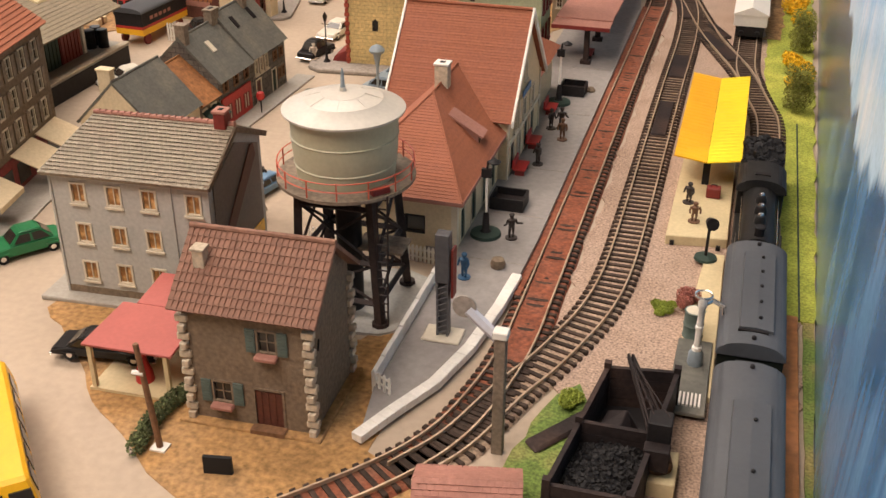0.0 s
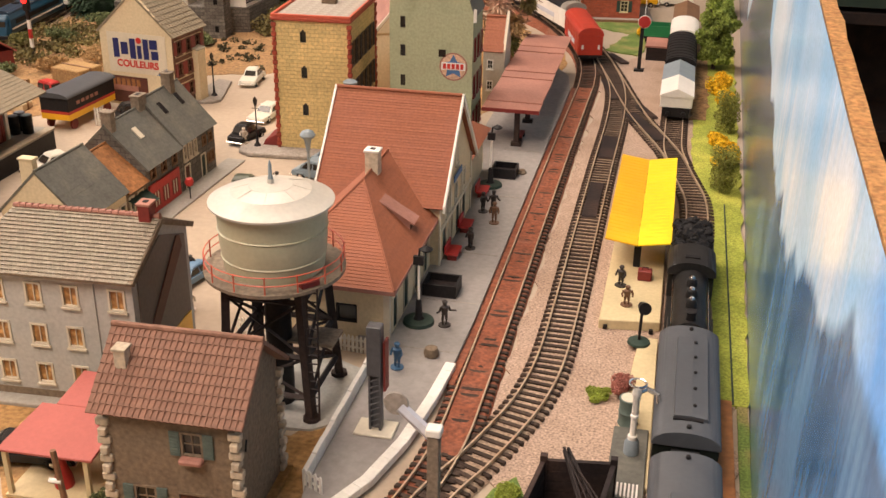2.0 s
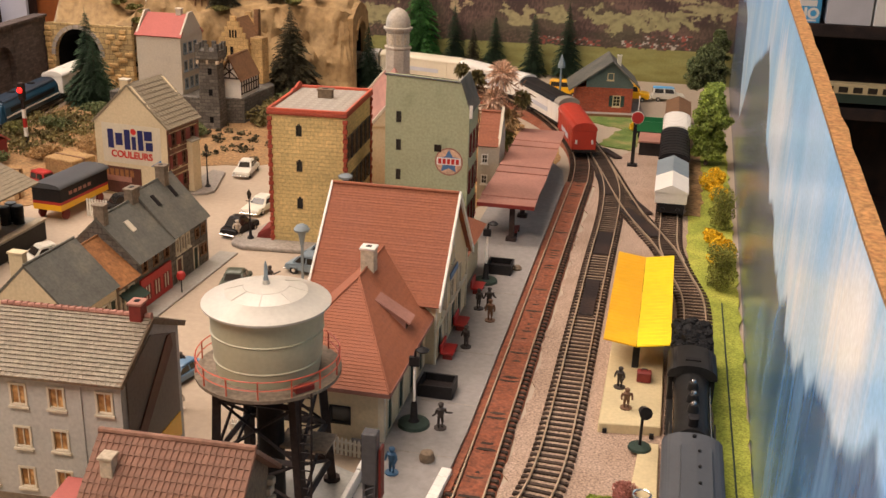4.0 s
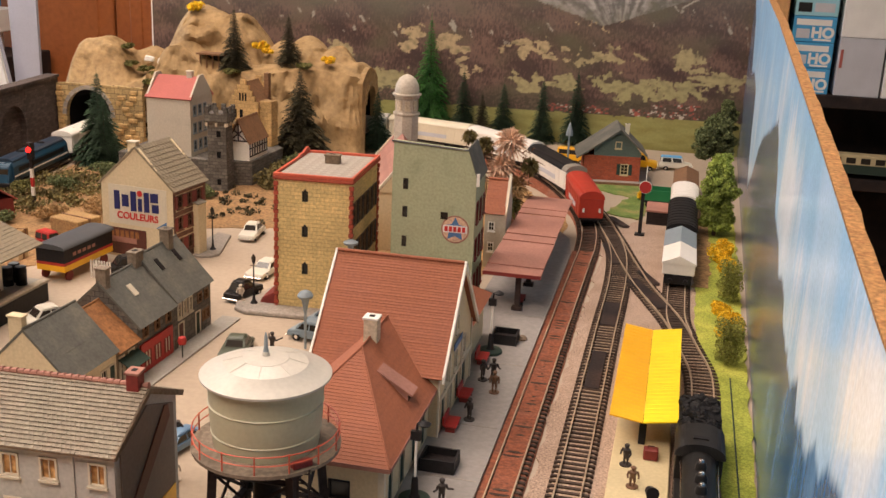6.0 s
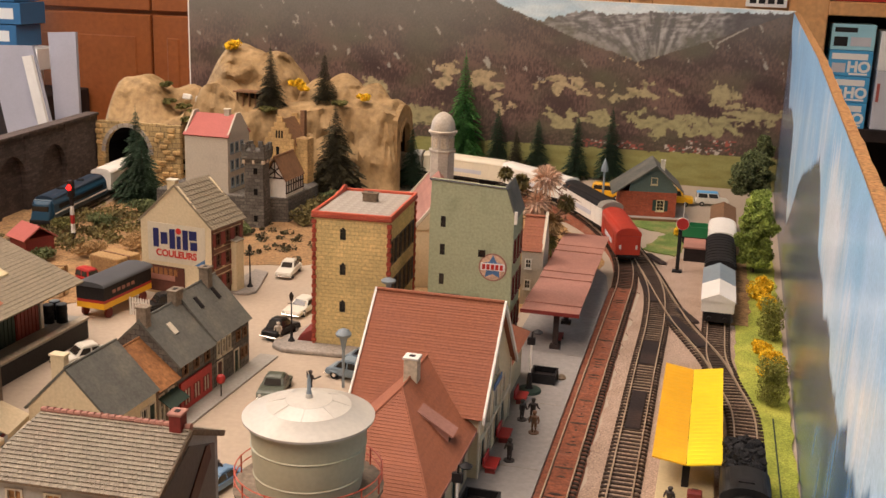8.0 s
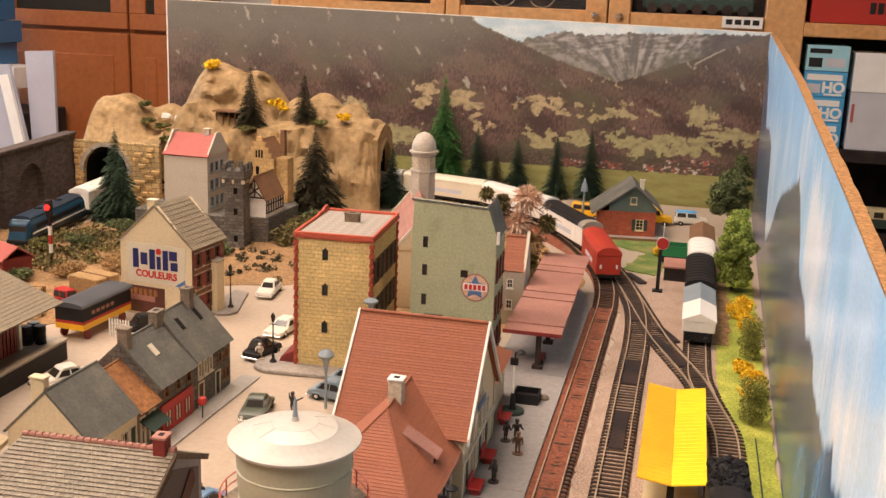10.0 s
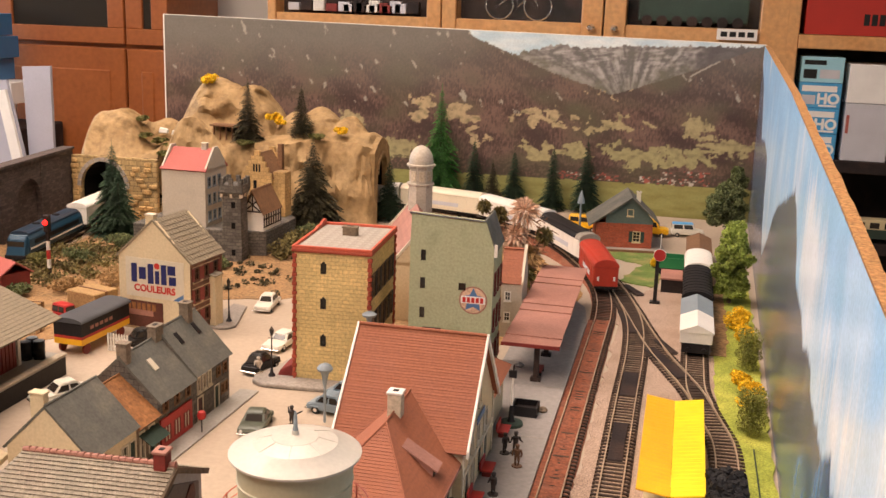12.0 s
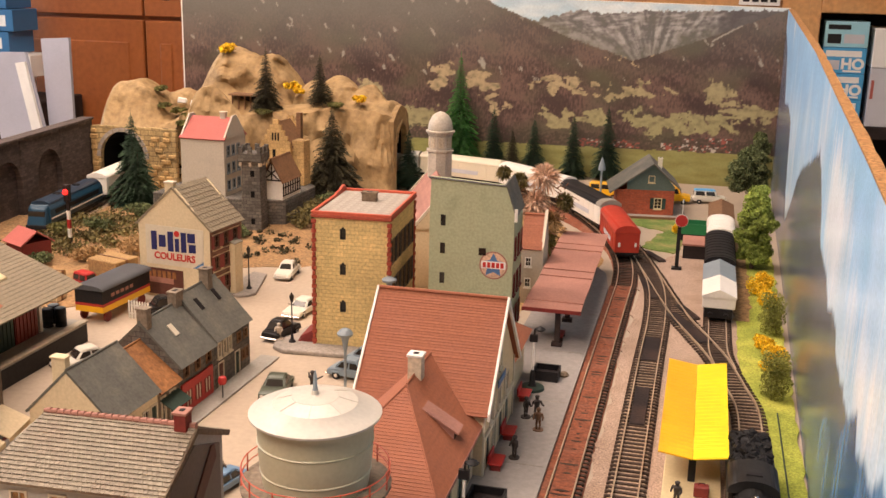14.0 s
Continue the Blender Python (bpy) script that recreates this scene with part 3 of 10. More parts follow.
patch("earth", [(12.9, 112), (14.6, 112), (14.9, 128), (14.5, 146), (13.4, 150), (12.9, 140)], 0.24, M["hillearth"], "brown earth beside the siding", "structure", "ground", 0.25)
patch("earth", [(16.2, 18), (16.2, 56), (16.9, 56), (16.1, 18)], 0.16, M["grassdark"], "olive brown strip at the foot of the board", "structure", "ground", 0.05)
bm = B(); box(bm, 14.9, 15.9, 20, 56, 0.02, 0.5)
single("wooden_edge", bm, M["orangewood"], "reddish brown wooden strip along the board", "strip", "structure", bevel=0.05)
bm = B(); box(bm, 15.95, 16.06, 56, 88, 0.1, 0.26)
single("seam_strip", bm, M["darkgreen"], "dark seam between grass mat and board", "strip", "structure")


# ---- painted boards ----
def picture(name, corners, nu, nv, colour, material, label, parent=None, place=None):
    """A flat printed or painted sheet; corners: low left, low right, top right, top left."""
    a, b, c, d = [Vector(p) * C for p in corners]
    verts, cols = [], []
    for j in range(nv + 1):
        for i in range(nu + 1):
            u, v = i / nu, j / nv
            verts.append(place(u, v) * C if place else (a * (1 - u) + b * u) * (1 - v) + (d * (1 - u) + c * u) * v)
            cols.append((*colour(u, v), 1.0))
    faces = [(j * (nu + 1) + i, j * (nu + 1) + i + 1, (j + 1) * (nu + 1) + i + 1, (j + 1) * (nu + 1) + i) for j in range(nv) for i in range(nu)]
    me = bpy.data.meshes.new(name)
    me.from_pydata([tuple(v) for v in verts], [], faces)
    layer = me.color_attributes.new("picture", "FLOAT_COLOR", "POINT")
    layer.data.foreach_set("color", np.array(cols, dtype=np.float32).ravel())
    me.materials.append(material)
    ob = new(name, me)
    ob.parent = parent
    return ob


def fbm(x, y, octaves=4, z=0.0):
    return noise.fractal(Vector((x, y, z)), 1.0, 2.0, octaves, noise_basis="PERLIN_ORIGINAL")


def mix(a, b, t):
    t = min(1.0, max(0.0, t))
    return tuple(p + (q - p) * t for p, q in zip(a, b))


def line(x, pts):
    return float(np.interp(x, [p[0] for p in pts], [p[1] for p in pts]))


# meadows of the panorama: middle across, middle up, half width, half height, greenness
MEADOWS = ((49.8, 15.7, 1.6, 2.6, 0), (56.5, 15.2, 2.4, 1.8, 0), (44.0, 8.4, 6.5, 1.9, 0.6), (60.0, 11.3, 1.6, 1.7, 0), (70.5, 15.7, 5.6, 1.1, 0.1), (76.3, 14.6, 1.8, 0.8, 0.2), (84.0, 14.8, 4.6, 1.6, 0.4),
           (98.0, 15.8, 3.4, 2.2, 0.5), (70.5, 9.4, 4.0, 1.7, 0.6), (77.4, 9.9, 1.9, 1.7, 0.7), (87.5, 9.7, 5.6, 2.0, 0.8), (97.5, 9.6, 6.2, 1.5, 0.8), (103.0, 12.2, 4.0, 1.6, 0.6), (36.5, 12.5, 2.6, 1.6, 0.3), (83.5, 20.2, 2.6, 0.5, 0))


def alpine(u, v):
    x, z = u * 108.0, v * 31.5 - 1.5
    left_hill = line(x, [(0, 40), (54, 36), (58.5, 29), (65, 26.5), (72.5, 23.5), (82, 20.6), (88, 18.5), (108, 10)]) + 0.45 * abs(fbm(x * 2.4, 3.0))
    right_hill = line(x, [(70, 10), (80, 19.0), (86, 21), (96, 24.8), (104, 28.2), (108, 30)]) + 0.3 * abs(fbm(x * 2.7, 9.0))
    crest = line(x, [(60, 24.5), (70, 27.4), (74, 28.4), (78, 27.9), (86, 28.8), (92, 28.9), (100, 29.4), (108, 29.6)]) + 0.5 * fbm(x * 1.1, 5.0, 5)
    field = 4.6 + 0.012 * (x - 60) + 0.25 * fbm(x * 0.4, 1.0)
    if z < field:
        return mix((0.23, 0.21, 0.06), (0.30, 0.29, 0.10), 0.5 + fbm(x * 0.2, z * 0.8, 4) + z * 0.05)
    if z < left_hill or z < right_hill:
        trees = fbm(x * 3.4, z * 1.3, 4, 2.0)
        forest = mix((0.165, 0.098, 0.074), (0.062, 0.035, 0.03), 0.5 + 1.2 * trees + 1.3 * fbm(x * 0.16 + z * 0.1, z * 0.22, 3, 41.0))
        forest = mix(forest, (0.10, 0.085, 0.05), 0.6 * max(0.0, fbm(x * 0.12, z * 0.2, 2, 31.0) + 0.1) * 2)
        if z > 17:
            forest = mix(forest, (0.165, 0.15, 0.125), (z - 17) / 10 * line(x, [(0, 1), (50, 0.95), (66, 0.4), (108, 0.45)]))
        warp_x, warp_z = 4.2 * fbm(x * 0.26, z * 0.5, 4, 13.0), 2.2 * fbm(x * 0.36, z * 0.4, 4, 17.0)
        best, tone = 0.0, 0.0
        for cx, cz, rx, rz_, green in MEADOWS:
            q = 1.0 - math.hypot((x + warp_x - cx) / rx, (z + warp_z - cz) / rz_)
            if q > best:
                best, tone = q, green
        tuft = fbm(x * 2.9, z * 0.55, 3, 61.0)
        if best > 0 and 0.35 * trees + 1.0 * tuft < 0.04 + 2.0 * best:
            meadow = mix((0.47, 0.35, 0.20), (0.33, 0.31, 0.14), tone)
            forest = mix(forest, mix(meadow, (0.20, 0.17, 0.09), fbm(x * 0.9, z * 1.2, 3, 3.0) + 0.15), best * 12)
        scar = fbm(x * 0.75 + z * 0.3, z * 0.4, 5, 23.0)
        if z > 16 and scar > 0.58:
            forest = mix(forest, (0.36, 0.33, 0.27), (scar - 0.58) * 8)
        if x > 96 and abs(z - (24.0 + (x - 96) * 0.62)) < 0.16:
            forest = (0.36, 0.33, 0.27)
        if z < field + 2.6:
            hedge = fbm(x * 1.3, z * 2.2, 3, 21.0)
            if hedge < 0.06:
                forest = mix(forest, (0.06, 0.048, 0.032), 0.75)
            for x0, x1, z0, z1 in ((74.5, 85.5, 0.2, 1.5), (89, 101, 0.1, 1.3), (92.5, 101, 1.7, 2.6)):
                if x0 < x < x1 and z0 < z - field < z1 and fbm(x * 1.0, z * 1.6, 2, 27.0) > -0.1:
                    cell = fbm(math.floor(x * 2.4) * 1.7, math.floor(z * 3.4) * 2.3, 1, 5.0)
                    return (0.34, 0.09, 0.065) if cell > (0.05 if x < 86 else 0.2) else ((0.50, 0.44, 0.38) if cell > 0.0 else (0.12, 0.075, 0.055))
        return forest
    if z < crest and x > 55:
        turn, reach = math.atan2(z - 17.0, x - 86.5), math.hypot(x - 86.5, z - 17.0)
        gully = 0.8 * fbm(turn * 9.0, reach * 0.16, 5, 3.0) + 0.45 * fbm(x * 0.9, z * 0.9, 4, 53.0)
        strata = fbm(x * 0.35 + z * 0.5, z * 2.2 - x * 0.35, 4, 71.0)
        grey = mix((0.145, 0.135, 0.125), (0.43, 0.40, 0.37), 0.36 + 1.5 * gully + 0.9 * strata * line(z, [(22, 0), (27, 1)]))
        grey = mix(grey, (0.15, 0.14, 0.10), line(z - max(left_hill, right_hill), [(0, 0.55), (3.0, 0.0)]) + 0.6 * max(0, fbm(x * 0.4, z * 0.5, 3, 8.0)))
        return mix(grey, (0.10, 0.085, 0.085), line(x + 2 * fbm(x, z, 3), [(95, 0), (98, 0.8)]))
    return mix((0.45, 0.58, 0.64), (0.68, 0.74, 0.74), 0.5 + 1.5 * fbm(x * 0.12, z * 0.4, 3))


backdrop = thing("backdrop", 0, 0, 0, "printed alpine valley panorama on an upright board", "backdrop", kind="structure")
bm = B(); hull8(bm, [(-88, 188.1, -1), (20.4, 188.1, -1), (20.4, 189.2, -1), (-88, 189.2, -1)], [(-88, 188.1, 31.0), (20.4, 188.1, 29.8), (20.4, 189.2, 29.8), (-88, 189.2, 31.0)])
part("board", bm, M["white"], backdrop)
picture("panorama_print", [(-87.7, 188.0, -1), (20.3, 188.0, -1), (20.3, 188.0, 29.7), (-87.7, 188.0, 30.9)], 540, 160, alpine, M["poster"], "", backdrop)


def board_x(y):
    return 16.55 + (y - 40) * 0.0235


def board_top(y):
    return line(y, [(0, 20.6), (40, 22.6), (66, 24.6), (114, 27.6), (188, 29.7)])


def board_lean(y):
    """How far the top stands out over the foot."""
    return line(y, [(10, 0.55), (30, 0.45), (60, 0.25), (110, 0.0)])


def on_board(u, v):
    y = 10 + 177.5 * u
    return Vector((board_x(y) + board_lean(y) * v, y, -1 + v * (board_top(y) + 0.95)))


RIDGE_NEAR = ((10, 20), (24.6, 18.9), (30.3, 18.7), (31.8, 19.3), (32.8, 18.4), (34.5, 17.2), (37.6, 15.9), (41.6, 15.8), (44.2, 15.0), (46.5, 13.6), (48.3, 14.2), (50.9, 12.4), (53.7, 12.6), (56.2, 11.6), (57.5, 13.4), (60.2, 12.0), (62.7, 10.3), (67.5, 9.1), (74.2, 6.3), (82, 4), (90, 1))
RIDGE_FAR = ((56, 8), (60, 11.6), (64, 12.0), (69.6, 12.3), (71, 13.6), (73, 13.8), (77, 13.1), (80, 14.4), (82.5, 14.7), (87, 14.9), (90, 17.5), (93.5, 19.6), (97, 20.7), (105, 18.6), (116, 16.0), (122, 13.6), (128, 10), (136, 6), (141, 9), (146, 17.0), (156, 18), (166, 17), (176, 24), (188, 27))


def seascape(u, v):
    y = 10 + 177.5 * u
    z = -1 + v * (board_top(y) + 1)
    # upright streaks: lamp reflections in the brush grooves, painted into the colour
    gloss_streak = fbm(y * 1.6, z * 0.05, 3, 5.0)
    sky = mix((0.74, 0.90, 1.0), (0.38, 0.69, 1.0), (z - 6) / 18 + 0.5 * fbm(y * 0.1, z * 0.05, 3, 1.0))
    sky = mix(sky, (0.13, 0.44, 0.96), (31.5 - y) / 4 + 0.4 * fbm(y * 0.3, z * 0.3, 2, 2.0))
    cloud = fbm(y * 0.055, z * 0.06, 4, 3.0) + 0.25 * fbm(y * 0.3, z * 0.08, 3, 9.0) + 0.4 * gloss_streak
    bank = 1.1 * math.exp(-(((y - 38.5) / 6.5) ** 2 + ((z - 20.0) / 3.4) ** 2)) + 0.9 * math.exp(-(((y - 62) / 9) ** 2 + ((z - 15) / 4) ** 2)) + 0.5 * math.exp(-(((y - 80) / 10) ** 2 + ((z - 18) / 4) ** 2))
    if y > 31:
        sky = mix(sky, (0.84, 0.93, 1.0), (0.85 * cloud + 0.95 * bank - 0.2) * 1.7 * min(1.0, (y - 31) / 2.5))
    notch = 0.45 * fbm(y * 0.8, 4.0, 3) + 0.3 * abs(fbm(y * 2.6, 7.0, 2))
    near, far = line(y, RIDGE_NEAR) + notch, line(y, RIDGE_FAR) + notch
    if z < far:
        stone = mix((0.10, 0.12, 0.155), (0.20, 0.215, 0.245), 0.5 + 0.9 * fbm(y * 0.6, z * 0.12, 3, 6.0) + 0.8 * gloss_streak - 0.02 * (far - z))
        if y > 138:
            stone = mix(stone, (0.11, 0.16, 0.25), 0.6)
        sky = mix(sky, stone, (far - z) * 1.8)
    if z < near:
        blue = mix((0.03, 0.11, 0.24), (0.14, 0.30, 0.50), 0.45 + 0.9 * fbm(y * 0.22, z * 0.10, 3, 16.0) + 0.5 * gloss_streak + 0.04 * (near - z) - 0.012 * (y - 40))
        sky = mix(sky, blue, (near - z) * 1.3)
    if z < 4.0:
        sky = mix(sky, (0.07, 0.11, 0.11), 0.55 * (0.6 + fbm(y * 0.3, z * 0.3, 3, 14.0)) * (4.0 - z) / 4.0)
    return sky


side = thing("side_board", 0, 0, 0, "chipboard side wall painted with blue sky, clouds and mountains", "backdrop", kind="structure")
bm = B()
ys = [10 + 2.5 * i for i in range(72)]
low, top = [], []
for yy in ys:
    wob = 0.10 * fbm(yy * 0.35, 1.0, 3)
    ring = [(board_x(yy) + 0.06, yy, -1), (board_x(yy) + 0.82, yy, -1), (board_x(yy) + board_lean(yy) + 0.82 + wob, yy, board_top(yy) + wob), (board_x(yy) + board_lean(yy) + 0.06, yy, board_top(yy) + 0.4 * wob)]
    low.append([bm.verts.new(p) for p in ring])
for a, b in zip(low, low[1:]):
    for k in range(4):
        bm.faces.new((a[k], a[(k + 1) % 4], b[(k + 1) % 4], b[k]))
bm.faces.new(low[0]), bm.faces.new(low[-1][::-1])
part("board", bm, M["chipboard"], side)
picture("sky_painting", [(board_x(10), 10, -1), (board_x(187.5), 187.5, -1), (board_x(187.5), 187.5, board_top(187.5) - 0.1), (board_x(10), 10, board_top(10) - 0.1)], 640, 110, seascape, M["boardpaint"], "", side, on_board)


# ---- tracks ----
sleeper_mesh = {}


def sleeper(kind):
    if kind not in sleeper_mesh:
        bm = B()
        prism_y(bm, [(-1.42, 0), (1.42, 0), (1.42, 0.14), (1.36, 0.2), (-1.36, 0.2), (-1.42, 0.14)], -0.13, 0.13)
        ob = part("sleeper", bm, M[kind])
        sleeper_mesh[kind] = ob.data
        bpy.data.objects.remove(ob)
    return sleeper_mesh[kind]


def track(pts, kind, label, bed=None, bedw=1.6, skip=None, step=0.68, z0=0.14):
    th = thing("railway_track", 0, 0, 0, label, "track", kind="structure", group="tracks")
    pts = [(*q, 0) if len(q) == 2 else q for q in pts]
    line_pts = along(pts, 0.5)
    for off in (-0.86, 0.86):
        bm = B()
        rings = []
        for p, d in line_pts:
            s = Vector((d.y, -d.x, 0))
            q = p + s * off
            rings.append([bm.verts.new(q + s * a + Vector((0, 0, z))) for a, z in ((-0.05, z0 + 0.2), (0.05, z0 + 0.2), (0.05, z0 + 0.42), (-0.05, z0 + 0.42))])
        for a, b in zip(rings, rings[1:]):
            for k in range(4):
                bm.faces.new((a[k], a[(k + 1) % 4], b[(k + 1) % 4], b[k]))
        bm.faces.new(rings[0][::-1]), bm.faces.new(rings[-1])
        part("rail", bm, M["rail"], th)
    if bed:
        bm = B()
        rings = []
        rnd = random.Random(len(pts))
        for p, d in line_pts[::2]:
            s = Vector((d.y, -d.x, 0))
            w0, w1 = bedw + rnd.uniform(-0.03, 0.03), bedw + rnd.uniform(-0.03, 0.03)
            rings.append([bm.verts.new(p + s * a + Vector((0, 0, z))) for a, z in ((-w0 - 0.3 - 0.7 * p.z, 0.02 - p.z), (-w0, z0 + 0.09), (w1, z0 + 0.09), (w1 + 0.3 + 0.7 * p.z, 0.02 - p.z))])
        for a, b in zip(rings, rings[1:]):
            for k in range(3):
                bm.faces.new((a[k], a[k + 1], b[k + 1], b[k]))
        part("trackbed", bm, M[bed], th)
    mesh = sleeper(kind)
    rnd = random.Random(7)
    for n, (p, d) in enumerate(along(pts, step)):
        if skip and skip(p):
            continue
        same_part("sleeper", mesh, th, (p.x, p.y, p.z + z0 + rnd.uniform(-0.02, 0.01)), math.degrees(math.atan2(-d.x, d.y)) + rnd.uniform(-1.2, 1.2))
    return th


MAIN = [(-12, 27), (-7.6, 31.2), (-3.3, 35.9), (-1.0, 39.6), (0.2, 44), (0.75, 48.5), (0.83, 54), (0.83, 70), (0.83, 95), (0.9, 115), (0.9, 122), (0.3, 130, 0.0), (-1.3, 137.5, 0.25), (-4.2, 145.2, 0.6), (-8.2, 152.5, 0.95), (-13.5, 159, 1.15), (-20, 164, 1.2), (-28, 167.5, 1.2), (-36, 169, 1.2), (-44, 169, 1.2)]
TUNNEL = [(-52, 168.5, 1.1), (-62, 165.5, 0.8), (-71, 160.5, 0.4)]
HILL = [(-77.4, 156, 0.1), (-79.2, 151, 0.0), (-78.4, 145), (-76.7, 136), (-75.4, 127), (-74.3, 118), (-73.6, 108), (-73.5, 97)]
SECOND = [(-2.2, 36.4), (-0.3, 39.6), (1.26, 44.2), (2.4, 46.9), (3.5, 50.2), (4.4, 53.6), (4.95, 58), (5.1, 65), (5.1, 80), (5.1, 95), (5.15, 110), (4.5, 121), (2.6, 131), (-0.1, 139.5, 0.3), (-3.4, 147, 0.65), (-8.4, 155.5, 1.0), (-16, 163.5, 1.2)]
main_track = track(MAIN, "sleeper", "straight platform track in a rusty red bed", "rustbed", 1.2)
bm = B()
rings = []
for p, d in along([(*q, 0) if len(q) == 2 else q for q in MAIN], 0.5):
    if 47 < p.y < 121:
        sag = 0.10 * fbm(p.y * 0.7, 2.0, 3)
        s = Vector((d.y, -d.x, 0))
        rings.append([bm.verts.new(p + s * a + Vector((0, 0, z + sag * k))) for a, z, k in ((-0.77, 0.2, 0), (-0.76, 0.37, 0.6), (-0.4, 0.355, 1), (0.0, 0.34, 1.4), (0.4, 0.355, 1), (0.76, 0.37, 0.6), (0.77, 0.2, 0))])
for a, b in zip(rings, rings[1:]):
    for k in range(6):
        bm.faces.new((a[k], a[k + 1], b[k + 1], b[k]))
part("infill_plate", bm, M["rustplate"], main_track, "rust red plate between the rails", smooth=True)
bm = B(); prism_z(bm, [(-0.6, 61), (-0.6, 120), (-0.1, 120), (-0.1, 61), (-0.3, 54), (-0.85, 54)], 0.05, 0.365)
part("rusty_edge", bm, M["rustplate"], main_track, "rust red strip along the platform edge", smooth=True)
track(SECOND, "sleeper", "curving second track with dark sleepers", "darkbed", 1.15)
track([(2.6, 131), (4.3, 124), (5.7, 118), (7.6, 110.6), (9.6, 104.6), (11.2, 99.6), (12.6, 93), (13.6, 87.5), (13.7, 80), (13.2, 72), (13.1, 60), (13.1, 40), (13.1, 22)], "sleeper", "siding track below the steam train", "darkbed", 1.15)
track([(12.0, 96.5), (11.35, 101), (11.25, 108), (11.3, 125), (11.6, 150), (11.8, 168)], "sleeper", "siding track below the goods wagons", "darkbed", 1.15)
track(HILL, "sleeper", "track leading into the stone tunnel", "darkbed", 1.6)
for x, y, a, w, l in ((5.15, 100, 0, 0.75, 3.2), (8.4, 107.5, 24, 0.7, 4.5), (3.8, 120.5, 12, 0.6, 4), (5.05, 86, 0, 0.62, 4)):
    bm = B(); prism_z(bm, [(-w, -l), (w, -l), (w, l), (-w, l)], 0.3, 0.46)
    single("point_plate", bm, M["steelblack"], "dark metal plate between the rails", "plate", "structure", at=(x, y, 0), rz=a, bevel=0.06)
for x, y, a in ((8.2, 113.0, 25), (4.6, 42.0, -35), (3.6, 135, 30)):
    bm = B(); prism_z(bm, [(-0.6, -2.2), (0.5, -2.4), (0.6, 2.0), (0.2, 2.6), (-0.5, 2.2)], 0.12, 0.45)
    single("point_motor", bm, M["steelblack"], "dark point machine beside the track", "point motor", at=(x, y, 0), rz=a, bevel=0.2, smooth=True)

# ---- platforms ----
EDGE = [(-4.9, 38.2), (-3.9, 40.6), (-2.5, 43.6), (-1.55, 47.4), (-1.0, 52), (-0.75, 56), (-0.6, 61)]
plat = thing("station_platform", 0, 0, 0, "grey station platform with a white painted kerb at its ramp end", "platform", kind="structure")
bm = B(); prism_z(bm, EDGE + [(-0.6, 118), (-1.4, 124), (-3.4, 128), (-7.5, 128), (-7.5, 92), (-7.5, 58), (-5.6, 56.6), (-5.6, 42.6)], 0.02, 0.62)
part("deck", bm, M["platform"], plat, bevel=0.04)
bm = B()
for (x0, y0), (x1, y1) in zip(EDGE[:6], EDGE[1:6]):
    d = Vector((x1 - x0, y1 - y0, 0)); s = Vector((-d.y, d.x, 0)).normalized()
    n = 4
    for k in range(n):
        a, b = Vector((x0, y0, 0)) + d * (k / n + 0.002), Vector((x0, y0, 0)) + d * ((k + 1) / n - 0.002)
        hull8(bm, [(a - s * 0.16) + Vector((0, 0, 0.2)), (b - s * 0.16) + Vector((0, 0, 0.2)), b + s * 0.5 + Vector((0, 0, 0.2)), a + s * 0.5 + Vector((0, 0, 0.2))],
              [(a - s * 0.16) + Vector((0, 0, 0.67)), (b - s * 0.16) + Vector((0, 0, 0.67)), b + s * 0.5 + Vector((0, 0, 0.67)), a + s * 0.5 + Vector((0, 0, 0.67))])
part("kerb", bm, M["white"], plat, "white painted kerb stones", bevel=0.03)
for y0, y1 in ((57.2, 57.3), (64.0, 64.1), (72, 72.1), (84, 84.1), (96, 96.1), (108, 108.1)):
    bm = B(); box(bm, -4.4, -0.8, y0, y1, 0.6, 0.632)
    part("joint", bm, M["kerb"], plat)
isl = thing("island_platform", 0, 0, 0, "cream island platform beside the siding", "platform", kind="structure")
bm = B(); prism_z(bm, [(7.45, 63.6), (11.45, 64.1), (11.35, 92), (7.6, 92)], 0.02, 0.8)
part("deck", bm, M["cream"], isl, bevel=0.06)
for x in (7.9, 10.9):
    bm = B(); box(bm, x - 0.14, x + 0.14, 63.5, 63.72, 0.15, 0.45); part("drain_hole", bm, M["black"], isl)
bm = B(); prism_z(bm, [(9.3, 46.5), (11.5, 46.5), (11.4, 62.5), (10.2, 62.5), (9.6, 52)], 0.02, 0.45)
single("service_platform", bm, M["cream"], "narrow cream service platform beside the siding", "platform", "structure", bevel=0.05)
bm = B(); prism_z(bm, [(9.3, 44.6), (11.3, 44.6), (11.3, 51.6), (9.4, 51.6)], 0.4, 0.62)
g1 = single("ash_pit_plate", bm, M["slate"], "dark grey plate with a barred grille below the water crane", "plate", bevel=0.04)
for k in range(8):
    bm = B(); box(bm, 9.5 + k * 0.2, 9.6 + k * 0.2, 45.2, 46.3, 0.62, 0.72); part("bar", bm, M["white"], g1)
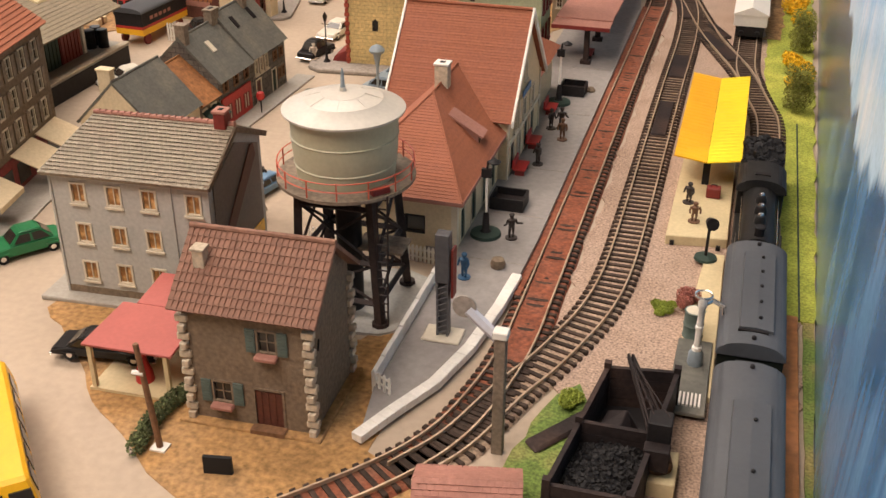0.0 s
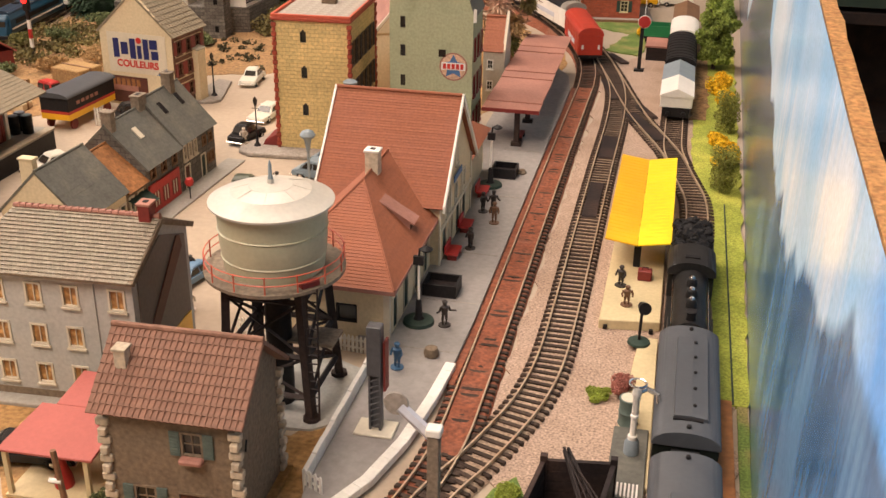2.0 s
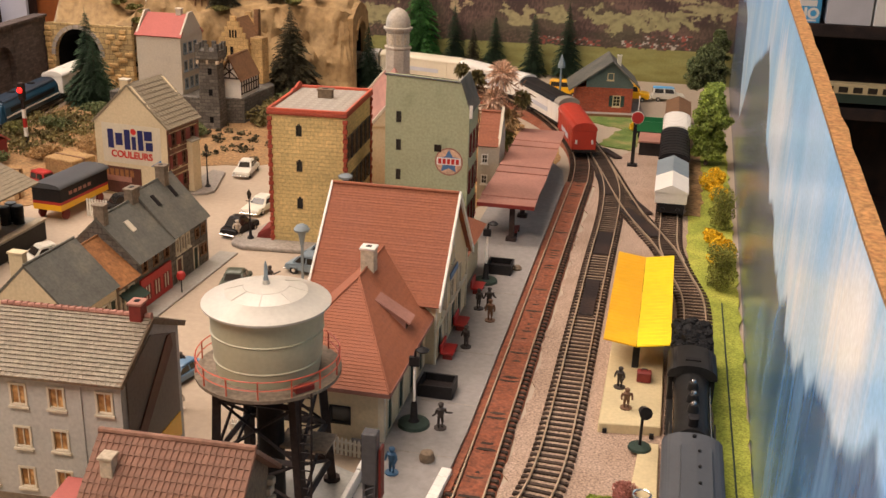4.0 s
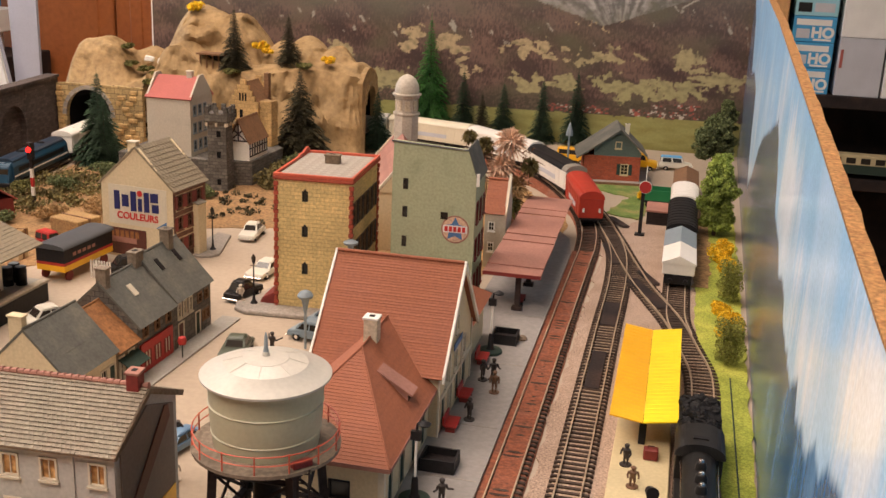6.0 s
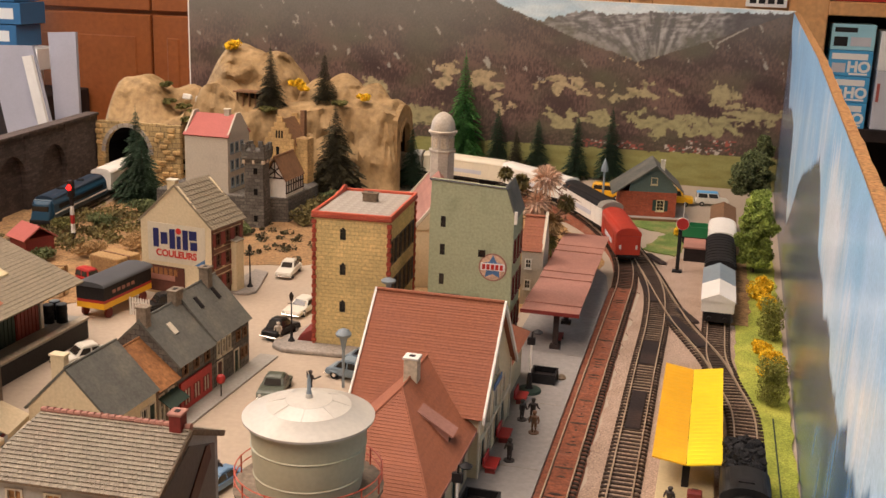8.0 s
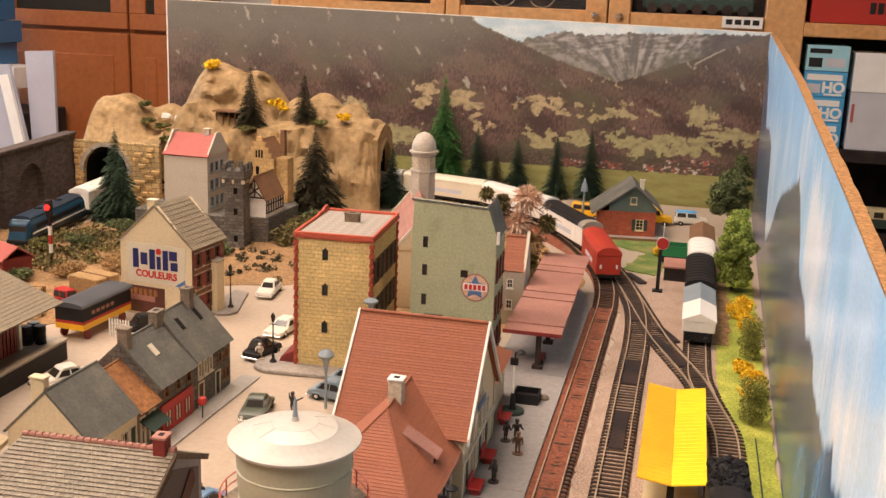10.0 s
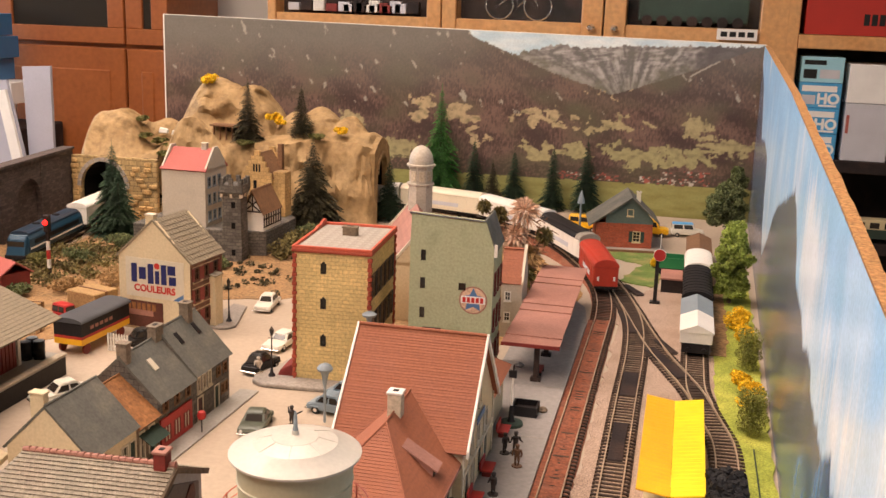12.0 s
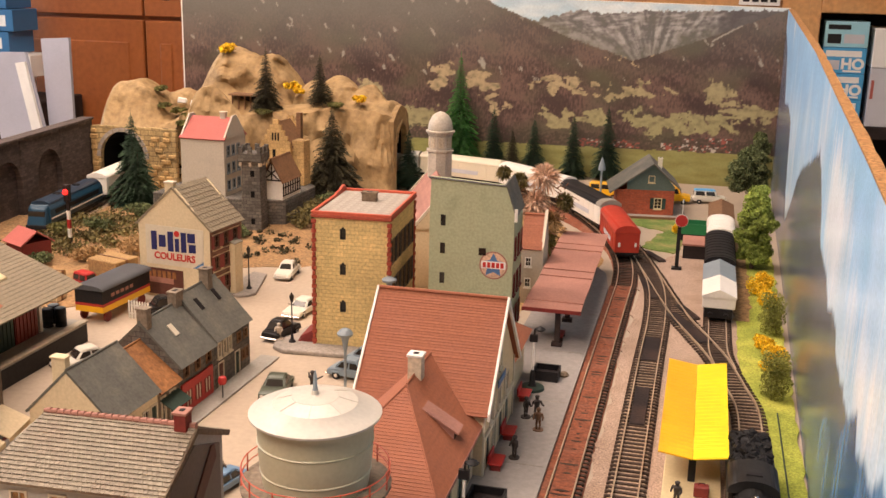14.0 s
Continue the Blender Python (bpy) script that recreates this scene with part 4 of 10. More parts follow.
# ---- building kit ----
def wall_panel(bm, length, height, thick, holes, m):
    """An upright wall from x 0 to length, facing -y, with rectangular holes (x0, x1, z0, z1)."""
    xs = sorted({0.0, length, *[h[0] for h in holes], *[h[1] for h in holes]})
    zs = sorted({0.0, height, *[h[2] for h in holes], *[h[3] for h in holes]})
    grid = {(i, j, k): bm.verts.new(m @ Vector((x, y, z))) for i, x in enumerate(xs) for j, z in enumerate(zs) for k, y in enumerate((0.0, thick))}

    def solid(i, j):
        if not (0 <= i < len(xs) - 1 and 0 <= j < len(zs) - 1):
            return False
        cx, cz = (xs[i] + xs[i + 1]) / 2, (zs[j] + zs[j + 1]) / 2
        return not any(h[0] < cx < h[1] and h[2] < cz < h[3] for h in holes)

    for i in range(len(xs) - 1):
        for j in range(len(zs) - 1):
            if not solid(i, j):
                continue
            for k in (0, 1):
                bm.faces.new([grid[p, q, k] for p, q in ((i, j), (i + 1, j), (i + 1, j + 1), (i, j + 1))])
            for (di, dj), (p, q) in (((-1, 0), ((i, j), (i, j + 1))), ((1, 0), ((i + 1, j), (i + 1, j + 1))), ((0, -1), ((i, j), (i + 1, j))), ((0, 1), ((i, j + 1), (i + 1, j + 1)))):
                if not solid(i + di, j + dj):
                    bm.faces.new((grid[(*p, 0)], grid[(*q, 0)], grid[(*q, 1)], grid[(*p, 1)]))
    for v in [v for v in grid.values() if not v.link_faces]:
        bm.verts.remove(v)


def side_matrix(side, w, d):
    if side == "front":
        return Matrix.Identity(4)
    if side == "right":
        return Matrix.Translation((w, 0, 0)) @ Matrix.Rotation(math.pi / 2, 4, "Z")
    if side == "back":
        return Matrix.Translation((w, d, 0)) @ Matrix.Rotation(math.pi, 4, "Z")
    return Matrix.Translation((0, d, 0)) @ Matrix.Rotation(-math.pi / 2, 4, "Z")


def add_window(house, m, x, z, w, h, pane="pane", frame="frame", bars=(1, 1), shutters=None, sill=True, box_flowers=None, slats=0):
    win = new("window")
    win.parent = house
    win.empty_display_size = 0.005
    t = 0.09
    bm = B()
    for b in ((x - w / 2 - t, x - w / 2 + t * 0.4, z - t, z + h + t), (x + w / 2 - t * 0.4, x + w / 2 + t, z - t, z + h + t), (x - w / 2, x + w / 2, z + h - t * 0.4, z + h + t), (x - w / 2, x + w / 2, z - t, z + t * 0.4)):
        moved(bm, box(bm, b[0], b[1], -0.07, 0.1, b[2], b[3]), m)
    for k in range(bars[0]):
        bx = x - w / 2 + w * (k + 1) / (bars[0] + 1)
        moved(bm, box(bm, bx - 0.03, bx + 0.03, 0.03, 0.09, z, z + h), m)
    for k in range(bars[1]):
        bz = z + h * (k + 1) / (bars[1] + 1)
        moved(bm, box(bm, x - w / 2, x + w / 2, 0.035, 0.085, bz - 0.03, bz + 0.03), m)
    part("frame", bm, M[frame], win)
    bm = B(); moved(bm, box(bm, x - w / 2, x + w / 2, 0.1, 0.14, z, z + h), m); part("pane", bm, M[pane], win)
    if sill:
        bm = B(); moved(bm, box(bm, x - w / 2 - 0.16, x + w / 2 + 0.16, -0.16, 0.02, z - 0.2, z - 0.08), m); part("sill", bm, M[frame], win)
    if shutters:
        for s in (-1, 1):
            bm = B()
            c = x + s * (w * 0.78 + 0.08)
            moved(bm, box(bm, c - w * 0.26, c + w * 0.26, -0.12, -0.02, z - 0.05, z + h + 0.05), m)
            leaf = part("shutter", bm, M[shutters], win)
            for k in range(slats):
                zz = z + 0.08 + k * (h - 0.1) / slats
                bm = B(); moved(bm, box(bm, c - w * 0.2, c + w * 0.2, -0.15, -0.122, zz, zz + h / 12), m); part("slat", bm, M[shutters], win)
    if box_flowers:
        bm = B(); moved(bm, box(bm, x - w / 2 - 0.1, x + w / 2 + 0.1, -0.5, -0.02, z - 0.32, z - 0.02), m); part("flower_box", bm, M[box_flowers], win, bevel=0.08)
    return win


def add_door(house, m, x, w, h, material="door", z=0.0, frame="frame"):
    d = new("door")
    d.parent = house
    d.empty_display_size = 0.005
    bm = B(); moved(bm, box(bm, x - w / 2, x + w / 2, 0.05, 0.14, z, z + h), m)
    for k in range(4):
        px = x - w / 2 + w * (k + 0.5) / 4
        moved(bm, box(bm, px - w * 0.1, px + w * 0.1, 0.02, 0.06, z + 0.1, z + h - 0.1), m)
    part("leaf", bm, M[material], d)
    bm = B()
    for b in ((x - w / 2 - 0.12, x - w / 2, z, z + h + 0.12), (x + w / 2, x + w / 2 + 0.12, z, z + h + 0.12), (x - w / 2, x + w / 2, z + h, z + h + 0.12)):
        moved(bm, box(bm, b[0], b[1], -0.06, 0.12, b[2], b[3]), m)
    part("frame", bm, M[frame], d)
    return d


def tiled_slope(house, o, u, v, rows, cols, material, single_tiles=False, base=None, proud=0.07, gap=0.1, inset=0.0, inset_end=0.0):
    """A roof slope: eave start o, vector u along the eave, vector v up the slope. A deck with lapped tiles upon it."""
    o, u, v = Vector(o), Vector(u), Vector(v)
    n = u.cross(v).normalized()
    if n.z < 0:
        n = -n
    bm = B(); hull8(bm, [o - n * 0.16, o + u - n * 0.16, o + u * (1 - inset_end) + v - n * 0.16, o + u * inset + v - n * 0.16], [o, o + u, o + u * (1 - inset_end) + v, o + u * inset + v])
    roof = part("roof", bm, base or material, house)
    du, dv = u / cols, v / rows
    un, vn = du.normalized(), dv.normalized()
    rnd = random.Random(rows * cols)
    rot = Matrix((un, vn, n)).transposed().to_4x4()
    if single_tiles:
        bm = B()
        w, l = du.length * 0.47, dv.length
        hull8(bm, [(-w, -0.04, 0), (w, -0.04, 0), (w, l * 1.08, 0), (-w, l * 1.08, 0)], [(-w, -0.04, proud), (0, -0.04, proud * 1.9), (w, -0.04, proud), (w, l * 1.08, 0.02)][:0] or [(-w * 0.96, -0.02, proud * 1.25), (w * 0.96, -0.02, proud * 1.25), (w * 0.96, l * 1.05, 0.025), (-w * 0.96, l * 1.05, 0.025)])
        tube(bm, [(w * 0.94, -0.05, proud * 0.7), (w * 0.94, l * 1.02, proud * 0.5)], proud * 0.9, 5)
        ob = part("roof_tile", bm, material)
        me = ob.data
        bpy.data.objects.remove(ob)
        for r in range(rows):
            for c in range(cols):
                p = o + du * (c + 0.5) + dv * r
                t = new("roof_tile", me)
                t.parent = roof
                t.matrix_basis = Matrix.Translation((p + n * rnd.uniform(0.0, 0.012)) * C) @ rot @ Matrix.Rotation(rnd.uniform(-0.02, 0.02), 4, "Z")
        return roof
    bm = B()
    for r in range(rows):
        shift = 0.5 * (r % 2)
        for c in range(cols if cols > 1 else 1):
            a = min(1.0, (c + shift) / cols) if cols > 1 else 0.0
            b = min(1.0, (c + 1.0 - gap + shift) / cols) if cols > 1 else 1.0
            a, b = max(a, inset * (r + 0.5) / rows), min(b, 1 - inset_end * (r + 0.5) / rows)
            if b - a < 1e-4:
                continue
            p, q = o + u * a + dv * r, o + u * b + dv * r
            j = rnd.uniform(0, 0.02)
            lift, top = n * (proud + j), n * 0.012
            vs = [bm.verts.new(k) for k in (p - dv * 0.08, q - dv * 0.08, q + dv * 1.0, p + dv * 1.0, p - dv * 0.08 + lift, q - dv * 0.08 + lift, q + dv + top, p + dv + top)]
            for f in ((4, 5, 6, 7), (0, 1, 5, 4), (1, 2, 6, 5), (3, 0, 4, 7)):
                bm.faces.new([vs[i] for i in f])
    tl = part("roof_tiles", bm, material, roof)
    tl["kind"] = "stuff"
    return roof


def chimney(house, x, y, z0, z1, sx=0.8, sy=0.7, material="brownwall", cap="frame", pots=1):
    ch = new("chimney")
    ch.parent = house
    bm = B(); box(bm, x - sx / 2, x + sx / 2, y - sy / 2, y + sy / 2, z0, z1); part("shaft", bm, M[material], ch, bevel=0.03)
    bm = B(); box(bm, x - sx / 2 - 0.08, x + sx / 2 + 0.08, y - sy / 2 - 0.08, y + sy / 2 + 0.08, z1, z1 + 0.16); part("cap", bm, M[cap], ch, bevel=0.03)
    if pots:
        bm = B(); box(bm, x - sx * 0.2, x + sx * 0.2, y - sy * 0.2, y + sy * 0.2, z1 + 0.15, z1 + 0.19); part("flue", bm, M["black"], ch)
    return ch


def shell(house, w, d, h, material, holes, thick=0.22, gable=None):
    """Four walls, each a mesh of its own, with holes by side; gable: (axis, ridge height) closes the ends."""
    for side, length in (("front", w), ("right", d - 2 * thick), ("back", w), ("left", d - 2 * thick)):
        bm = B()
        m = side_matrix(side, w, d)
        if side in ("right", "left"):
            m = m @ Matrix.Translation((thick, 0, 0))
        wall_panel(bm, length, h, thick, [(a - (thick if side in ("right", "left") else 0), b - (thick if side in ("right", "left") else 0), c, e) for a, b, c, e in holes.get(side, [])], m)
        part("wall", bm, material, house)
    if gable:
        axis, rh = gable
        for k in (0, 1):
            bm = B()
            if axis == "x":
                x = 0.0 if k == 0 else w - thick
                prism_x(bm, [(0, h), (d, h), (d / 2, rh)], x, x + thick)
            else:
                y = 0.0 if k == 0 else d - thick
                prism_y(bm, [(0, h), (w, h), (w / 2, rh)], y, y + thick)
            part("gable", bm, material, house)
    bm = B(); box(bm, thick + 0.02, w - thick - 0.02, thick + 0.02, d - thick - 0.02, 0.02, 0.12); part("floor_plate", bm, M["black"], house)


def holes_from(wins):
    out = {}
    for side, x, z, w, h in wins:
        out.setdefault(side, []).append((x - w / 2, x + w / 2, z, z + h))
    return out


def quoins(house, x, y, h, material, sx=1, sy=1, step=0.52, z0=0.1, size=0.42):
    bm = B()
    lat = part("quoin", _quoin_bm(size), M[material])
    me = lat.data
    bpy.data.objects.remove(lat)
    bm.free()
    n = int((h - z0) / step)
    for k in range(n):
        q = new("quoin", me)
        q.parent = house
        big = k % 2
        q.matrix_basis = pose(x * C, y * C, (z0 + (k + 0.5) * step) * C, 0, 0, 0) @ Matrix.Diagonal((1.5 if big else 0.95, 0.95 if big else 1.5, 1, 1))


def _quoin_bm(size):
    bm = B(); box(bm, -size / 2, size / 2, -size / 2, size / 2, -0.2, 0.2)
    bmesh.ops.bevel(bm, geom=list(bm.edges), offset=0.04, segments=1, affect="EDGES")
    return bm


# ---- the stone cottage ----
def cottage():
    h = thing("stone_cottage", -13.75, 38.05, 0.0, "brown stone cottage with brown tiled roof and green shutters", "house", rz=1.8)
    w, d, e, r = 6.5, 5.8, 6.85, 9.3
    wins = [("front", 1.75, 1.35, 1.0, 1.2), ("front", 4.35, 4.7, 0.95, 1.2)]
    shell(h, w, d, e, M["brownwall"], holes_from(wins + [("front", 4.2, 0.02, 1.45, 2.4)]), gable=("x", r))
    for side, x, z, ww, hh in wins:
        add_window(h, side_matrix(side, w, d), x, z, ww, hh, shutters="shutter", frame="brownwall", bars=(1, 1), sill=False, box_flowers="roofpink", slats=6)
    add_door(h, side_matrix("front", w, d), 4.2, 1.45, 2.4, frame="brownwall")
    bm = B(); box(bm, 3.3, 5.1, -0.6, -0.02, 0.02, 0.3); part("doorstep", bm, M["wood"], h)
    bm = B(); box(bm, -0.6, w + 0.5, -0.55, d + 0.4, 0.0, 0.2); part("base_plate", bm, M["earth"], h, bevel=0.06)
    for x, y in ((0, 0), (w, 0), (w, d), (0, d)):
        quoins(h, x, y, e, "quoin")
    ov, dd = 0.55, d / 2 + 0.45
    slope = (r - e) / (d / 2)
    ze = e - 0.45 * slope + 0.25
    tiled_slope(h, (-ov, -0.45, ze), (w + 2 * ov, 0, 0), (0, dd, dd * slope), 9, 26, M["rooftile"], True, M["rooftile"])
    tiled_slope(h, (w + ov, d + 0.45, ze), (-w - 2 * ov, 0, 0), (0, -dd, dd * slope), 11, 1, M["rooftile"], False)
    bm = B(); tube(bm, [(-ov, d / 2, r + 0.3), (w + ov, d / 2, r + 0.3)], 0.16, 8); part("ridge", bm, M["rooftile"], h)
    chimney(h, 0.55, 1.5, 7.4, 9.1, 0.58, 0.6, "quoin", "quoin", 0)
    bm = B(); tube(bm, [(w + 0.12, 1.0, 5.2), (w + 0.3, 0.4, 5.0)], 0.05, 5); part("bracket", bm, M["black"], h)


cottage()


# ---- the grey tenement ----
def tenement():
    h = thing("grey_tenement", -26.9, 47.0, 0.0, "grey rendered three-storey house with a grey-brown tiled roof", "house", rz=3.0)
    w, d, e, r = 9.9, 7.8, 8.4, 10.3
    wins = []
    for z in (1.3, 3.85, 6.45):
        for x in (1.75, 4.0, 6.2, 8.95):
            wins.append(("front", x, z, 0.85, 1.2))
    shell(h, w, d, e, M["greywall"], holes_from(wins), gable=None)
    bm = B(); prism_x(bm, [(0, e), (d, e), (d / 2, r - 0.2)], w - 0.22, w); part("gable", bm, M["greywall"], h)
    for side, x, z, ww, hh in wins:
        add_window(h, side_matrix(side, w, d), x, z, ww, hh, pane="curtain", bars=(1, 0))
    bm = B(); prism_z(bm, [(-1.4, -1.0), (w + 0.8, -1.0), (w + 0.8, d + 0.5), (-1.4, d + 0.5)], 0.0, 0.3); part("base_plate", bm, M["pavement"], h, bevel=0.06)
    bm = B(); box(bm, -0.03, w + 0.03, -0.05, -0.003, 0.3, 0.75); part("plinth", bm, M["brownwall"], h)
    bm = B(); prism_x(bm, [(-0.28, e - 0.28), (0, e - 0.28), (0, e + 0.05), (-0.4, e + 0.05)], -0.3, w + 0.2); part("cornice", bm, M["greywall"], h)
    for x in (0.05, 7.6):
        bm = B(); box(bm, x - 0.07, x + 0.07, -0.1, 0.01, 0.3, e); part("downpipe", bm, M["greywall"], h)
    slope = (r - e) / (d / 2)
    dd = d / 2 + 0.5
    z0 = e - 0.5 * slope + 0.2
    tiled_slope(h, (-0.35, -0.5, z0), (w + 0.6, 0, 0), (0, dd, dd * slope), 17, 40, M["rooftilegrey"], False, proud=0.09, inset=0.15)
    bm = B(); hull8(bm, [(-0.4, -0.45, z0 - 0.16), (-0.4, d + 0.45, z0 - 0.16), (1.2, d / 2, r - 0.1)], [(-0.34, -0.45, z0), (-0.34, d + 0.45, z0), (1.22, d / 2, r + 0.12)]); part("hip", bm, M["rooftilegrey"], h)
    tiled_slope(h, (w + 0.25, d + 0.5, z0), (-w - 0.6, 0, 0), (0, -dd, dd * slope), 14, 1, M["rooftilegrey"], inset_end=0.15)
    for k in range(22):
        x0 = 1.2 + k * (w - 0.95) / 22
        bm = B(); tube(bm, [(x0, d / 2, r + 0.24), (x0 + 0.4, d / 2, r + 0.28)], [0.16, 0.2], 8); part("ridge_tile", bm, M["roofpink"], h)
    chimney(h, w - 0.5, d / 2 - 0.1, r - 0.2, r + 1.0, 0.7, 0.8, "darkred", "roofpink", 1)
    bm = B(); prism_x(bm, [(-0.3, e - 0.25), (d / 2, r - 0.22), (d / 2, r + 0.1), (-0.5, e + 0.02)], w, w + 0.32); part("verge_board", bm, M["brownwall"], h)
    bm = B(); prism_x(bm, [(d + 0.3, e - 0.25), (d / 2, r - 0.22), (d / 2, r + 0.1), (d + 0.5, e + 0.02)], w, w + 0.32); part("verge_board", bm, M["brownwall"], h)
    bm = B(); prism_x(bm, [(0.6, 0.3), (d - 0.6, 0.3), (d - 0.6, e - 0.3), (d / 2, r - 0.9), (0.6, e - 0.3)], w + 0.01, w + 0.1); part("gable_cladding", bm, M["taupe"], h, "brown weathered gable cladding")
    bm = B(); box(bm, w + 0.1, w + 0.16, 4.0, 7.1, 1.3, 2.9); part("advert_panel", bm, M["busyellow"], h, "faded yellow advert on the gable")
    bm = B(); prism_x(bm, [(0.4, 3.6), (1.3, 3.2), (6.5, 7.6), (6.3, 8.4), (5.9, 8.5)], w + 0.11, w + 0.2); part("gable_plank", bm, M["door"], h, "broad dark brown sloping plank")


tenement()


# ---- the fuel shed beside the cottage ----
def shed():
    h = thing("filling_station", -20.2, 38.6, 0.0, "open shed with a bent red roof on cream posts", "shed", rz=2.0)
    bm = B(); box(bm, 0, 4.9, 0, 7.4, 0.02, 0.22); part("floor_plate", bm, M["cream"], h)
    for x, y in ((0.25, 0.2), (4.6, 0.2), (0.25, 4.2), (4.6, 4.2)):
        bm = B(); box(bm, x - 0.12, x + 0.12, y - 0.12, y + 0.12, 0.2, 2.85); part("post", bm, M["cream"], h)
    bm = B(); slab(bm, [(-0.1, 0.0, 2.95), (5.0, 0.0, 2.95), (5.0, 4.0, 3.2), (0.2, 4.0, 3.2)], 0.14); part("roof", bm, M["shedred"], h, bevel=0.02)
    bm = B(); slab(bm, [(1.0, 4.02, 3.2), (5.0, 4.02, 3.2), (4.9, 6.6, 3.75), (1.3, 6.6, 3.75)], 0.14); part("roof", bm, M["shedred"], h, bevel=0.02)
    bm = B(); box(bm, 1.5, 4.6, 4.6, 6.4, 0.22, 2.9); part("kiosk", bm, M["creamwall"], h)
    p = thing("fuel_pump", -17.7, 40.0, 0.22, "small red fuel pump under the shed", "fuel pump")
    bm = B(); lathe(bm, 0, 0, [(0.5, 0), (0.45, 0.6), (0.28, 1.1), (0.2, 1.6), (0.26, 1.8)], 10); part("body", bm, M["red"], p, smooth=True)
    bm = B(); lathe(bm, 0, 0, [(0.2, 1.8), (0.24, 2.0), (0.1, 2.15)], 10); part("globe", bm, M["pearl"], p, smooth=True)


shed()


# ---- the water tower ----
def water_tower():
    h = thing("water_tower", -9.75, 50.35, 0.0, "grey-green water tower on black trestle legs with red railing", "water tower")
    angs = [radians(a) for a in (-45, 45, 135, 225)]
    bm = B(); prism_z(bm, [(-4.2, -1.8), (-2.6, -3.2), (2.6, -2.6), (3.8, -1.6), (3.9, 4.2), (2.0, 5.0), (-4.0, 4.4)], 0.02, 0.2); part("base_plate", bm, M["greywall"], h, smooth=True)
    for a in angs:
        bm = B(); c, s = math.cos(a), math.sin(a)
        p0, p1 = Vector((3.6 * c - 0.2, 3.6 * s + 0.9, 0.2)), Vector((3.0 * c - 0.1, 3.0 * s + 0.3, 8.6))
        tube(bm, [p0, p1], [0.34, 0.32], 4)
        part("leg", bm, M["steelblack"], h)
        bm = B(); lathe(bm, 3.6 * c - 0.2, 3.6 * s + 0.9, [(0.55, 0.1), (0.5, 0.4)], 8); part("foot", bm, M["steelblack"], h)
    def at(a, z):
        f = (z - 0.2) / 8.4
        rr = 3.6 - 0.6 * f
        return Vector((rr * math.cos(a) - 0.2 + 0.1 * f, rr * math.sin(a) + 0.9 - 0.6 * f, z))
    for i in range(4):
        a, b = angs[i], angs[(i + 1) % 4]
        for z in (1.6, 4.2, 7.6):
            bm = B(); tube(bm, [at(a, z), at(b, z)], 0.2, 4); part("girder", bm, M["steelblack"], h)
        for z0, z1 in ((1.6, 4.2), (4.2, 7.6)):
            bm = B(); tube(bm, [at(a, z0), at(b, z1)], 0.1, 4); tube(bm, [at(b, z0), at(a, z1)], 0.1, 4); part("brace", bm, M["steelblack"], h)
    bm = B(); lathe(bm, 0, 0, [(0.75, 0.2), (0.75, 7.0), (1.3, 8.5)], 12); part("riser_pipe", bm, M["black"], h, smooth=True)
    bm = B(); box(bm, 0.4, 3.3, -0.4, 1.6, 4.25, 4.4); part("landing", bm, M["greywood"], h)
    bm = B(); lathe(bm, 0, 0, [(2.2, 8.3), (3.9, 8.72), (3.92, 8.92), (2.9, 8.95)], 40); part("gallery_floor", bm, M["greywood"], h, smooth=True)
    bm = B(); lathe(bm, 0, 0, [(2.72, 8.9), (2.76, 9.1), (2.83, 9.75), (2.89, 9.8), (2.84, 9.86), (2.93, 10.6), (2.95, 11.3), (3.01, 11.35), (2.95, 11.4), (3.0, 12.2), (3.08, 12.7), (3.12, 12.75)], 48); part("tank", bm, M["tankgrey"], h, smooth=True)
    bm = B(); lathe(bm, 0, 0, [(3.05, 12.6), (3.38, 12.7), (3.40, 12.82), (3.1, 12.98), (2.2, 13.32), (2.185, 13.34), (1.2, 13.6), (1.185, 13.62), (0.5, 13.7), (0.2, 13.74), (0.18, 13.95)], 48); part("roof", bm, M["tankroof"], h, smooth=True)
    for k in range(8):
        a = k * math.pi / 4 + 0.2
        bm = B(); tube(bm, [(2.2 * math.cos(a), 2.2 * math.sin(a), 13.34), (1.2 * math.cos(a), 1.2 * math.sin(a), 13.62)], 0.016, 4); part("roof_seam", bm, M["tankroof"], h)
    bm = B(); lathe(bm, 0, 0, [(0.17, 13.9), (0.12, 14.15), (0.1, 14.7), (0.03, 15.0)], 8); part("finial", bm, M["lampblue"], h, smooth=True)
    n = 14
    for k in range(n):
        a = 2 * math.pi * k / n
        bm = B(); tube(bm, [(3.82 * math.cos(a), 3.82 * math.sin(a), 8.9), (3.82 * math.cos(a), 3.82 * math.sin(a), 9.95)], 0.045, 4); part("rail_post", bm, M["redrail"], h)
    for z in (9.42, 9.9):
        bm = B(); tube(bm, [(3.82 * math.cos(2 * math.pi * k / 44), 3.82 * math.sin(2 * math.pi * k / 44), z) for k in range(44)], 0.04, 4, True); part("hand_rail", bm, M["redrail"], h)
    bm = B(); moved(bm, box(bm, -0.55, 0.55, -0.2, 0.2, 8.95, 9.3), Matrix.Translation((2.75, -2.2, 0)) @ Matrix.Rotation(0.85, 4, "Z")); part("hatch_box", bm, M["darkred"], h, bevel=0.05)
    lad = new("ladder"); lad.parent = h
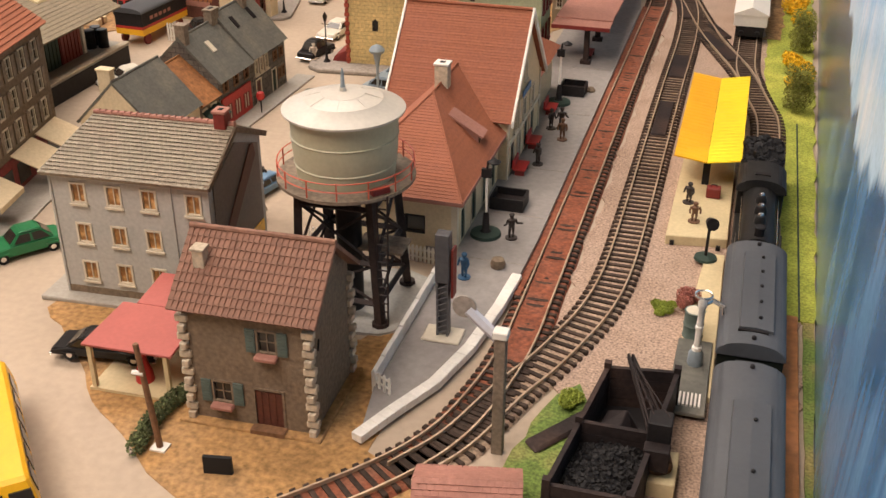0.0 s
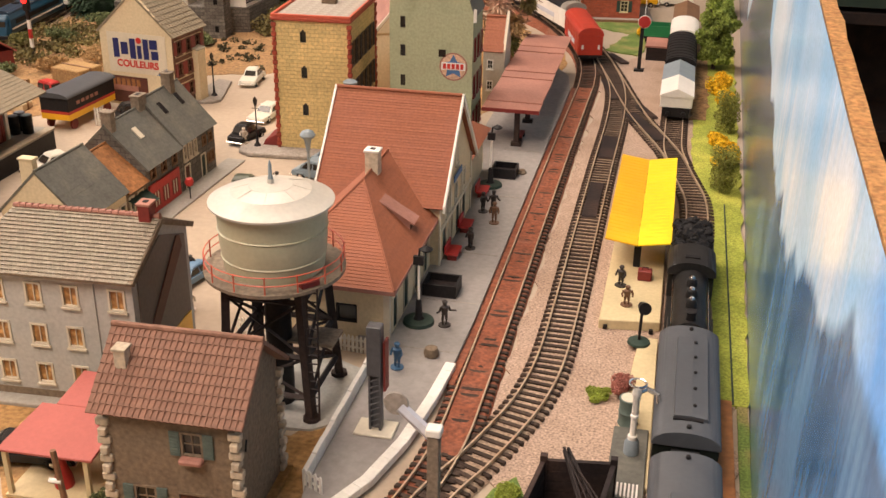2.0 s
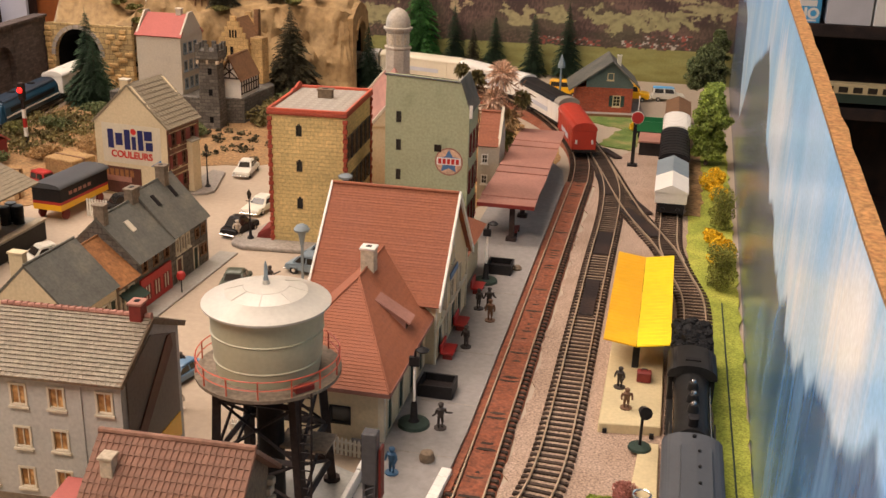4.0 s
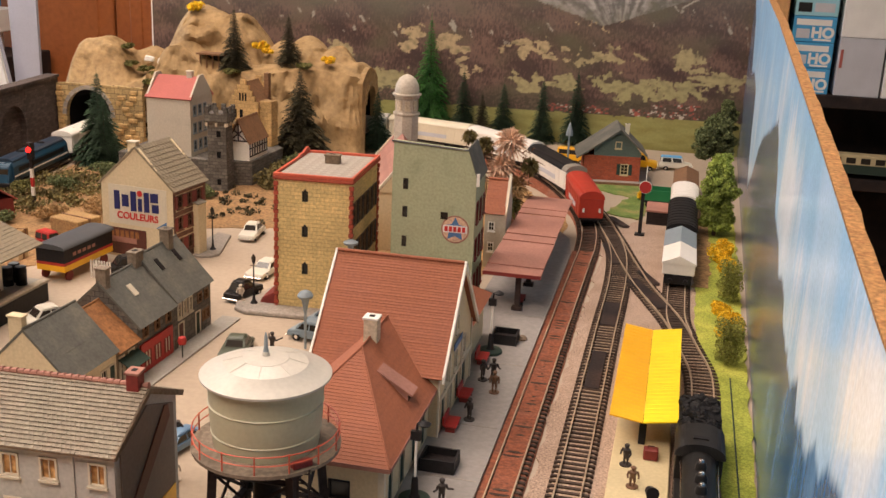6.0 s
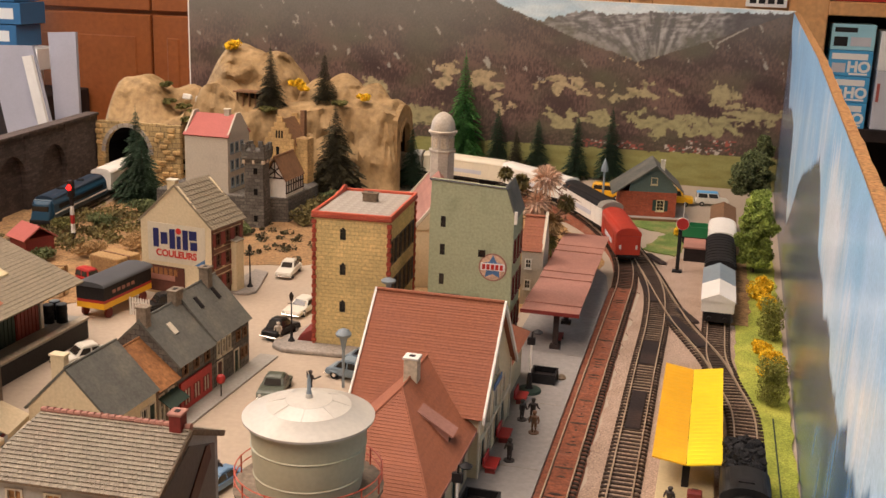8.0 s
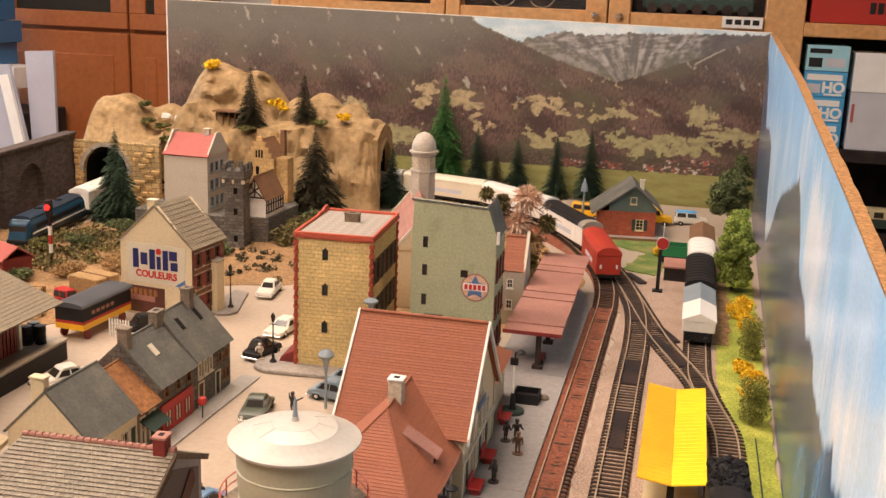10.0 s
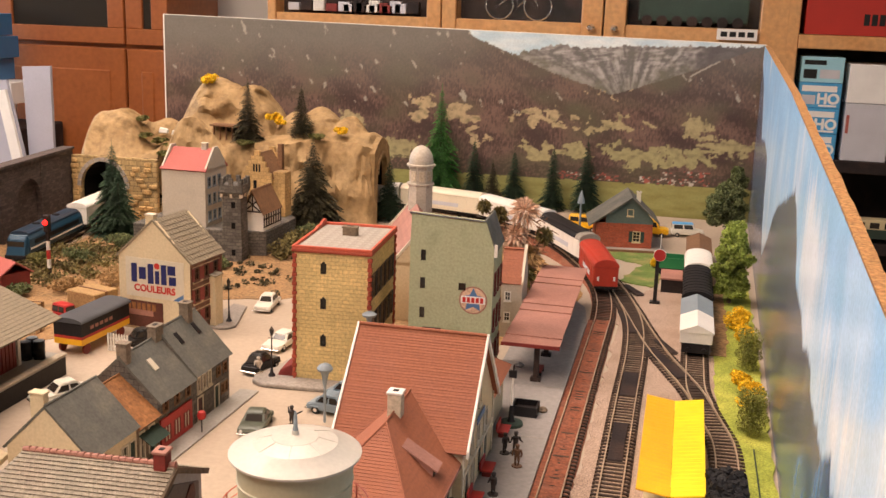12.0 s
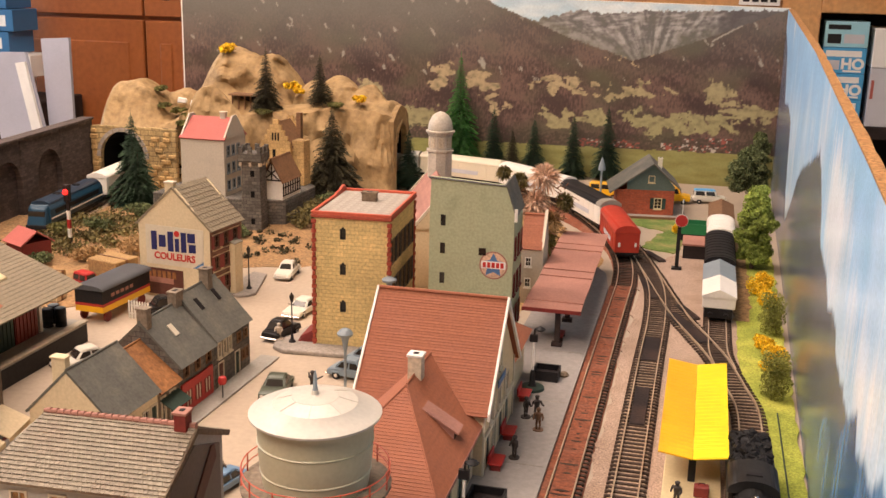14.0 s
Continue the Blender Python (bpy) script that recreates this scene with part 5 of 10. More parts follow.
    for dx in (-0.3, 0.3):
        bm = B(); tube(bm, [(2.5 + dx, -1.6, 0.3), (2.9 + dx, -2.3, 8.9)], 0.06, 5); part("stringer", bm, M["steelblack"], lad)
    for k in range(15):
        f = (k + 0.5) / 15
        bm = B(); tube(bm, [(2.2 + 0.4 * f, -1.6 - 0.7 * f, 0.3 + 8.6 * f), (2.8 + 0.4 * f, -1.6 - 0.7 * f, 0.3 + 8.6 * f)], 0.05, 4); part("rung", bm, M["steelblack"], lad)


water_tower()


# ---- the station ----
def hip_roof(h, x0, x1, y0, y1, z, apex, far, zr, rows):
    """A hipped roof seen from -y: eaves at z, ridge from apex (x, y) to far (x, y) at zr, in lapped rows."""
    bm = B()
    ax, ay, fx, fy = *apex, *far
    faces = [((x0, y0), (x1, y0), (ax, ay), (ax, ay)), ((x1, y0), (x1, y1), (fx, fy), (ax, ay)), ((x0, y1), (x0, y0), (ax, ay), (fx, fy))]
    for a, b, c, d in faces:
        p, q = Vector((*a, z)), Vector((*b, z))
        t, s = Vector((*c, zr)), Vector((*d, zr))
        n = (q - p).cross(s - p).normalized()
        for r in range(rows):
            k0, k1 = r / rows, (r + 1.05) / rows
            k1 = min(1.0, k1)
            l0, r0, l1, r1 = p.lerp(s, k0), q.lerp(t, k0), p.lerp(s, k1), q.lerp(t, k1)
            lift = n * 0.04
            vs = [bm.verts.new(v) for v in (l0, r0, r0 + lift, l0 + lift, r1 + n * 0.01, l1 + n * 0.01)]
            bm.faces.new((vs[0], vs[1], vs[2], vs[3]))
            if (r1 - l1).length > 0.02:
                bm.faces.new((vs[3], vs[2], vs[4], vs[5]))
            else:
                bm.faces.new((vs[3], vs[2], vs[4]))
    ob = part("roof", bm, M["roofred"], h)
    ob["kind"] = "stuff"
    return ob


def station():
    h = thing("station_building", 0, 0, 0.0, "cream station building with steep red tiled roofs", "station")
    # main hall: ridge across the tracks
    x0, x1, y0, y1, e, r = -13.7, -4.75, 69.4, 80.8, 5.6, 11.6
    w, d = x1 - x0, y1 - y0
    sub = [("right", 1.6, 0.75, 0.9, 2.2), ("right", 3.9, 0.75, 1.1, 2.4), ("right", 6.3, 0.75, 1.1, 2.4), ("right", 8.7, 0.75, 1.1, 2.2), ("right", 2.6, 3.6, 0.9, 1.5), ("right", 5.6, 3.6, 0.9, 1.5), ("right", 8.6, 3.6, 0.9, 1.5), ("front", 1.6, 2.0, 1.0, 1.6)]
    hall = new("main_hall"); hall.parent = h; hall.location = (x0 * C, y0 * C, 0)
    shell(hall, w, d, e, M["creamwall"], holes_from(sub), gable=("x", r - 0.2))
    for side, x, z, ww, hh in sub:
        if z < 1 and side == "right":
            add_door(hall, side_matrix(side, w, d), x, ww, hh, "darkgreen", z)
        else:
            add_window(hall, side_matrix(side, w, d), x, z, ww, hh, bars=(1, 2), sill=True)
    add_window(hall, side_matrix("right", w, d), d / 2, 6.6, 0.8, 1.2, bars=(1, 1))
    for yy in (0.06, d - 0.06, 3.6, 7.6):
        bm = B(); box(bm, w - 0.02, w + 0.1, yy - 0.14, yy + 0.14, 0.6, e); part("pilaster", bm, M["frame"], hall)
    bm = B(); box(bm, w - 0.02, w + 0.14, 0, d, 3.15, 3.4); part("string_course", bm, M["frame"], hall)
    slope = (r - e) / (d / 2); dd = d / 2 + 0.5; z0 = e - 0.5 * slope + 0.2
    tiled_slope(hall, (-0.35, -0.5, z0), (w + 0.7, 0, 0), (0, dd, dd * slope), 40, 1, M["roofred"], proud=0.045)
    tiled_slope(hall, (w + 0.35, d + 0.5, z0), (-w - 0.7, 0, 0), (0, -dd, dd * slope), 40, 1, M["roofred"], proud=0.045)
    bm = B(); tube(bm, [(-0.35, d / 2, r + 0.3), (w + 0.35, d / 2, r + 0.3)], 0.14, 8); part("ridge", bm, M["roofred"], hall)
    for xx in (-0.5, w + 0.36):
        for s in (0, 1):
            ya, yb = (-0.55, d / 2) if s == 0 else (d + 0.55, d / 2)
            bm = B(); prism_x(bm, [(ya, z0 - 0.3), (yb, r - 0.15), (yb, r + 0.42), (ya, z0 + 0.22)], xx, xx + 0.16); part("barge_board", bm, M["white"], hall, "white painted barge board")
    # near wing with a hipped roof
    wing = new("near_wing"); wing.parent = h; wing.location = (-12.8 * C, 58.0 * C, 0)
    ww_, wd = 7.4, 11.3
    subs = [("right", 1.4, 0.7, 0.9, 2.3), ("right", 4.2, 0.7, 1.0, 2.5), ("right", 7.2, 0.7, 1.0, 2.5), ("right", 9.8, 0.7, 0.9, 2.3), ("front", 4.6, 1.6, 1.2, 1.1)]
    shell(wing, ww_, wd, 4.3, M["creamwall"], holes_from(subs))
    for side, x, z, a, b in subs:
        if side == "right":
            add_door(wing, side_matrix(side, ww_, wd), x, a, b, "darkgreen", z)
        else:
            add_window(wing, side_matrix(side, ww_, wd), x, z, a, b, frame="black", bars=(0, 0), sill=False)
    bm = B(); box(bm, ww_ - 0.35, ww_ + 0.05, -0.05, 0.35, 0, 4.3); part("corner_pilaster", bm, M["frame"], wing)
    hip_roof(wing, -0.7, ww_ + 0.55, -0.75, 11.6, 4.35, (3.6, 7.6), (3.6, 14.5), 8.35, 34)
    for a, b in (((ww_ + 0.55, -0.75, 4.42), (3.6, 7.6, 8.4)), ((-0.7, -0.75, 4.42), (3.6, 7.6, 8.4)), ((3.6, 7.6, 8.42), (3.6, 14.0, 8.42))):
        bm = B(); tube(bm, [a, b], 0.07, 6); part("hip_ridge", bm, M["roofred"], wing)
    bm = B(); box(bm, -0.7, ww_ + 0.55, -0.8, -0.7, 4.1, 4.38); part("fascia", bm, M["roofpink"], wing)
    bm = B(); box(bm, ww_ + 0.5, ww_ + 0.6, -0.75, 11.3, 4.1, 4.38); part("fascia", bm, M["roofpink"], wing)
    dm = new("dormer"); dm.parent = wing
    bm = B(); prism_y(bm, [(4.6, 7.3), (7.0, 4.75), (7.0, 5.75)], 6.9, 8.1); part("cheek", bm, M["roofpink"], dm)
    bm = B(); slab(bm, [(7.35, 6.75, 5.75), (7.35, 8.25, 5.75), (4.4, 8.25, 7.5), (4.4, 6.75, 7.5)], 0.12); part("roof", bm, M["roofpink"], dm)
    bm = B(); box(bm, 7.0, 7.04, 7.0, 8.0, 4.95, 5.6); part("pane", bm, M["pane"], dm)
    chimney(wing, 3.6, 9.9, 7.9, 9.6, 0.95, 0.9, "quoin", "white", 1)
    # far wing
    far = new("far_wing"); far.parent = h; far.location = (-12.8 * C, 81.0 * C, 0)
    shell(far, ww_, 9.0, 4.3, M["creamwall"], {})
    hip_roof(far, -0.7, ww_ + 0.55, -0.3, 9.7, 4.35, (3.6, -0.2), (3.6, 3.0), 8.35, 18)
    bm = B(); slab(bm, [(ww_ + 0.55, 9.7, 4.4), (-0.7, 9.7, 4.4), (3.55, 3.0, 8.4), (3.65, 3.0, 8.4)], 0.1); part("roof", bm, M["roofred"], far)
    # name board
    bm = B(); box(bm, w + 0.12, w + 0.18, d / 2 - 1.4, d / 2 + 1.4, 5.5, 6.0); part("name_board", bm, M["printblue"], hall, "small blue name board")


station()


# ---- canopies ----
def yellow_canopy():
    h = thing("island_canopy", 0, 0, 0.0, "bright yellow butterfly canopy over the island platform", "canopy")
    for y0, y1 in ((71.1, 77.0), (77.04, 83.2), (83.24, 89.6)):
        for s in (0, 1):
            bm = B()
            if s == 0:
                slab(bm, [(7.05, y0, 3.42), (9.36, y0, 3.1), (9.36, y1, 3.1), (7.05, y1, 3.42)], 0.1)
            else:
                slab(bm, [(9.38, y0, 3.1), (11.72, y0, 3.5), (11.72, y1, 3.5), (9.38, y1, 3.1)], 0.1)
            # left slope takes the deeper yellow, its weaker light painted into the sheet
            sheet = part("roof_sheet", bm, M["yellowshaded" if s == 0 else "yellow"], h)
            for k in range(9):
                yy = y0 + (k + 0.5) * (y1 - y0) / 9
                xa, za, xb, zb = (7.1, 3.413, 9.32, 3.106) if s == 0 else (9.42, 3.107, 11.68, 3.493)
                bm = B(); tube(bm, [(xa, yy, za), (xb, yy, zb)], 0.022, 4); part("rib", bm, M["yellowshaded" if s == 0 else "yellow"], sheet)
    for y in (72.6, 80, 87.5):
        bm = B(); box(bm, 9.15, 9.65, y - 0.3, y + 0.3, 0.8, 2.98); part("post", bm, M["black"], h, bevel=0.05)
        bm = B(); hull8(bm, [(9.2, y - 0.1, 2.4), (9.6, y - 0.1, 2.4), (9.6, y + 0.1, 2.4), (9.2, y + 0.1, 2.4)], [(8.0, y - 0.1, 3.0), (10.8, y - 0.1, 3.0), (10.8, y + 0.1, 3.0), (8.0, y + 0.1, 3.0)]); part("bracket", bm, M["black"], h)


yellow_canopy()


def red_canopy():
    h = thing("platform_canopy", 0, 0, 0.0, "weathered pinkish red platform canopy on black posts", "canopy")
    n = 14
    for k in range(n):
        y0, y1 = 96.4 + 31.4 * k / n, 96.4 + 31.4 * (k + 0.985) / n
        sag = 0.12 * math.sin(k * 1.3)
        bm = B(); slab(bm, [(-6.75 - 0.02 * k, y0, 4.55 + sag), (-1.3 - 0.03 * k, y0, 4.5 + sag), (-1.3 - 0.03 * (k + 1), y1, 4.5 + sag * 0.8), (-6.75 - 0.02 * (k + 1), y1, 4.55 + sag * 0.8)], 0.12)
        part("roof_sheet", bm, M["roofpink"], h)
    bm = B(); box(bm, -6.78, -1.28, 96.28, 96.4, 4.2, 4.55); part("fascia", bm, M["darkred"], h)
    for y in (97.5, 105, 113, 121):
        bm = B(); box(bm, -4.0, -3.0, y - 0.35, y + 0.35, 0.6, 1.0); box(bm, -3.75, -3.25, y - 0.25, y + 0.25, 1.0, 4.3); part("post", bm, M["steelblack"], h, bevel=0.04)
        bm = B(); box(bm, -6.2, -2.1, y - 0.1, y + 0.1, 4.1, 4.38); part("beam", bm, M["steelblack"], h)
    for y in (99.5, 109):
        b = thing("platform_bench", -3.4, y, 0.62, "dark red bench under the platform canopy", "bench")
        bm = B(); box(bm, -0.3, 0.3, -1, 1, 0.45, 0.6); part("seat", bm, M["darkred"], b)
        bm = B(); box(bm, -0.4, -0.28, -1, 1, 0.5, 1.3); part("backrest", bm, M["darkred"], b)
        for yy in (-0.8, 0.8):
            bm = B(); box(bm, -0.3, 0.3, yy - 0.06, yy + 0.06, 0, 0.45); part("leg", bm, M["black"], b)


red_canopy()


# ---- town houses behind the station ----
def yellow_house():
    h = thing("yellow_townhouse", -25.55, 91.9, 0.0, "tall yellow stone house with red quoins and a flat grey roof", "house", rz=3.5)
    w, d, e = 7.1, 10.6, 12.6
    wins = [("front", 2.75, z, 0.36, 0.8) for z in (3.8, 7.4, 10.75)]
    side = [("right", 1.3 + 1.9 * k, z, 1.0, 2.2) for z in (1.0, 4.6, 8.4) for k in range(5)]
    shell(h, w, d, e, M["yellowwall"], holes_from(wins + side))
    for s, x, z, a, b in wins:
        win = add_window(h, side_matrix(s, w, d), x, z, a, b, pane="pane", frame="pane", bars=(0, 0), sill=False)
        bm = B(); prism_y(bm, [(x - a / 2, z + b), (x + a / 2, z + b), (x + a * 0.3, z + b + 0.2), (x, z + b + 0.28), (x - a * 0.3, z + b + 0.2)], -0.015, 0.05); part("arch", bm, M["pane"], win)
    for s, x, z, a, b in side:
        add_window(h, side_matrix(s, w, d), x, z, a, b, frame="brownwall", bars=(1, 2), sill=False, shutters="black")
    for x, y in ((0, 0), (w, 0), (w, d)):
        quoins(h, x, y, e, "quoinred", step=0.44, size=0.3)
    bm = B(); box(bm, -0.25, w + 0.25, -0.25, d + 0.25, e, e + 0.35); part("cornice", bm, M["quoinred"], h, "red painted cornice", bevel=0.08)
    for b in ((-0.2, w + 0.2, -0.2, 0.05), (-0.2, w + 0.2, d - 0.05, d + 0.2), (-0.2, 0.05, 0.05, d - 0.05), (w - 0.05, w + 0.2, 0.05, d - 0.05)):
        bm = B(); box(bm, *b, e + 0.35, e + 0.62); part("parapet", bm, M["redrail"], h, bevel=0.03)
    bm = B(); box(bm, 0, 0.97, 0, 1.02, 0, 0.08)
    ob = part("roof_slab", bm, M["flatroof"])
    slab_mesh = ob.data
    bpy.data.objects.remove(ob)
    for i in range(7):
        for j in range(10):
            same_part("roof_slab", slab_mesh, h, (0.1 + i * 0.985, 0.1 + j * 1.04, e + 0.3))
    chimney(h, 3.6, 6.5, e + 0.3, e + 1.1, 1.4, 0.8, "brownwall", "brownwall", 1)
    # carved scroll on the parapet's corner
    bm = B(); prism_x(bm, [(d - 3.4, e + 0.6), (d - 2.8, e + 0.8), (d - 1.9, e + 0.68), (d - 1.1, e + 0.95), (d - 0.3, e + 1.05), (d + 0.2, e + 0.85), (d + 0.2, e + 0.6)], -0.2, 0.05); part("scroll", bm, M["redrail"], h, bevel=0.04)
    bm = B(); prism_z(bm, [(-3.6, -1.6), (-2.4, -2.4), (w + 1.5, -2.2), (w + 1.5, d + 1), (-0.6, d + 1), (-2.5, 2.2), (-3.9, 0.2)], 0.02, 0.42); part("pavement", bm, M["kerb"], h, bevel=0.08)
    bm = B(); hull8(bm, [(-1.7, 0.2, 0.42), (-0.03, 0.2, 0.42), (-0.03, 3.6, 0.42), (-1.7, 3.6, 0.42)], [(-1.5, 0.3, 0.9), (-0.03, 0.2, 1.7), (-0.03, 3.6, 1.7), (-1.5, 3.5, 0.9)]); part("cellar_hatch", bm, M["darkred"], h, "dark red sloping cellar hatch")


yellow_house()


def green_house():
    h = thing("green_townhouse", -15.95, 97.0, 0.0, "tall pale green rendered house with a slate mansard side", "house", rz=1.5)
    w, d = 8.0, 5.2
    wins = [("front", 1.3, z, 0.28, 0.85) for z in (6.0, 8.9, 11.6)] + [("front", 5.1, 9.0, 0.5, 0.5)]
    side = [("right", 1.2 + 1.9 * k, z, 0.9, 1.9) for z in (1.5, 5.0, 8.6) for k in range(3)]
    shell(h, w, d, 13.0, M["greenwall"], holes_from(wins + side))
    for s, x, z, a, b in wins:
        add_window(h, side_matrix(s, w, d), x, z, a, b, pane="pane", frame="pane", bars=(0, 0), sill=False)
    for s, x, z, a, b in side:
        add_window(h, side_matrix(s, w, d), x, z, a, b, frame="darkred", bars=(1, 2))
    for y0, drop in ((0, 0.0), (d - 0.3, 2.2)):
        bm = B(); prism_y(bm, [(0, 13.0), (w, 13.0), (w - 0.9, 15.7 - drop), (0.1, 16.1 - drop)], y0, y0 + 0.3); part("gable", bm, M["greenwall"], h)
    tiled_slope(h, (w + 0.2, 0.05, 12.8), (0, d, 0), (-1.1, 0, 2.95), 9, 16, M["slate"], proud=0.03, gap=0.02)
    # the roof falls to the back behind a thin dark edge
    bm = B(); slab(bm, [(-0.1, -0.12, 16.12), (w - 0.8, -0.12, 15.72), (w - 0.8, d, 13.6), (-0.1, d, 13.9)], 0.12); part("roof_top", bm, M["steelgrey"], h)
    bm = B(); slab(bm, [(0, d, 13.0), (0, 0.3, 13.0), (0.05, 0.3, 15.9), (0.05, d, 13.8)], 0.1); part("party_wall", bm, M["greenwall"], h)
    bm = B(); box(bm, w + 0.02, w + 0.3, -0.1, 0.1, 12.3, 13.5); part("rain_head", bm, M["white"], h)
    bm = B(); box(bm, 1.4, 3.2, -0.1, -0.01, 4.3, 5.0); part("shop_sign", bm, M["ink"], h, "small dark sign board")
    # round advert: pale disc with a star-shaped field and a plain red band
    bm = B()
    ring = [bm.verts.new((6.2 + 1.35 * math.cos(k * math.pi / 16), -0.03, 8.0 + 1.35 * math.sin(k * math.pi / 16))) for k in range(32)]
    bm.faces.new(ring)
    adv = part("round_advert", bm, M["roofpink"], h, "round salmon pink advert with a blue star")
    bm = B(); vs = [bm.verts.new((6.2 + 1.22 * math.cos(k * math.pi / 16), -0.05, 8.0 + 1.22 * math.sin(k * math.pi / 16))) for k in range(32)]; bm.faces.new(vs); part("disc", bm, M["blossom"], adv)
    bm = B(); vs = [bm.verts.new((6.2 + (1.2 if k % 2 == 0 else 0.62) * math.cos(math.pi / 2 + k * math.pi / 5), -0.07, 8.0 + (1.2 if k % 2 == 0 else 0.62) * math.sin(math.pi / 2 + k * math.pi / 5))) for k in range(10)]; bm.faces.new(vs); part("star", bm, M["printblue"], adv)
    bm = B(); box(bm, 5.05, 7.35, -0.12, -0.09, 7.7, 8.4); part("band", bm, M["paper"], adv)
    for k in range(5):
        bm = B(); box(bm, 5.2 + k * 0.42, 5.5 + k * 0.42, -0.15, -0.13, 7.8, 8.3); part("letter_bar", bm, M["printred"], adv)


green_house()


def small_houses():
    h = thing("narrow_house", -9.5, 111.5, 0.0, "narrow grey house with a small red tiled roof", "house", rz=2)
    shell(h, 2.3, 5.0, 6.2, M["palewall"], holes_from([("front", 0.75, z, 0.55, 0.9) for z in (1.9, 4.2)]))
    for z in (1.9, 4.2):
        add_window(h, Matrix.Identity(4), 0.75, z, 0.55, 0.9, frame="white", bars=(1, 1))
    tiled_slope(h, (-0.1, -0.2, 6.1), (2.3, 0, 0), (0, 2.8, 3.4), 12, 1, M["roofred"], proud=0.03)
    tiled_slope(h, (2.2, 5.2, 6.1), (-2.3, 0, 0), (0, -2.8, 3.4), 12, 1, M["roofred"], proud=0.03)
    bm = B(); prism_x(bm, [(-0.2, 6.0), (5.2, 6.0), (2.5, 9.9)], 2.08, 2.3); part("gable", bm, M["palewall"], h)
    bm = B(); prism_x(bm, [(-0.3, 6.0), (2.5, 9.5), (2.5, 9.95), (-0.3, 6.4)], 2.2, 2.4); part("verge", bm, M["frame"], h)
    # church with a domed tower
    c = thing("domed_church", -27.2, 129.6, 0.0, "pale church with a pink roof and a domed bell tower", "church", rz=-72)
    # local x runs towards the street along the nave, local y across it
    shell(c, 17.0, 6.4, 6.8, M["creamwall"], {})
    tiled_slope(c, (17.2, 6.6, 6.7), (-17.0, 0, 0), (0, -3.4, 4.3), 14, 1, M["roofpink"], proud=0.03)
    tiled_slope(c, (0.0, -0.2, 6.7), (17.2, 0, 0), (0, 3.4, 4.3), 14, 1, M["roofpink"], proud=0.03)
    for x in (-0.25, 17.05):
        for ya, yb in ((-0.4, 3.2), (6.8, 3.2)):
            bm = B(); prism_x(bm, [(ya, 6.45), (yb, 10.75), (yb, 11.2), (ya, 6.9)], x, x + 0.3); part("verge", bm, M["frame"], c, "pale verge board")
        bm = B(); prism_x(bm, [(0, 6.8), (6.4, 6.8), (3.2, 10.7)], x, x + 0.25); part("gable", bm, M["creamwall"], c)
    bm = B(); lathe(bm, 2.8, 3.7, [(1.55, 6.0), (1.55, 13.1), (1.75, 13.2), (1.75, 13.4)], 8, math.pi / 8); part("tower", bm, M["churchgrey"], c)
    bm = B(); lathe(bm, 2.8, 3.7, [(1.42, 13.4), (1.42, 15.1), (1.62, 15.2), (1.62, 15.45)], 8, math.pi / 8); part("lantern", bm, M["churchgrey"], c)
    for k in range(8):
        a = k * math.pi / 4
        for z0_, z1_, mname in ((13.7, 14.9, "quoin"), (11.4, 12.8, "quoin")):
            bm = B(); moved(bm, box(bm, -0.3, 0.3, -0.06, 0.06, z0_, z1_), Matrix.Translation((2.8 + 1.36 * math.cos(a), 3.7 + 1.36 * math.sin(a), 0)) @ Matrix.Rotation(a + math.pi / 2, 4, "Z")); part("belfry_opening", bm, M[mname], c)
    bm = B(); lathe(bm, 2.8, 3.7, [(1.62, 15.45), (1.78, 15.5), (1.78, 15.7), (1.5, 15.75), (1.5, 16.1), (1.38, 16.8), (1.0, 17.5), (0.5, 17.85), (0.1, 18.0)], 16); part("dome", bm, M["churchgrey"], c, smooth=True)
    # the small brick house at the crossing
    t = thing("crossing_house", -3.3, 158.2, 0.0, "small red brick crossing house with green-grey gable roof", "house", rz=8)
    w, d, e, r = 8.3, 7.5, 4.0, 8.1
    wins = [("front", 6.0, 1.3, 1.0, 1.5)]
    shell(t, w, d, e, M["redbrick"], holes_from(wins))
    add_window(t, Matrix.Identity(4), 6.0, 1.3, 1.0, 1.5, frame="cream", bars=(1, 2), shutters="darkgreen")
    for k in (0, d - 0.25):
        bm = B(); prism_y(bm, [(1.4, e), (w, e), (w, e + 0.6), (5.0, r - 0.1), (1.4, e + 1.2)], k, k + 0.25); part("gable", bm, M["shutter"], t)
    add_window(t, Matrix.Identity(4), 4.9, 5.2, 0.8, 0.9, frame="cream", bars=(1, 1))
    bm = B(); slab(bm, [(-1.2, -0.8, 3.6), (5.0, -0.8, r), (5.0, d + 0.6, r), (-1.2, d + 0.6, 3.6)], 0.2); part("roof", bm, M["slate"], t)
    bm = B(); slab(bm, [(5.0, -0.8, r), (w + 0.9, -0.8, 4.4), (w + 0.9, d + 0.6, 4.4), (5.0, d + 0.6, r)], 0.2); part("roof", bm, M["slate"], t)
    chimney(t, 6.2, 2.6, 6.6, 8.3, 0.6, 0.6, "frame", "frame", 1)
    bm = B(); box(bm, -2.5, w + 2, -2.0, d + 1, 0.02, 0.35); part("base_plate", bm, M["kerb"], t, bevel=0.06)
    bm = B(); box(bm, -2.4, w + 1.9, -2.2, -2.0, 0.02, 0.5); part("base_edge", bm, M["wood"], t)


small_houses()
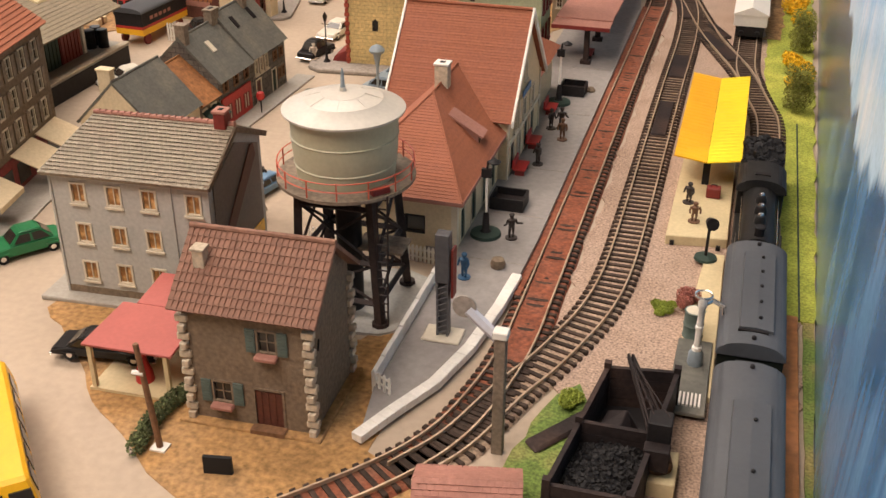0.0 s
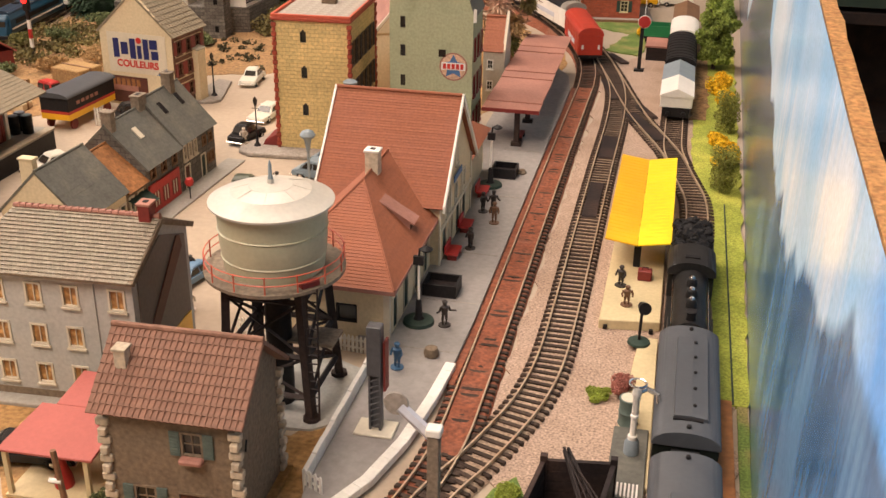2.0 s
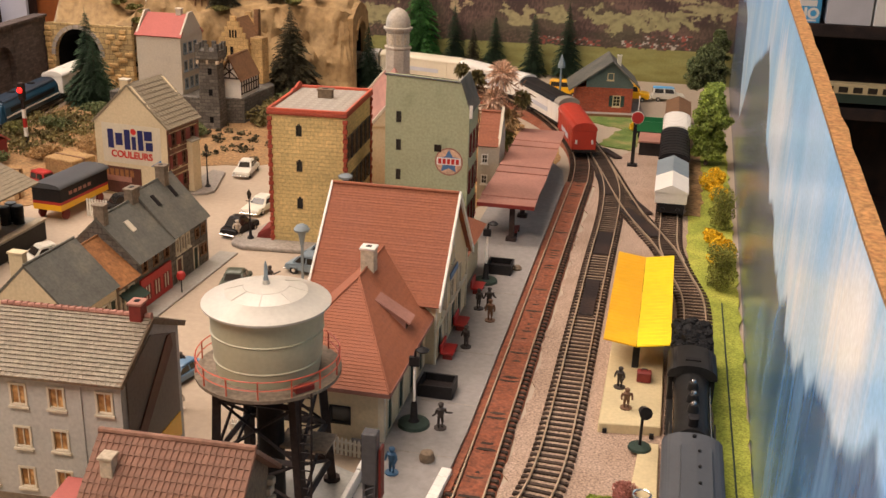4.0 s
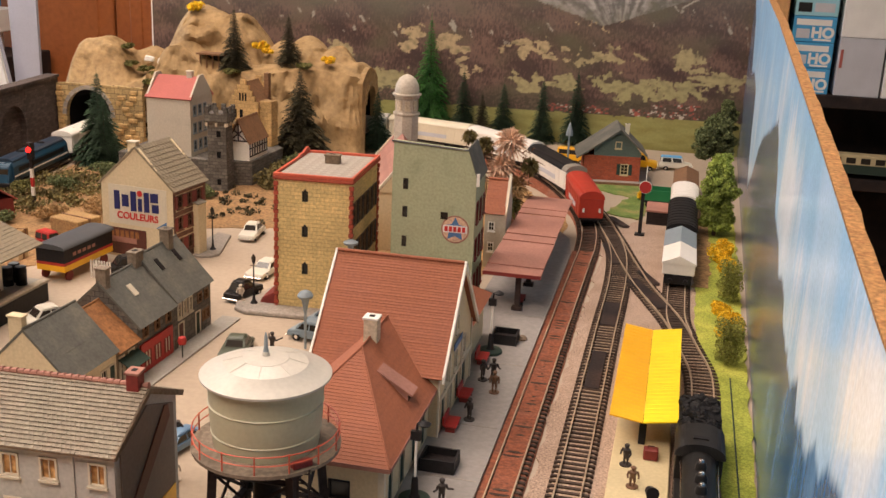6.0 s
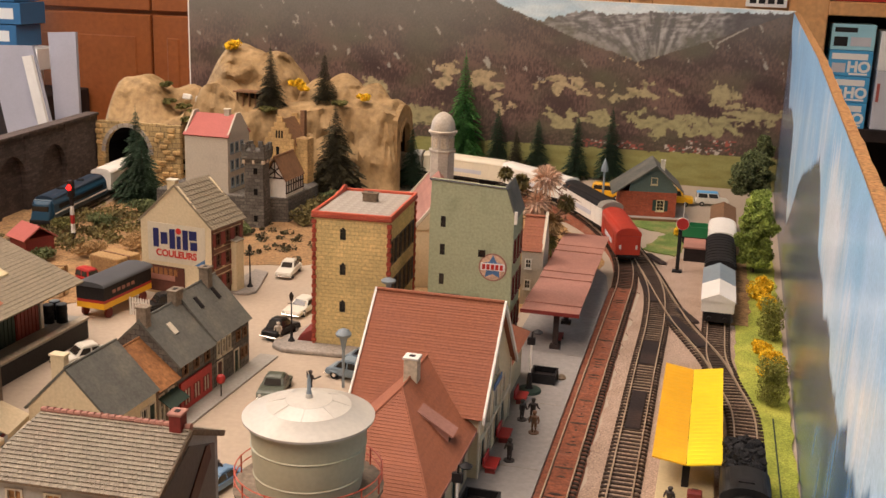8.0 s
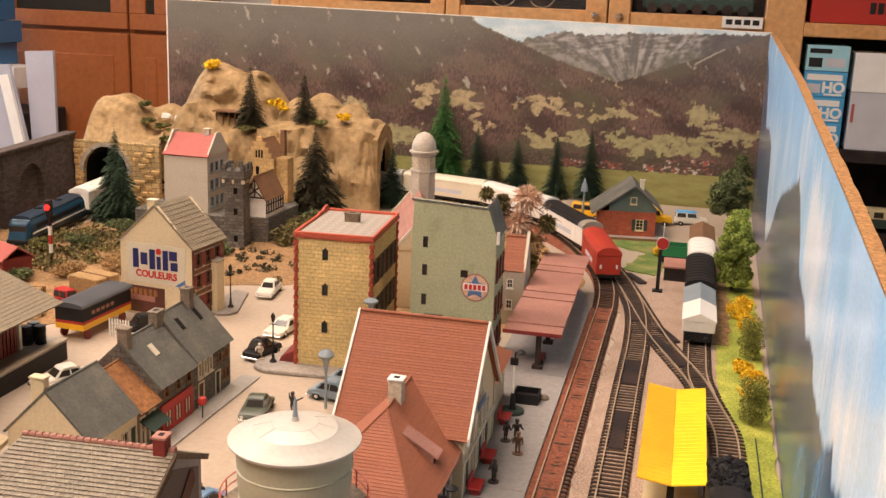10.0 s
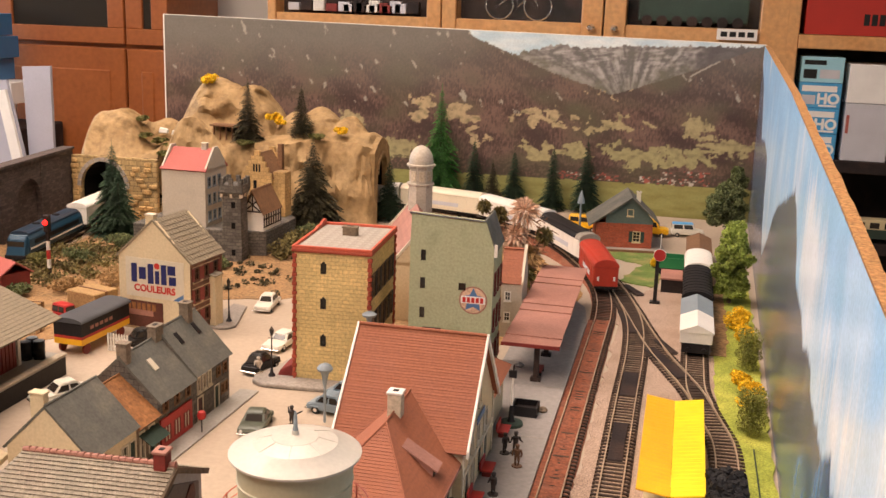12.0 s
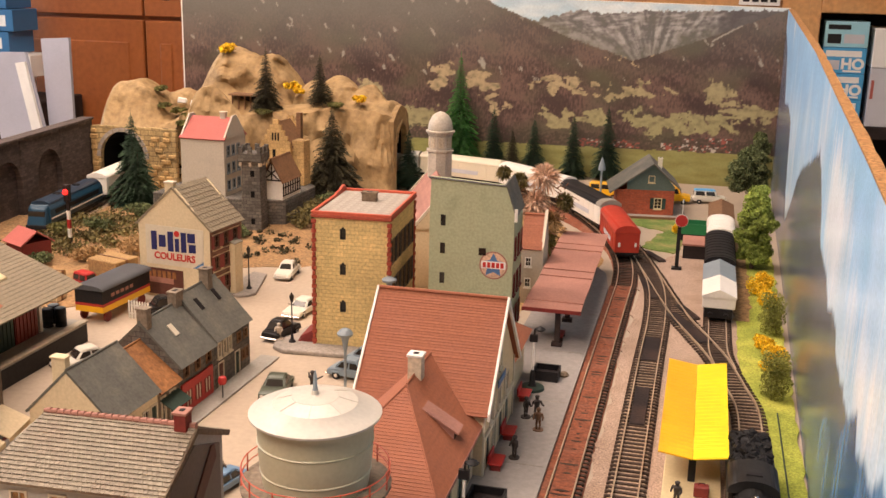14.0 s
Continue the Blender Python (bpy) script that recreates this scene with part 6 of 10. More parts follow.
# ---- the terrace of small houses ----
def row_house(y0, y1, eave, ridge, wall, roof, label, front, rows=10, gable_wall=None, cols=1):
    x0, x1 = -36.0, -29.5
    h = thing("terraced_house", x1 - (86 - y0) * 0.036, y0, 0.0, label, "house", rz=87.9, group="terraced houses")
    w, d = y1 - y0, x1 - x0
    wins = [f for f in front if "win" in f[4]]
    doors = [f for f in front if "win" not in f[4]]
    shell(h, w, d, eave, M[wall], holes_from([("front", x, z, a, b) for x, z, a, b, _ in front]))
    for x, z, a, b, kind in wins:
        add_window(h, Matrix.Identity(4), x, z, a, b, frame="frame" if kind == "win" else "wood", bars=(1, 1), sill=kind == "win")
    for x, z, a, b, kind in doors:
        add_door(h, Matrix.Identity(4), x, a, b, kind, z)
    for k in (0, w - 0.22):
        bm = B(); prism_x(bm, [(0, eave), (d, eave), (d / 2, ridge)], k, k + 0.22); part("gable", bm, M[gable_wall or wall], h)
    s = (ridge - eave) / (d / 2); dd = d / 2 + 0.35; z0 = eave - 0.35 * s + 0.14
    tiled_slope(h, (-0.05, -0.35, z0), (w + 0.1, 0, 0), (0, dd, dd * s), rows, cols, M[roof], proud=0.012, gap=0.02)
    tiled_slope(h, (w + 0.05, d + 0.35, z0), (-w - 0.1, 0, 0), (0, -dd, dd * s), rows, 1, M[roof], proud=0.02, gap=0.02)
    bm = B(); tube(bm, [(-0.05, d / 2, ridge + 0.16), (w + 0.05, d / 2, ridge + 0.16)], 0.09, 6); part("ridge", bm, M[roof], h)
    return h, w, d


h, w, d = row_house(64.2, 70.5, 3.7, 6.9, "creamwall", "slate", "low cream terraced house with a slate roof", [(4.6, 0.9, 0.8, 1.6, "win"), (5.7, 0.3, 0.7, 2.2, "darkgreen"), (2.0, 0.9, 0.8, 1.4, "win")], 10, None, 1)
chimney(h, 0.3, d / 2 + 0.6, 5.6, 7.8, 0.62, 1.1, "creamwall", "creamwall", 0)
h, w, d = row_house(70.55, 73.6, 3.4, 6.0, "brownwall", "orangeroof", "narrow terraced shop with an orange tiled roof", [(0.7, 0.5, 0.6, 2.2, "win"), (2.1, 0.5, 0.7, 2.2, "darkgreen")], 10, None, 10)
bm = B(); slab(bm, [(0.2, -1.2, 1.9), (2.9, -1.2, 1.9), (2.9, -0.05, 2.6), (0.2, -0.05, 2.6)], 0.06); part("awning", bm, M["darkgreen"], h, "dark green shop awning")
h, w, d = row_house(73.65, 79.5, 4.3, 7.4, "stonewall", "slate", "stone terraced shop with a red ground-floor front", [(1.2, 3.0, 0.7, 0.9, "dark win"), (3.0, 3.0, 0.7, 0.9, "dark win"), (4.8, 3.0, 0.7, 0.9, "dark win")], 12, None, 1)
bm = B(); box(bm, 0.2, 5.2, -0.18, -0.02, 0.05, 2.6); sf = part("shop_front", bm, M["red"], h, "red painted shop front")
for k in range(3):
    bm = B(); box(bm, 0.6 + k * 1.55, 1.7 + k * 1.55, -0.2, -0.17, 0.6, 1.9); pane_ = part("shop_pane", bm, M["darkred"], sf)
    for a in (0.28, 0.72):
        bm = B(); box(bm, 0.56 + k * 1.55 + a, 0.66 + k * 1.55 + a, -0.24, -0.2, 0.65, 1.85); part("letter_bar", bm, M["frame"], pane_)
chimney(h, 0.4, d / 2 - 0.2, 6.0, 8.5, 0.7, 0.9, "greywood", "greywood", 0)
chimney(h, w - 0.3, d / 2, 6.8, 8.4, 1.2, 0.8, "greywood", "greywood", 1)
sl = 3.1 / 3.25
bm = B(); slab(bm, [(2.3, 1.4, 4.3 + 1.4 * sl + 0.28), (2.9, 1.4, 4.3 + 1.4 * sl + 0.28), (2.9, 2.2, 4.3 + 2.2 * sl + 0.28), (2.3, 2.2, 4.3 + 2.2 * sl + 0.28)], 0.12); part("skylight", bm, M["frame"], h)
h, w, d = row_house(79.55, 86.0, 4.5, 7.9, "stonewall", "slate", "dark stone terraced house with a slate roof", [(0.8 + 0.95 * k, 2.7, 0.5, 1.2, "win") for k in range(3)] + [(4.4, 2.9, 0.6, 0.8, "dark win"), (5.6, 2.9, 0.6, 0.8, "dark win"), (1.0, 0.1, 0.8, 2.0, "door"), (4.0, 0.1, 0.7, 2.0, "darkgreen"), (5.1, 1.0, 0.45, 0.9, "dark win"), (5.8, 1.0, 0.45, 0.9, "dark win")], 12, None, 1)
chimney(h, w - 2.0, d / 2 - 0.2, 7.2, 9.1, 0.8, 0.9, "greywood", "greywood", 1)
sl = 3.4 / 3.25
for xs in (1.3, 4.3):
    bm = B(); slab(bm, [(xs, 1.7, 4.5 + 1.7 * sl + 0.26), (xs + 0.5, 1.7, 4.5 + 1.7 * sl + 0.26), (xs + 0.5, 2.5, 4.5 + 2.5 * sl + 0.26), (xs, 2.5, 4.5 + 2.5 * sl + 0.26)], 0.1); part("skylight", bm, M["black"], h)
bm = B(); prism_z(bm, [(-30.3, 60), (-28.5, 60), (-27.6, 88.2), (-29.4, 88.2)], 0.01, 0.16)
single("pavement", bm, M["pavement"], "narrow pavement along the terraced houses", "pavement", "structure", bevel=0.03)
p = thing("street_letterbox", -28.35, 78.0, 0.16, "round red sign on a thin post at the pavement", "sign")
bm = B(); tube(bm, [(0, 0, 0), (0, 0, 1.3)], 0.06, 6); part("post", bm, M["black"], p)
bm = B(); lathe(bm, 0, 0, [(0.3, 1.2), (0.4, 1.5), (0.3, 1.8), (0.1, 1.9)], 10); part("head", bm, M["red"], p, smooth=True)


# ---- lettering ----
def text_mesh(parent, name, body, size, material, m, bold=0.0):
    cu = bpy.data.curves.new(name, "FONT")
    cu.body, cu.size, cu.extrude, cu.align_x = body, size * C, 0.0002, "CENTER"
    cu.offset = bold * C
    tmp = new(name, cu)
    bpy.context.view_layer.update()
    me = bpy.data.meshes.new_from_object(tmp.evaluated_get(bpy.context.evaluated_depsgraph_get()))
    bpy.data.objects.remove(tmp)
    me.materials.clear(); me.materials.append(M[material])
    ob = new(name, me)
    ob.parent = parent
    ob.matrix_basis = m
    return ob


# ---- the advert house ----
def advert_house():
    h = thing("advert_house", -49.2, 102.0, 0.0, "cream gabled house carrying a large painted advert", "house", rz=-7.0)
    w, d, e, r = 8.8, 6.2, 8.0, 12.0
    side = [("right", 1.2 + 1.8 * k, z, 0.8, 1.3) for z in (1.2, 3.6, 5.9) for k in range(3)]
    shell(h, w, d, e, M["creamwall"], holes_from(side))
    for s, x, z, a, b in side:
        add_window(h, side_matrix(s, w, d), x, z, a, b, frame="brickwall", bars=(1, 1), shutters="darkred")
    bm = B(); box(bm, w + 0.004, w + 0.03, 0.05, d - 0.05, 0.05, 1.0); part("plinth", bm, M["brickwall"], h)
    for y0 in (0.02, d - 0.45):
        bm = B(); box(bm, w + 0.004, w + 0.05, y0, y0 + 0.4, 0.0, e); part("brick_pier", bm, M["brickwall"], h)
    for z in (2.75, 5.1, 7.4):
        bm = B(); box(bm, w + 0.004, w + 0.05, 0.45, d - 0.47, z, z + 0.45); part("brick_band", bm, M["brickwall"], h)
    for k in (0, d - 0.25):
        bm = B(); prism_y(bm, [(0, e), (w, e), (w / 2 + 0.4, r), (w / 2 - 0.4, r)], k, k + 0.25); part("gable", bm, M["creamwall"], h)
    s = (r - e) / (w / 2); dd = w / 2 + 0.3
    tiled_slope(h, (w + 0.3, -0.1, e - 0.3 * s + 0.16), (0, d + 0.3, 0), (-dd, 0, dd * s), 11, 12, M["shedroof"])
    tiled_slope(h, (-0.3, d + 0.2, e - 0.3 * s + 0.16), (0, -d - 0.3, 0), (dd, 0, dd * s), 11, 1, M["shedroof"])
    chimney(h, w / 2 - 0.5, 0.5, 11.2, 12.5, 1.0, 0.7, "creamwall", "frame", 0)
    bm = B(); box(bm, 0.9, w - 0.75, -0.04, -0.005, 3.65, 7.9); panel = part("advert_panel", bm, M["frame"], h, "pale advert with dark blue blocks and red writing")
    # plain dark blue bars with a red dot in place of the brand lettering
    for x0, x1, z0_, z1 in ((1.6, 2.3, 5.2, 7.25), (2.55, 3.4, 5.6, 6.9), (3.65, 4.35, 5.2, 7.35), (4.55, 5.05, 5.25, 6.65), (5.3, 5.95, 5.25, 7.4), (6.1, 7.05, 6.4, 7.4), (6.25, 7.1, 5.3, 6.2)):
        bm = B(); prism_y(bm, [(x0, z0_), (x1, z0_ + 0.03), (x1, z1 + 0.03), (x0, z1)], -0.08, -0.05); part("blue_bar", bm, M["navy"], panel)
    bm = B(); vs = [bm.verts.new((4.8 + 0.34 * math.cos(k * math.pi / 8), -0.07, 7.2 + 0.34 * math.sin(k * math.pi / 8))) for k in range(16)]; bm.faces.new(vs); part("red_dot", bm, M["printred"], panel)
    text_mesh(panel, "red_writing", "COULEURS", 1.02, "printred", pose(4.45 * C, -0.06 * C, 4.3 * C, 90, 0, 0), 0.03)
    bm = B(); prism_y(bm, [(6.7, 3.68), (8.0, 3.68), (8.0, 4.5)], -0.075, -0.045); part("blue_corner", bm, M["printblue"], panel)
    bm = B(); box(bm, 0.1, 5.4, -0.06, -0.005, 0.3, 3.2); poster = part("lower_poster", bm, M["door"], h, "dark red lower poster with plain bars")
    for k in range(7):
        bm = B(); box(bm, 0.35 + k * 0.62, 0.8 + k * 0.62, -0.09, -0.07, 2.2, 2.95); part("letter_bar", bm, M["orangeroof"], poster)
    bm = B(); box(bm, 1.0, 4.2, -0.09, -0.07, 1.6, 2.2); part("picture_bar", bm, M["roofpink"], poster)
    annex = thing("tan_annex", -40.2, 104.5, 0.0, "narrow cream annex at the advert house", "house", rz=-7.0)
    bm = B(); box(bm, 0, 0.9, 0, 1.5, 0, 5.8); part("wall", bm, M["creamwall"], annex)
    bm = B(); slab(bm, [(1.0, -0.1, 5.85), (1.0, 1.6, 5.85), (-0.1, 1.6, 6.1), (-0.1, -0.1, 6.1)], 0.12); part("roof", bm, M["rooftilegrey"], annex)


advert_house()


# ---- goods shed, dock and the brown tenement ----
def goods_shed():
    h = thing("goods_shed", -62, 61.0, 0.0, "brown-roofed goods shed with dark red doors on a dock", "shed")
    bm = B(); box(bm, 0, 15.6, 0, 26.0, 0.02, 1.8); part("dock", bm, M["black"], h)
    bm = B(); box(bm, 0, 15.7, -0.1, 26.1, 1.8, 2.0); part("dock_top", bm, M["pavement"], h, bevel=0.05)
    bm = B(); box(bm, 14.95, 15.75, -0.1, 26.1, 2.0, 2.12); part("dock_edge", bm, M["quoin"], h, bevel=0.03)
    shell_bm = [("wall", (1.0, 13.3, 2.0, 22.5))]
    for name, (x0, x1, y0, y1) in shell_bm:
        bm = B(); box(bm, x0, x1, y0, y1, 2.0, 6.2); part("wall", bm, M["brownwall"], h)
    for y0, mname in ((4, "darkred"), (9.5, "darkred"), (15, "darkgreen"), (18.4, "darkred")):
        bm = B(); box(bm, 13.3, 13.45, y0, y0 + 3.2, 2.0, 5.2)
        leaf = part("door", bm, M[mname], h)
        for k in range(6):
            bm = B(); box(bm, 13.46, 13.52, y0 + 0.1 + k * 0.53, y0 + 0.5 + k * 0.53, 2.1, 5.1); part("plank", bm, M[mname], leaf)
    bm = B(); box(bm, 13.28, 13.5, 21.9, 22.3, 2.0, 5.9); part("door_post", bm, M["white"], h)
    tiled_slope(h, (16.0, -0.5, 5.9), (0, 25.6, 0), (-8.8, 0, 3.5), 20, 1, M["shedroof"], proud=0.03)
    tiled_slope(h, (-1.6, 25.1, 5.9), (0, -25.6, 0), (8.8, 0, 3.5), 20, 1, M["shedroof"], proud=0.03)
    for k in (2.0, 22.3):
        bm = B(); prism_y(bm, [(1, 6.2), (13.3, 6.2), (7.2, 9.0)], k, k + 0.2); part("gable", bm, M["brownwall"], h)
    bm = B(); hull8(bm, [(9.6, 18.2, 7.9), (12.0, 18.2, 6.9), (12.0, 20.0, 6.9), (9.6, 20.0, 7.9)], [(9.8, 18.3, 8.7), (12.0, 18.3, 7.7), (12.0, 19.9, 7.7), (9.8, 19.9, 8.7)]); part("roof_light", bm, M["cream"], h, bevel=0.05)
    for x, y in ((-48.9, 84.6), (-47.9, 85.2), (-49.0, 85.8)):
        b = thing("oil_drum", x, y, 2.0, "dark blue-black oil drum on the loading dock", "drum", group="drums on the dock")
        bm = B(); lathe(bm, 0, 0, [(0.52, 0), (0.55, 0.05), (0.5, 0.1), (0.5, 0.55), (0.54, 0.6), (0.5, 0.65), (0.5, 1.15), (0.54, 1.2), (0.5, 1.65), (0.55, 1.7), (0.5, 1.74)], 14); part("barrel", bm, M["black"], b, smooth=True)
        bm = B(); lathe(bm, 0, 0, [(0.46, 1.74), (0.46, 1.77)], 14); part("lid", bm, M["lampblue"], b)
    t = thing("brown_tenement", -37.3, 50.5, 0.0, "brown four-storey tenement with cream shutters and a red shop", "house", rz=101)
    w, d, e, r = 16.2, 8.5, 10.4, 13.4
    wins = [("front", 1.6 + 2.15 * k, z, 0.8, 1.5) for k in range(7) for z in (3.4, 5.7, 8.0)]
    shell(t, w, d, e, M["brownwall"], holes_from(wins), gable=("x", r - 0.2))
    for s, x, z, a, b in wins:
        add_window(t, Matrix.Identity(4), x, z, a, b, pane="pane", bars=(1, 1), shutters="greywood", sill=False)
    bm = B(); box(bm, 0.1, w - 0.1, -0.16, -0.005, 0.05, 2.7); sf = part("shop_front", bm, M["darkred"], t, "dark red shop front")
    for k in range(6):
        bm = B(); box(bm, 0.7 + k * 2.6, 2.5 + k * 2.6, -0.19, -0.15, 0.5, 2.1); part("shop_pane", bm, M["pane"], sf)
    for x in (1.5, 8.0, 12.2):
        bm = B(); slab(bm, [(x, -2.2, 2.0), (x + 3.6, -2.2, 2.0), (x + 3.6, -0.05, 3.0), (x, -0.05, 3.0)], 0.1)
        box(bm, x, x + 3.6, -2.2, -2.15, 1.6, 2.0)
        part("awning", bm, M["creamwall"], t, "cream shop awning", bevel=0.02)
    s = (r - e) / (d / 2); dd = d / 2 + 0.4
    tiled_slope(t, (-0.3, -0.4, e - 0.4 * s + 0.2), (w + 0.6, 0, 0), (0, dd, dd * s), 14, 1, M["roofred"])
    tiled_slope(t, (w + 0.3, d + 0.4, e - 0.4 * s + 0.2), (-w - 0.6, 0, 0), (0, -dd, dd * s), 14, 1, M["roofred"])
    bm = B(); prism_z(bm, [(0, -3.0), (w + 0.5, -3.0), (w + 0.5, 0), (0, 0)], 0.01, 0.16); part("pavement", bm, M["pavement"], t)


goods_shed()


# ---- foliage ----
def clump(bm, centre, radius, count, size, rnd, squash=1.0):
    for _ in range(count):
        v = Vector((rnd.gauss(0, 1), rnd.gauss(0, 1), rnd.gauss(0, 1))).normalized() * radius * (rnd.random() ** 0.25)
        v.z *= squash
        p = Vector(centre) + v
        a = Vector((rnd.gauss(0, 1), rnd.gauss(0, 1), rnd.gauss(0, 1))).normalized()
        b = a.cross(Vector((rnd.gauss(0, 1), rnd.gauss(0, 1), rnd.gauss(0, 1)))).normalized()
        s = size * rnd.uniform(0.6, 1.3)
        q = [bm.verts.new(p + s * k) for k in (a, b * 0.8, -a, -b * 0.8)]
        bm.faces.new(q)


def leaf_mesh(name, bm, material, parent, label=""):
    """As part(), without the costly normal pass."""
    me = bpy.data.meshes.new(name)
    bmesh.ops.scale(bm, vec=(C, C, C), verts=bm.verts)
    bm.to_mesh(me); bm.free()
    me.materials.append(material)
    ob = new(name, me)
    ob.parent = parent
    return ob


def conifer(x, y, z, height, radius, material, label, seed, whorls=None):
    rnd = random.Random(seed)
    t = thing("fir_tree", x, y, z, label, "tree", group="fir trees")
    bm = B(); tube(bm, [(0, 0, -0.3), (0, 0, height * 0.9)], [height * 0.03, 0.03], 6); part("trunk", bm, M["bark"], t)
    bm = B()
    n = whorls or int(10 + height * 1.7)
    up = Vector((0, 0, 1))
    for k in range(n):
        f = k / n
        zc = height * (0.08 + 0.9 * f)
        rr = radius * (1 - f) ** 0.9 * rnd.uniform(0.8, 1.12) + 0.1
        for j in range(int(9 + 9 * (1 - f))):
            a = 2 * math.pi * (j + rnd.random() * 0.8) / int(9 + 9 * (1 - f))
            ln = rr * rnd.uniform(0.72, 1.15)
            d = Vector((math.cos(a), math.sin(a), 0))
            side_ = Vector((-d.y, d.x, 0))
            droop = rnd.uniform(0.22, 0.48)
            root = Vector((0, 0, zc + rnd.uniform(-0.15, 0.15)))
            m = max(4, int(ln * 3.6))
            for q in range(m):
                g = (q + 0.6) / m
                p = root + d * ln * g + up * (0.12 * ln * math.sin(g * 2.6) - droop * ln * g * g)
                s_ = (0.2 + 0.2 * ln) * (1.2 - 0.7 * g) * rnd.uniform(0.8, 1.25)
                fwd = d * (0.22 * ln + 0.12)
                for w in (-1, 1):
                    tip = p + side_ * w * s_ + fwd * 0.8 - up * s_ * rnd.uniform(0.1, 0.6)
                    bm.faces.new([bm.verts.new(v) for v in (p - d * 0.05 * ln, p + fwd * 0.55, tip)])
                bm.faces.new([bm.verts.new(v) for v in (p - side_ * 0.05, p + side_ * 0.05, p + fwd - up * 0.12 * ln)])
    tube(bm, [(0, 0, height * 0.9), (0, 0, height * 1.03)], [0.07, 0.02], 4)
    leaf_mesh("crown", bm, M[material], t)


def broadleaf(x, y, z, height, radius, material, label, seed, low=0.35, leaf=0.32, clumps=26, name="tree", cat="tree"):
    rnd = random.Random(seed)
    t = thing(name, x, y, z, label, cat)
    bm = B(); tube(bm, [(0, 0, -0.2), (0.15, 0, height * 0.35), (0, 0.1, height * 0.7)], [0.3, 0.22, 0.1], 7)
    for k in range(5):
        a = k * 1.3
        tube(bm, [(0.1, 0, height * (0.3 + 0.07 * k)), (radius * 0.6 * math.cos(a), radius * 0.6 * math.sin(a), height * (0.5 + 0.08 * k))], [0.12, 0.04], 5)
    part("trunk", bm, M["bark"], t)
    bm = B()
    for k in range(clumps):
        f = (k + rnd.random()) / clumps
        zc = height * (low + (0.95 - low) * f)
        rr = radius * math.sin(math.pi * min(0.97, 0.2 + 0.74 * f)) ** 0.7 * rnd.uniform(0.3, 0.92)
        a = k * 2.4 + rnd.uniform(-0.5, 0.5)
        clump(bm, (rr * math.cos(a), rr * math.sin(a), zc), radius * rnd.uniform(0.22, 0.38), int(34 / leaf), leaf, rnd, 0.85)
    leaf_mesh("crown", bm, M[material], t)


def clipped_bush(x, y, r, h, label, seed):
    rnd = random.Random(seed)
    bm = B()
    for k in range(26):
        a, q = k * 2.4, r * 0.62 * math.sqrt(rnd.random())
        clump(bm, (q * math.cos(a), q * math.sin(a), h * (0.12 + 0.78 * k / 25)), r * 0.48, 190, 0.085, rnd, 0.9)
    ob = leaf_mesh("bush", bm, M["leafgreen"], None)
    ob.matrix_basis = pose(x * C, y * C, 0.1 * C)
    return tagged(ob, label, "bush", "bushes")


clipped_bush(16.4, 108.2, 1.35, 4.4, "tall green clipped bush on the grass", 71)
clipped_bush(15.9, 91.2, 1.45, 4.2, "tall green clipped bush on the grass", 72)


def bush(x, y, z, r, h, material, label, seed, leaf=0.2, name="bush"):
    rnd = random.Random(seed)
    bm = B()
    for k in range(9):
        a = rnd.uniform(0, 6.3); q = r * rnd.uniform(0.1, 0.65)
        clump(bm, (q * math.cos(a), q * math.sin(a), h * rnd.uniform(0.25, 0.7)), r * 0.45, int(min(460, 90 * (0.2 / leaf) ** 1.6)), leaf, rnd, h / r * 0.6)
    ob = leaf_mesh(name, bm, M[material], None)
    ob.matrix_basis = pose(x * C, y * C, z * C)
    return tagged(ob, label, "bush", "bushes")


for i, (x, y, hh, r, m, lab) in enumerate((
    (-33.5, 185.0, 20.5, 3.8, "coniferbright", "tall bright green fir tree before the panorama"),
    (-27.5, 186.0, 11.5, 2.3, "conifer", "dark green fir tree before the panorama"),
    (-23.8, 184.5, 8.0, 1.9, "coniferbrown", "brownish fir tree before the panorama"),
    (-20.3, 186.0, 10.0, 2.1, "conifer", "dark green fir tree before the panorama"),
    (-13.3, 185.0, 11.0, 2.1, "conifer", "slim dark green fir tree before the panorama"),
    (-7.6, 186.0, 12.6, 2.4, "conifer", "dark green fir tree before the panorama"),
    (-46.2, 154.2, 14.2, 4.2, "coniferbrown", "broad brownish green fir tree below the rock"),
    (-41.5, 166.5, 8.2, 2.2, "conifer", "dark fir tree beside the tunnel mouth"),
    (-37.4, 166.0, 10.0, 2.3, "conifer", "dark fir tree beside the tunnel mouth"),
    (-33.0, 168.0, 7.0, 1.8, "conifer", "small dark fir tree beside the church"),
    (-72.5, 141.5, 13.6, 3.4, "conifer", "dark green fir tree in front of the stone portal"),
    (-70.6, 139.6, 10.0, 2.6, "conifer", "dark green fir tree in front of the stone portal"),
)):
    conifer(x, y, 0.0, hh, r, m, lab, 100 + i)
broadleaf(15.6, 166.0, 0, 10.0, 2.9, "leafdark", "round dark green tree by the painted board", 1, clumps=60, leaf=0.2)
broadleaf(15.3, 133.5, 0, 10.4, 2.5, "leaflight", "olive green leafy tree by the painted board", 2, low=0.14, clumps=90, leaf=0.17)
broadleaf(17.6, 184.0, 0.0, 10.2, 1.8, "leafdark", "tall dark tree in the corner of the boards", 3, clumps=50, leaf=0.22)


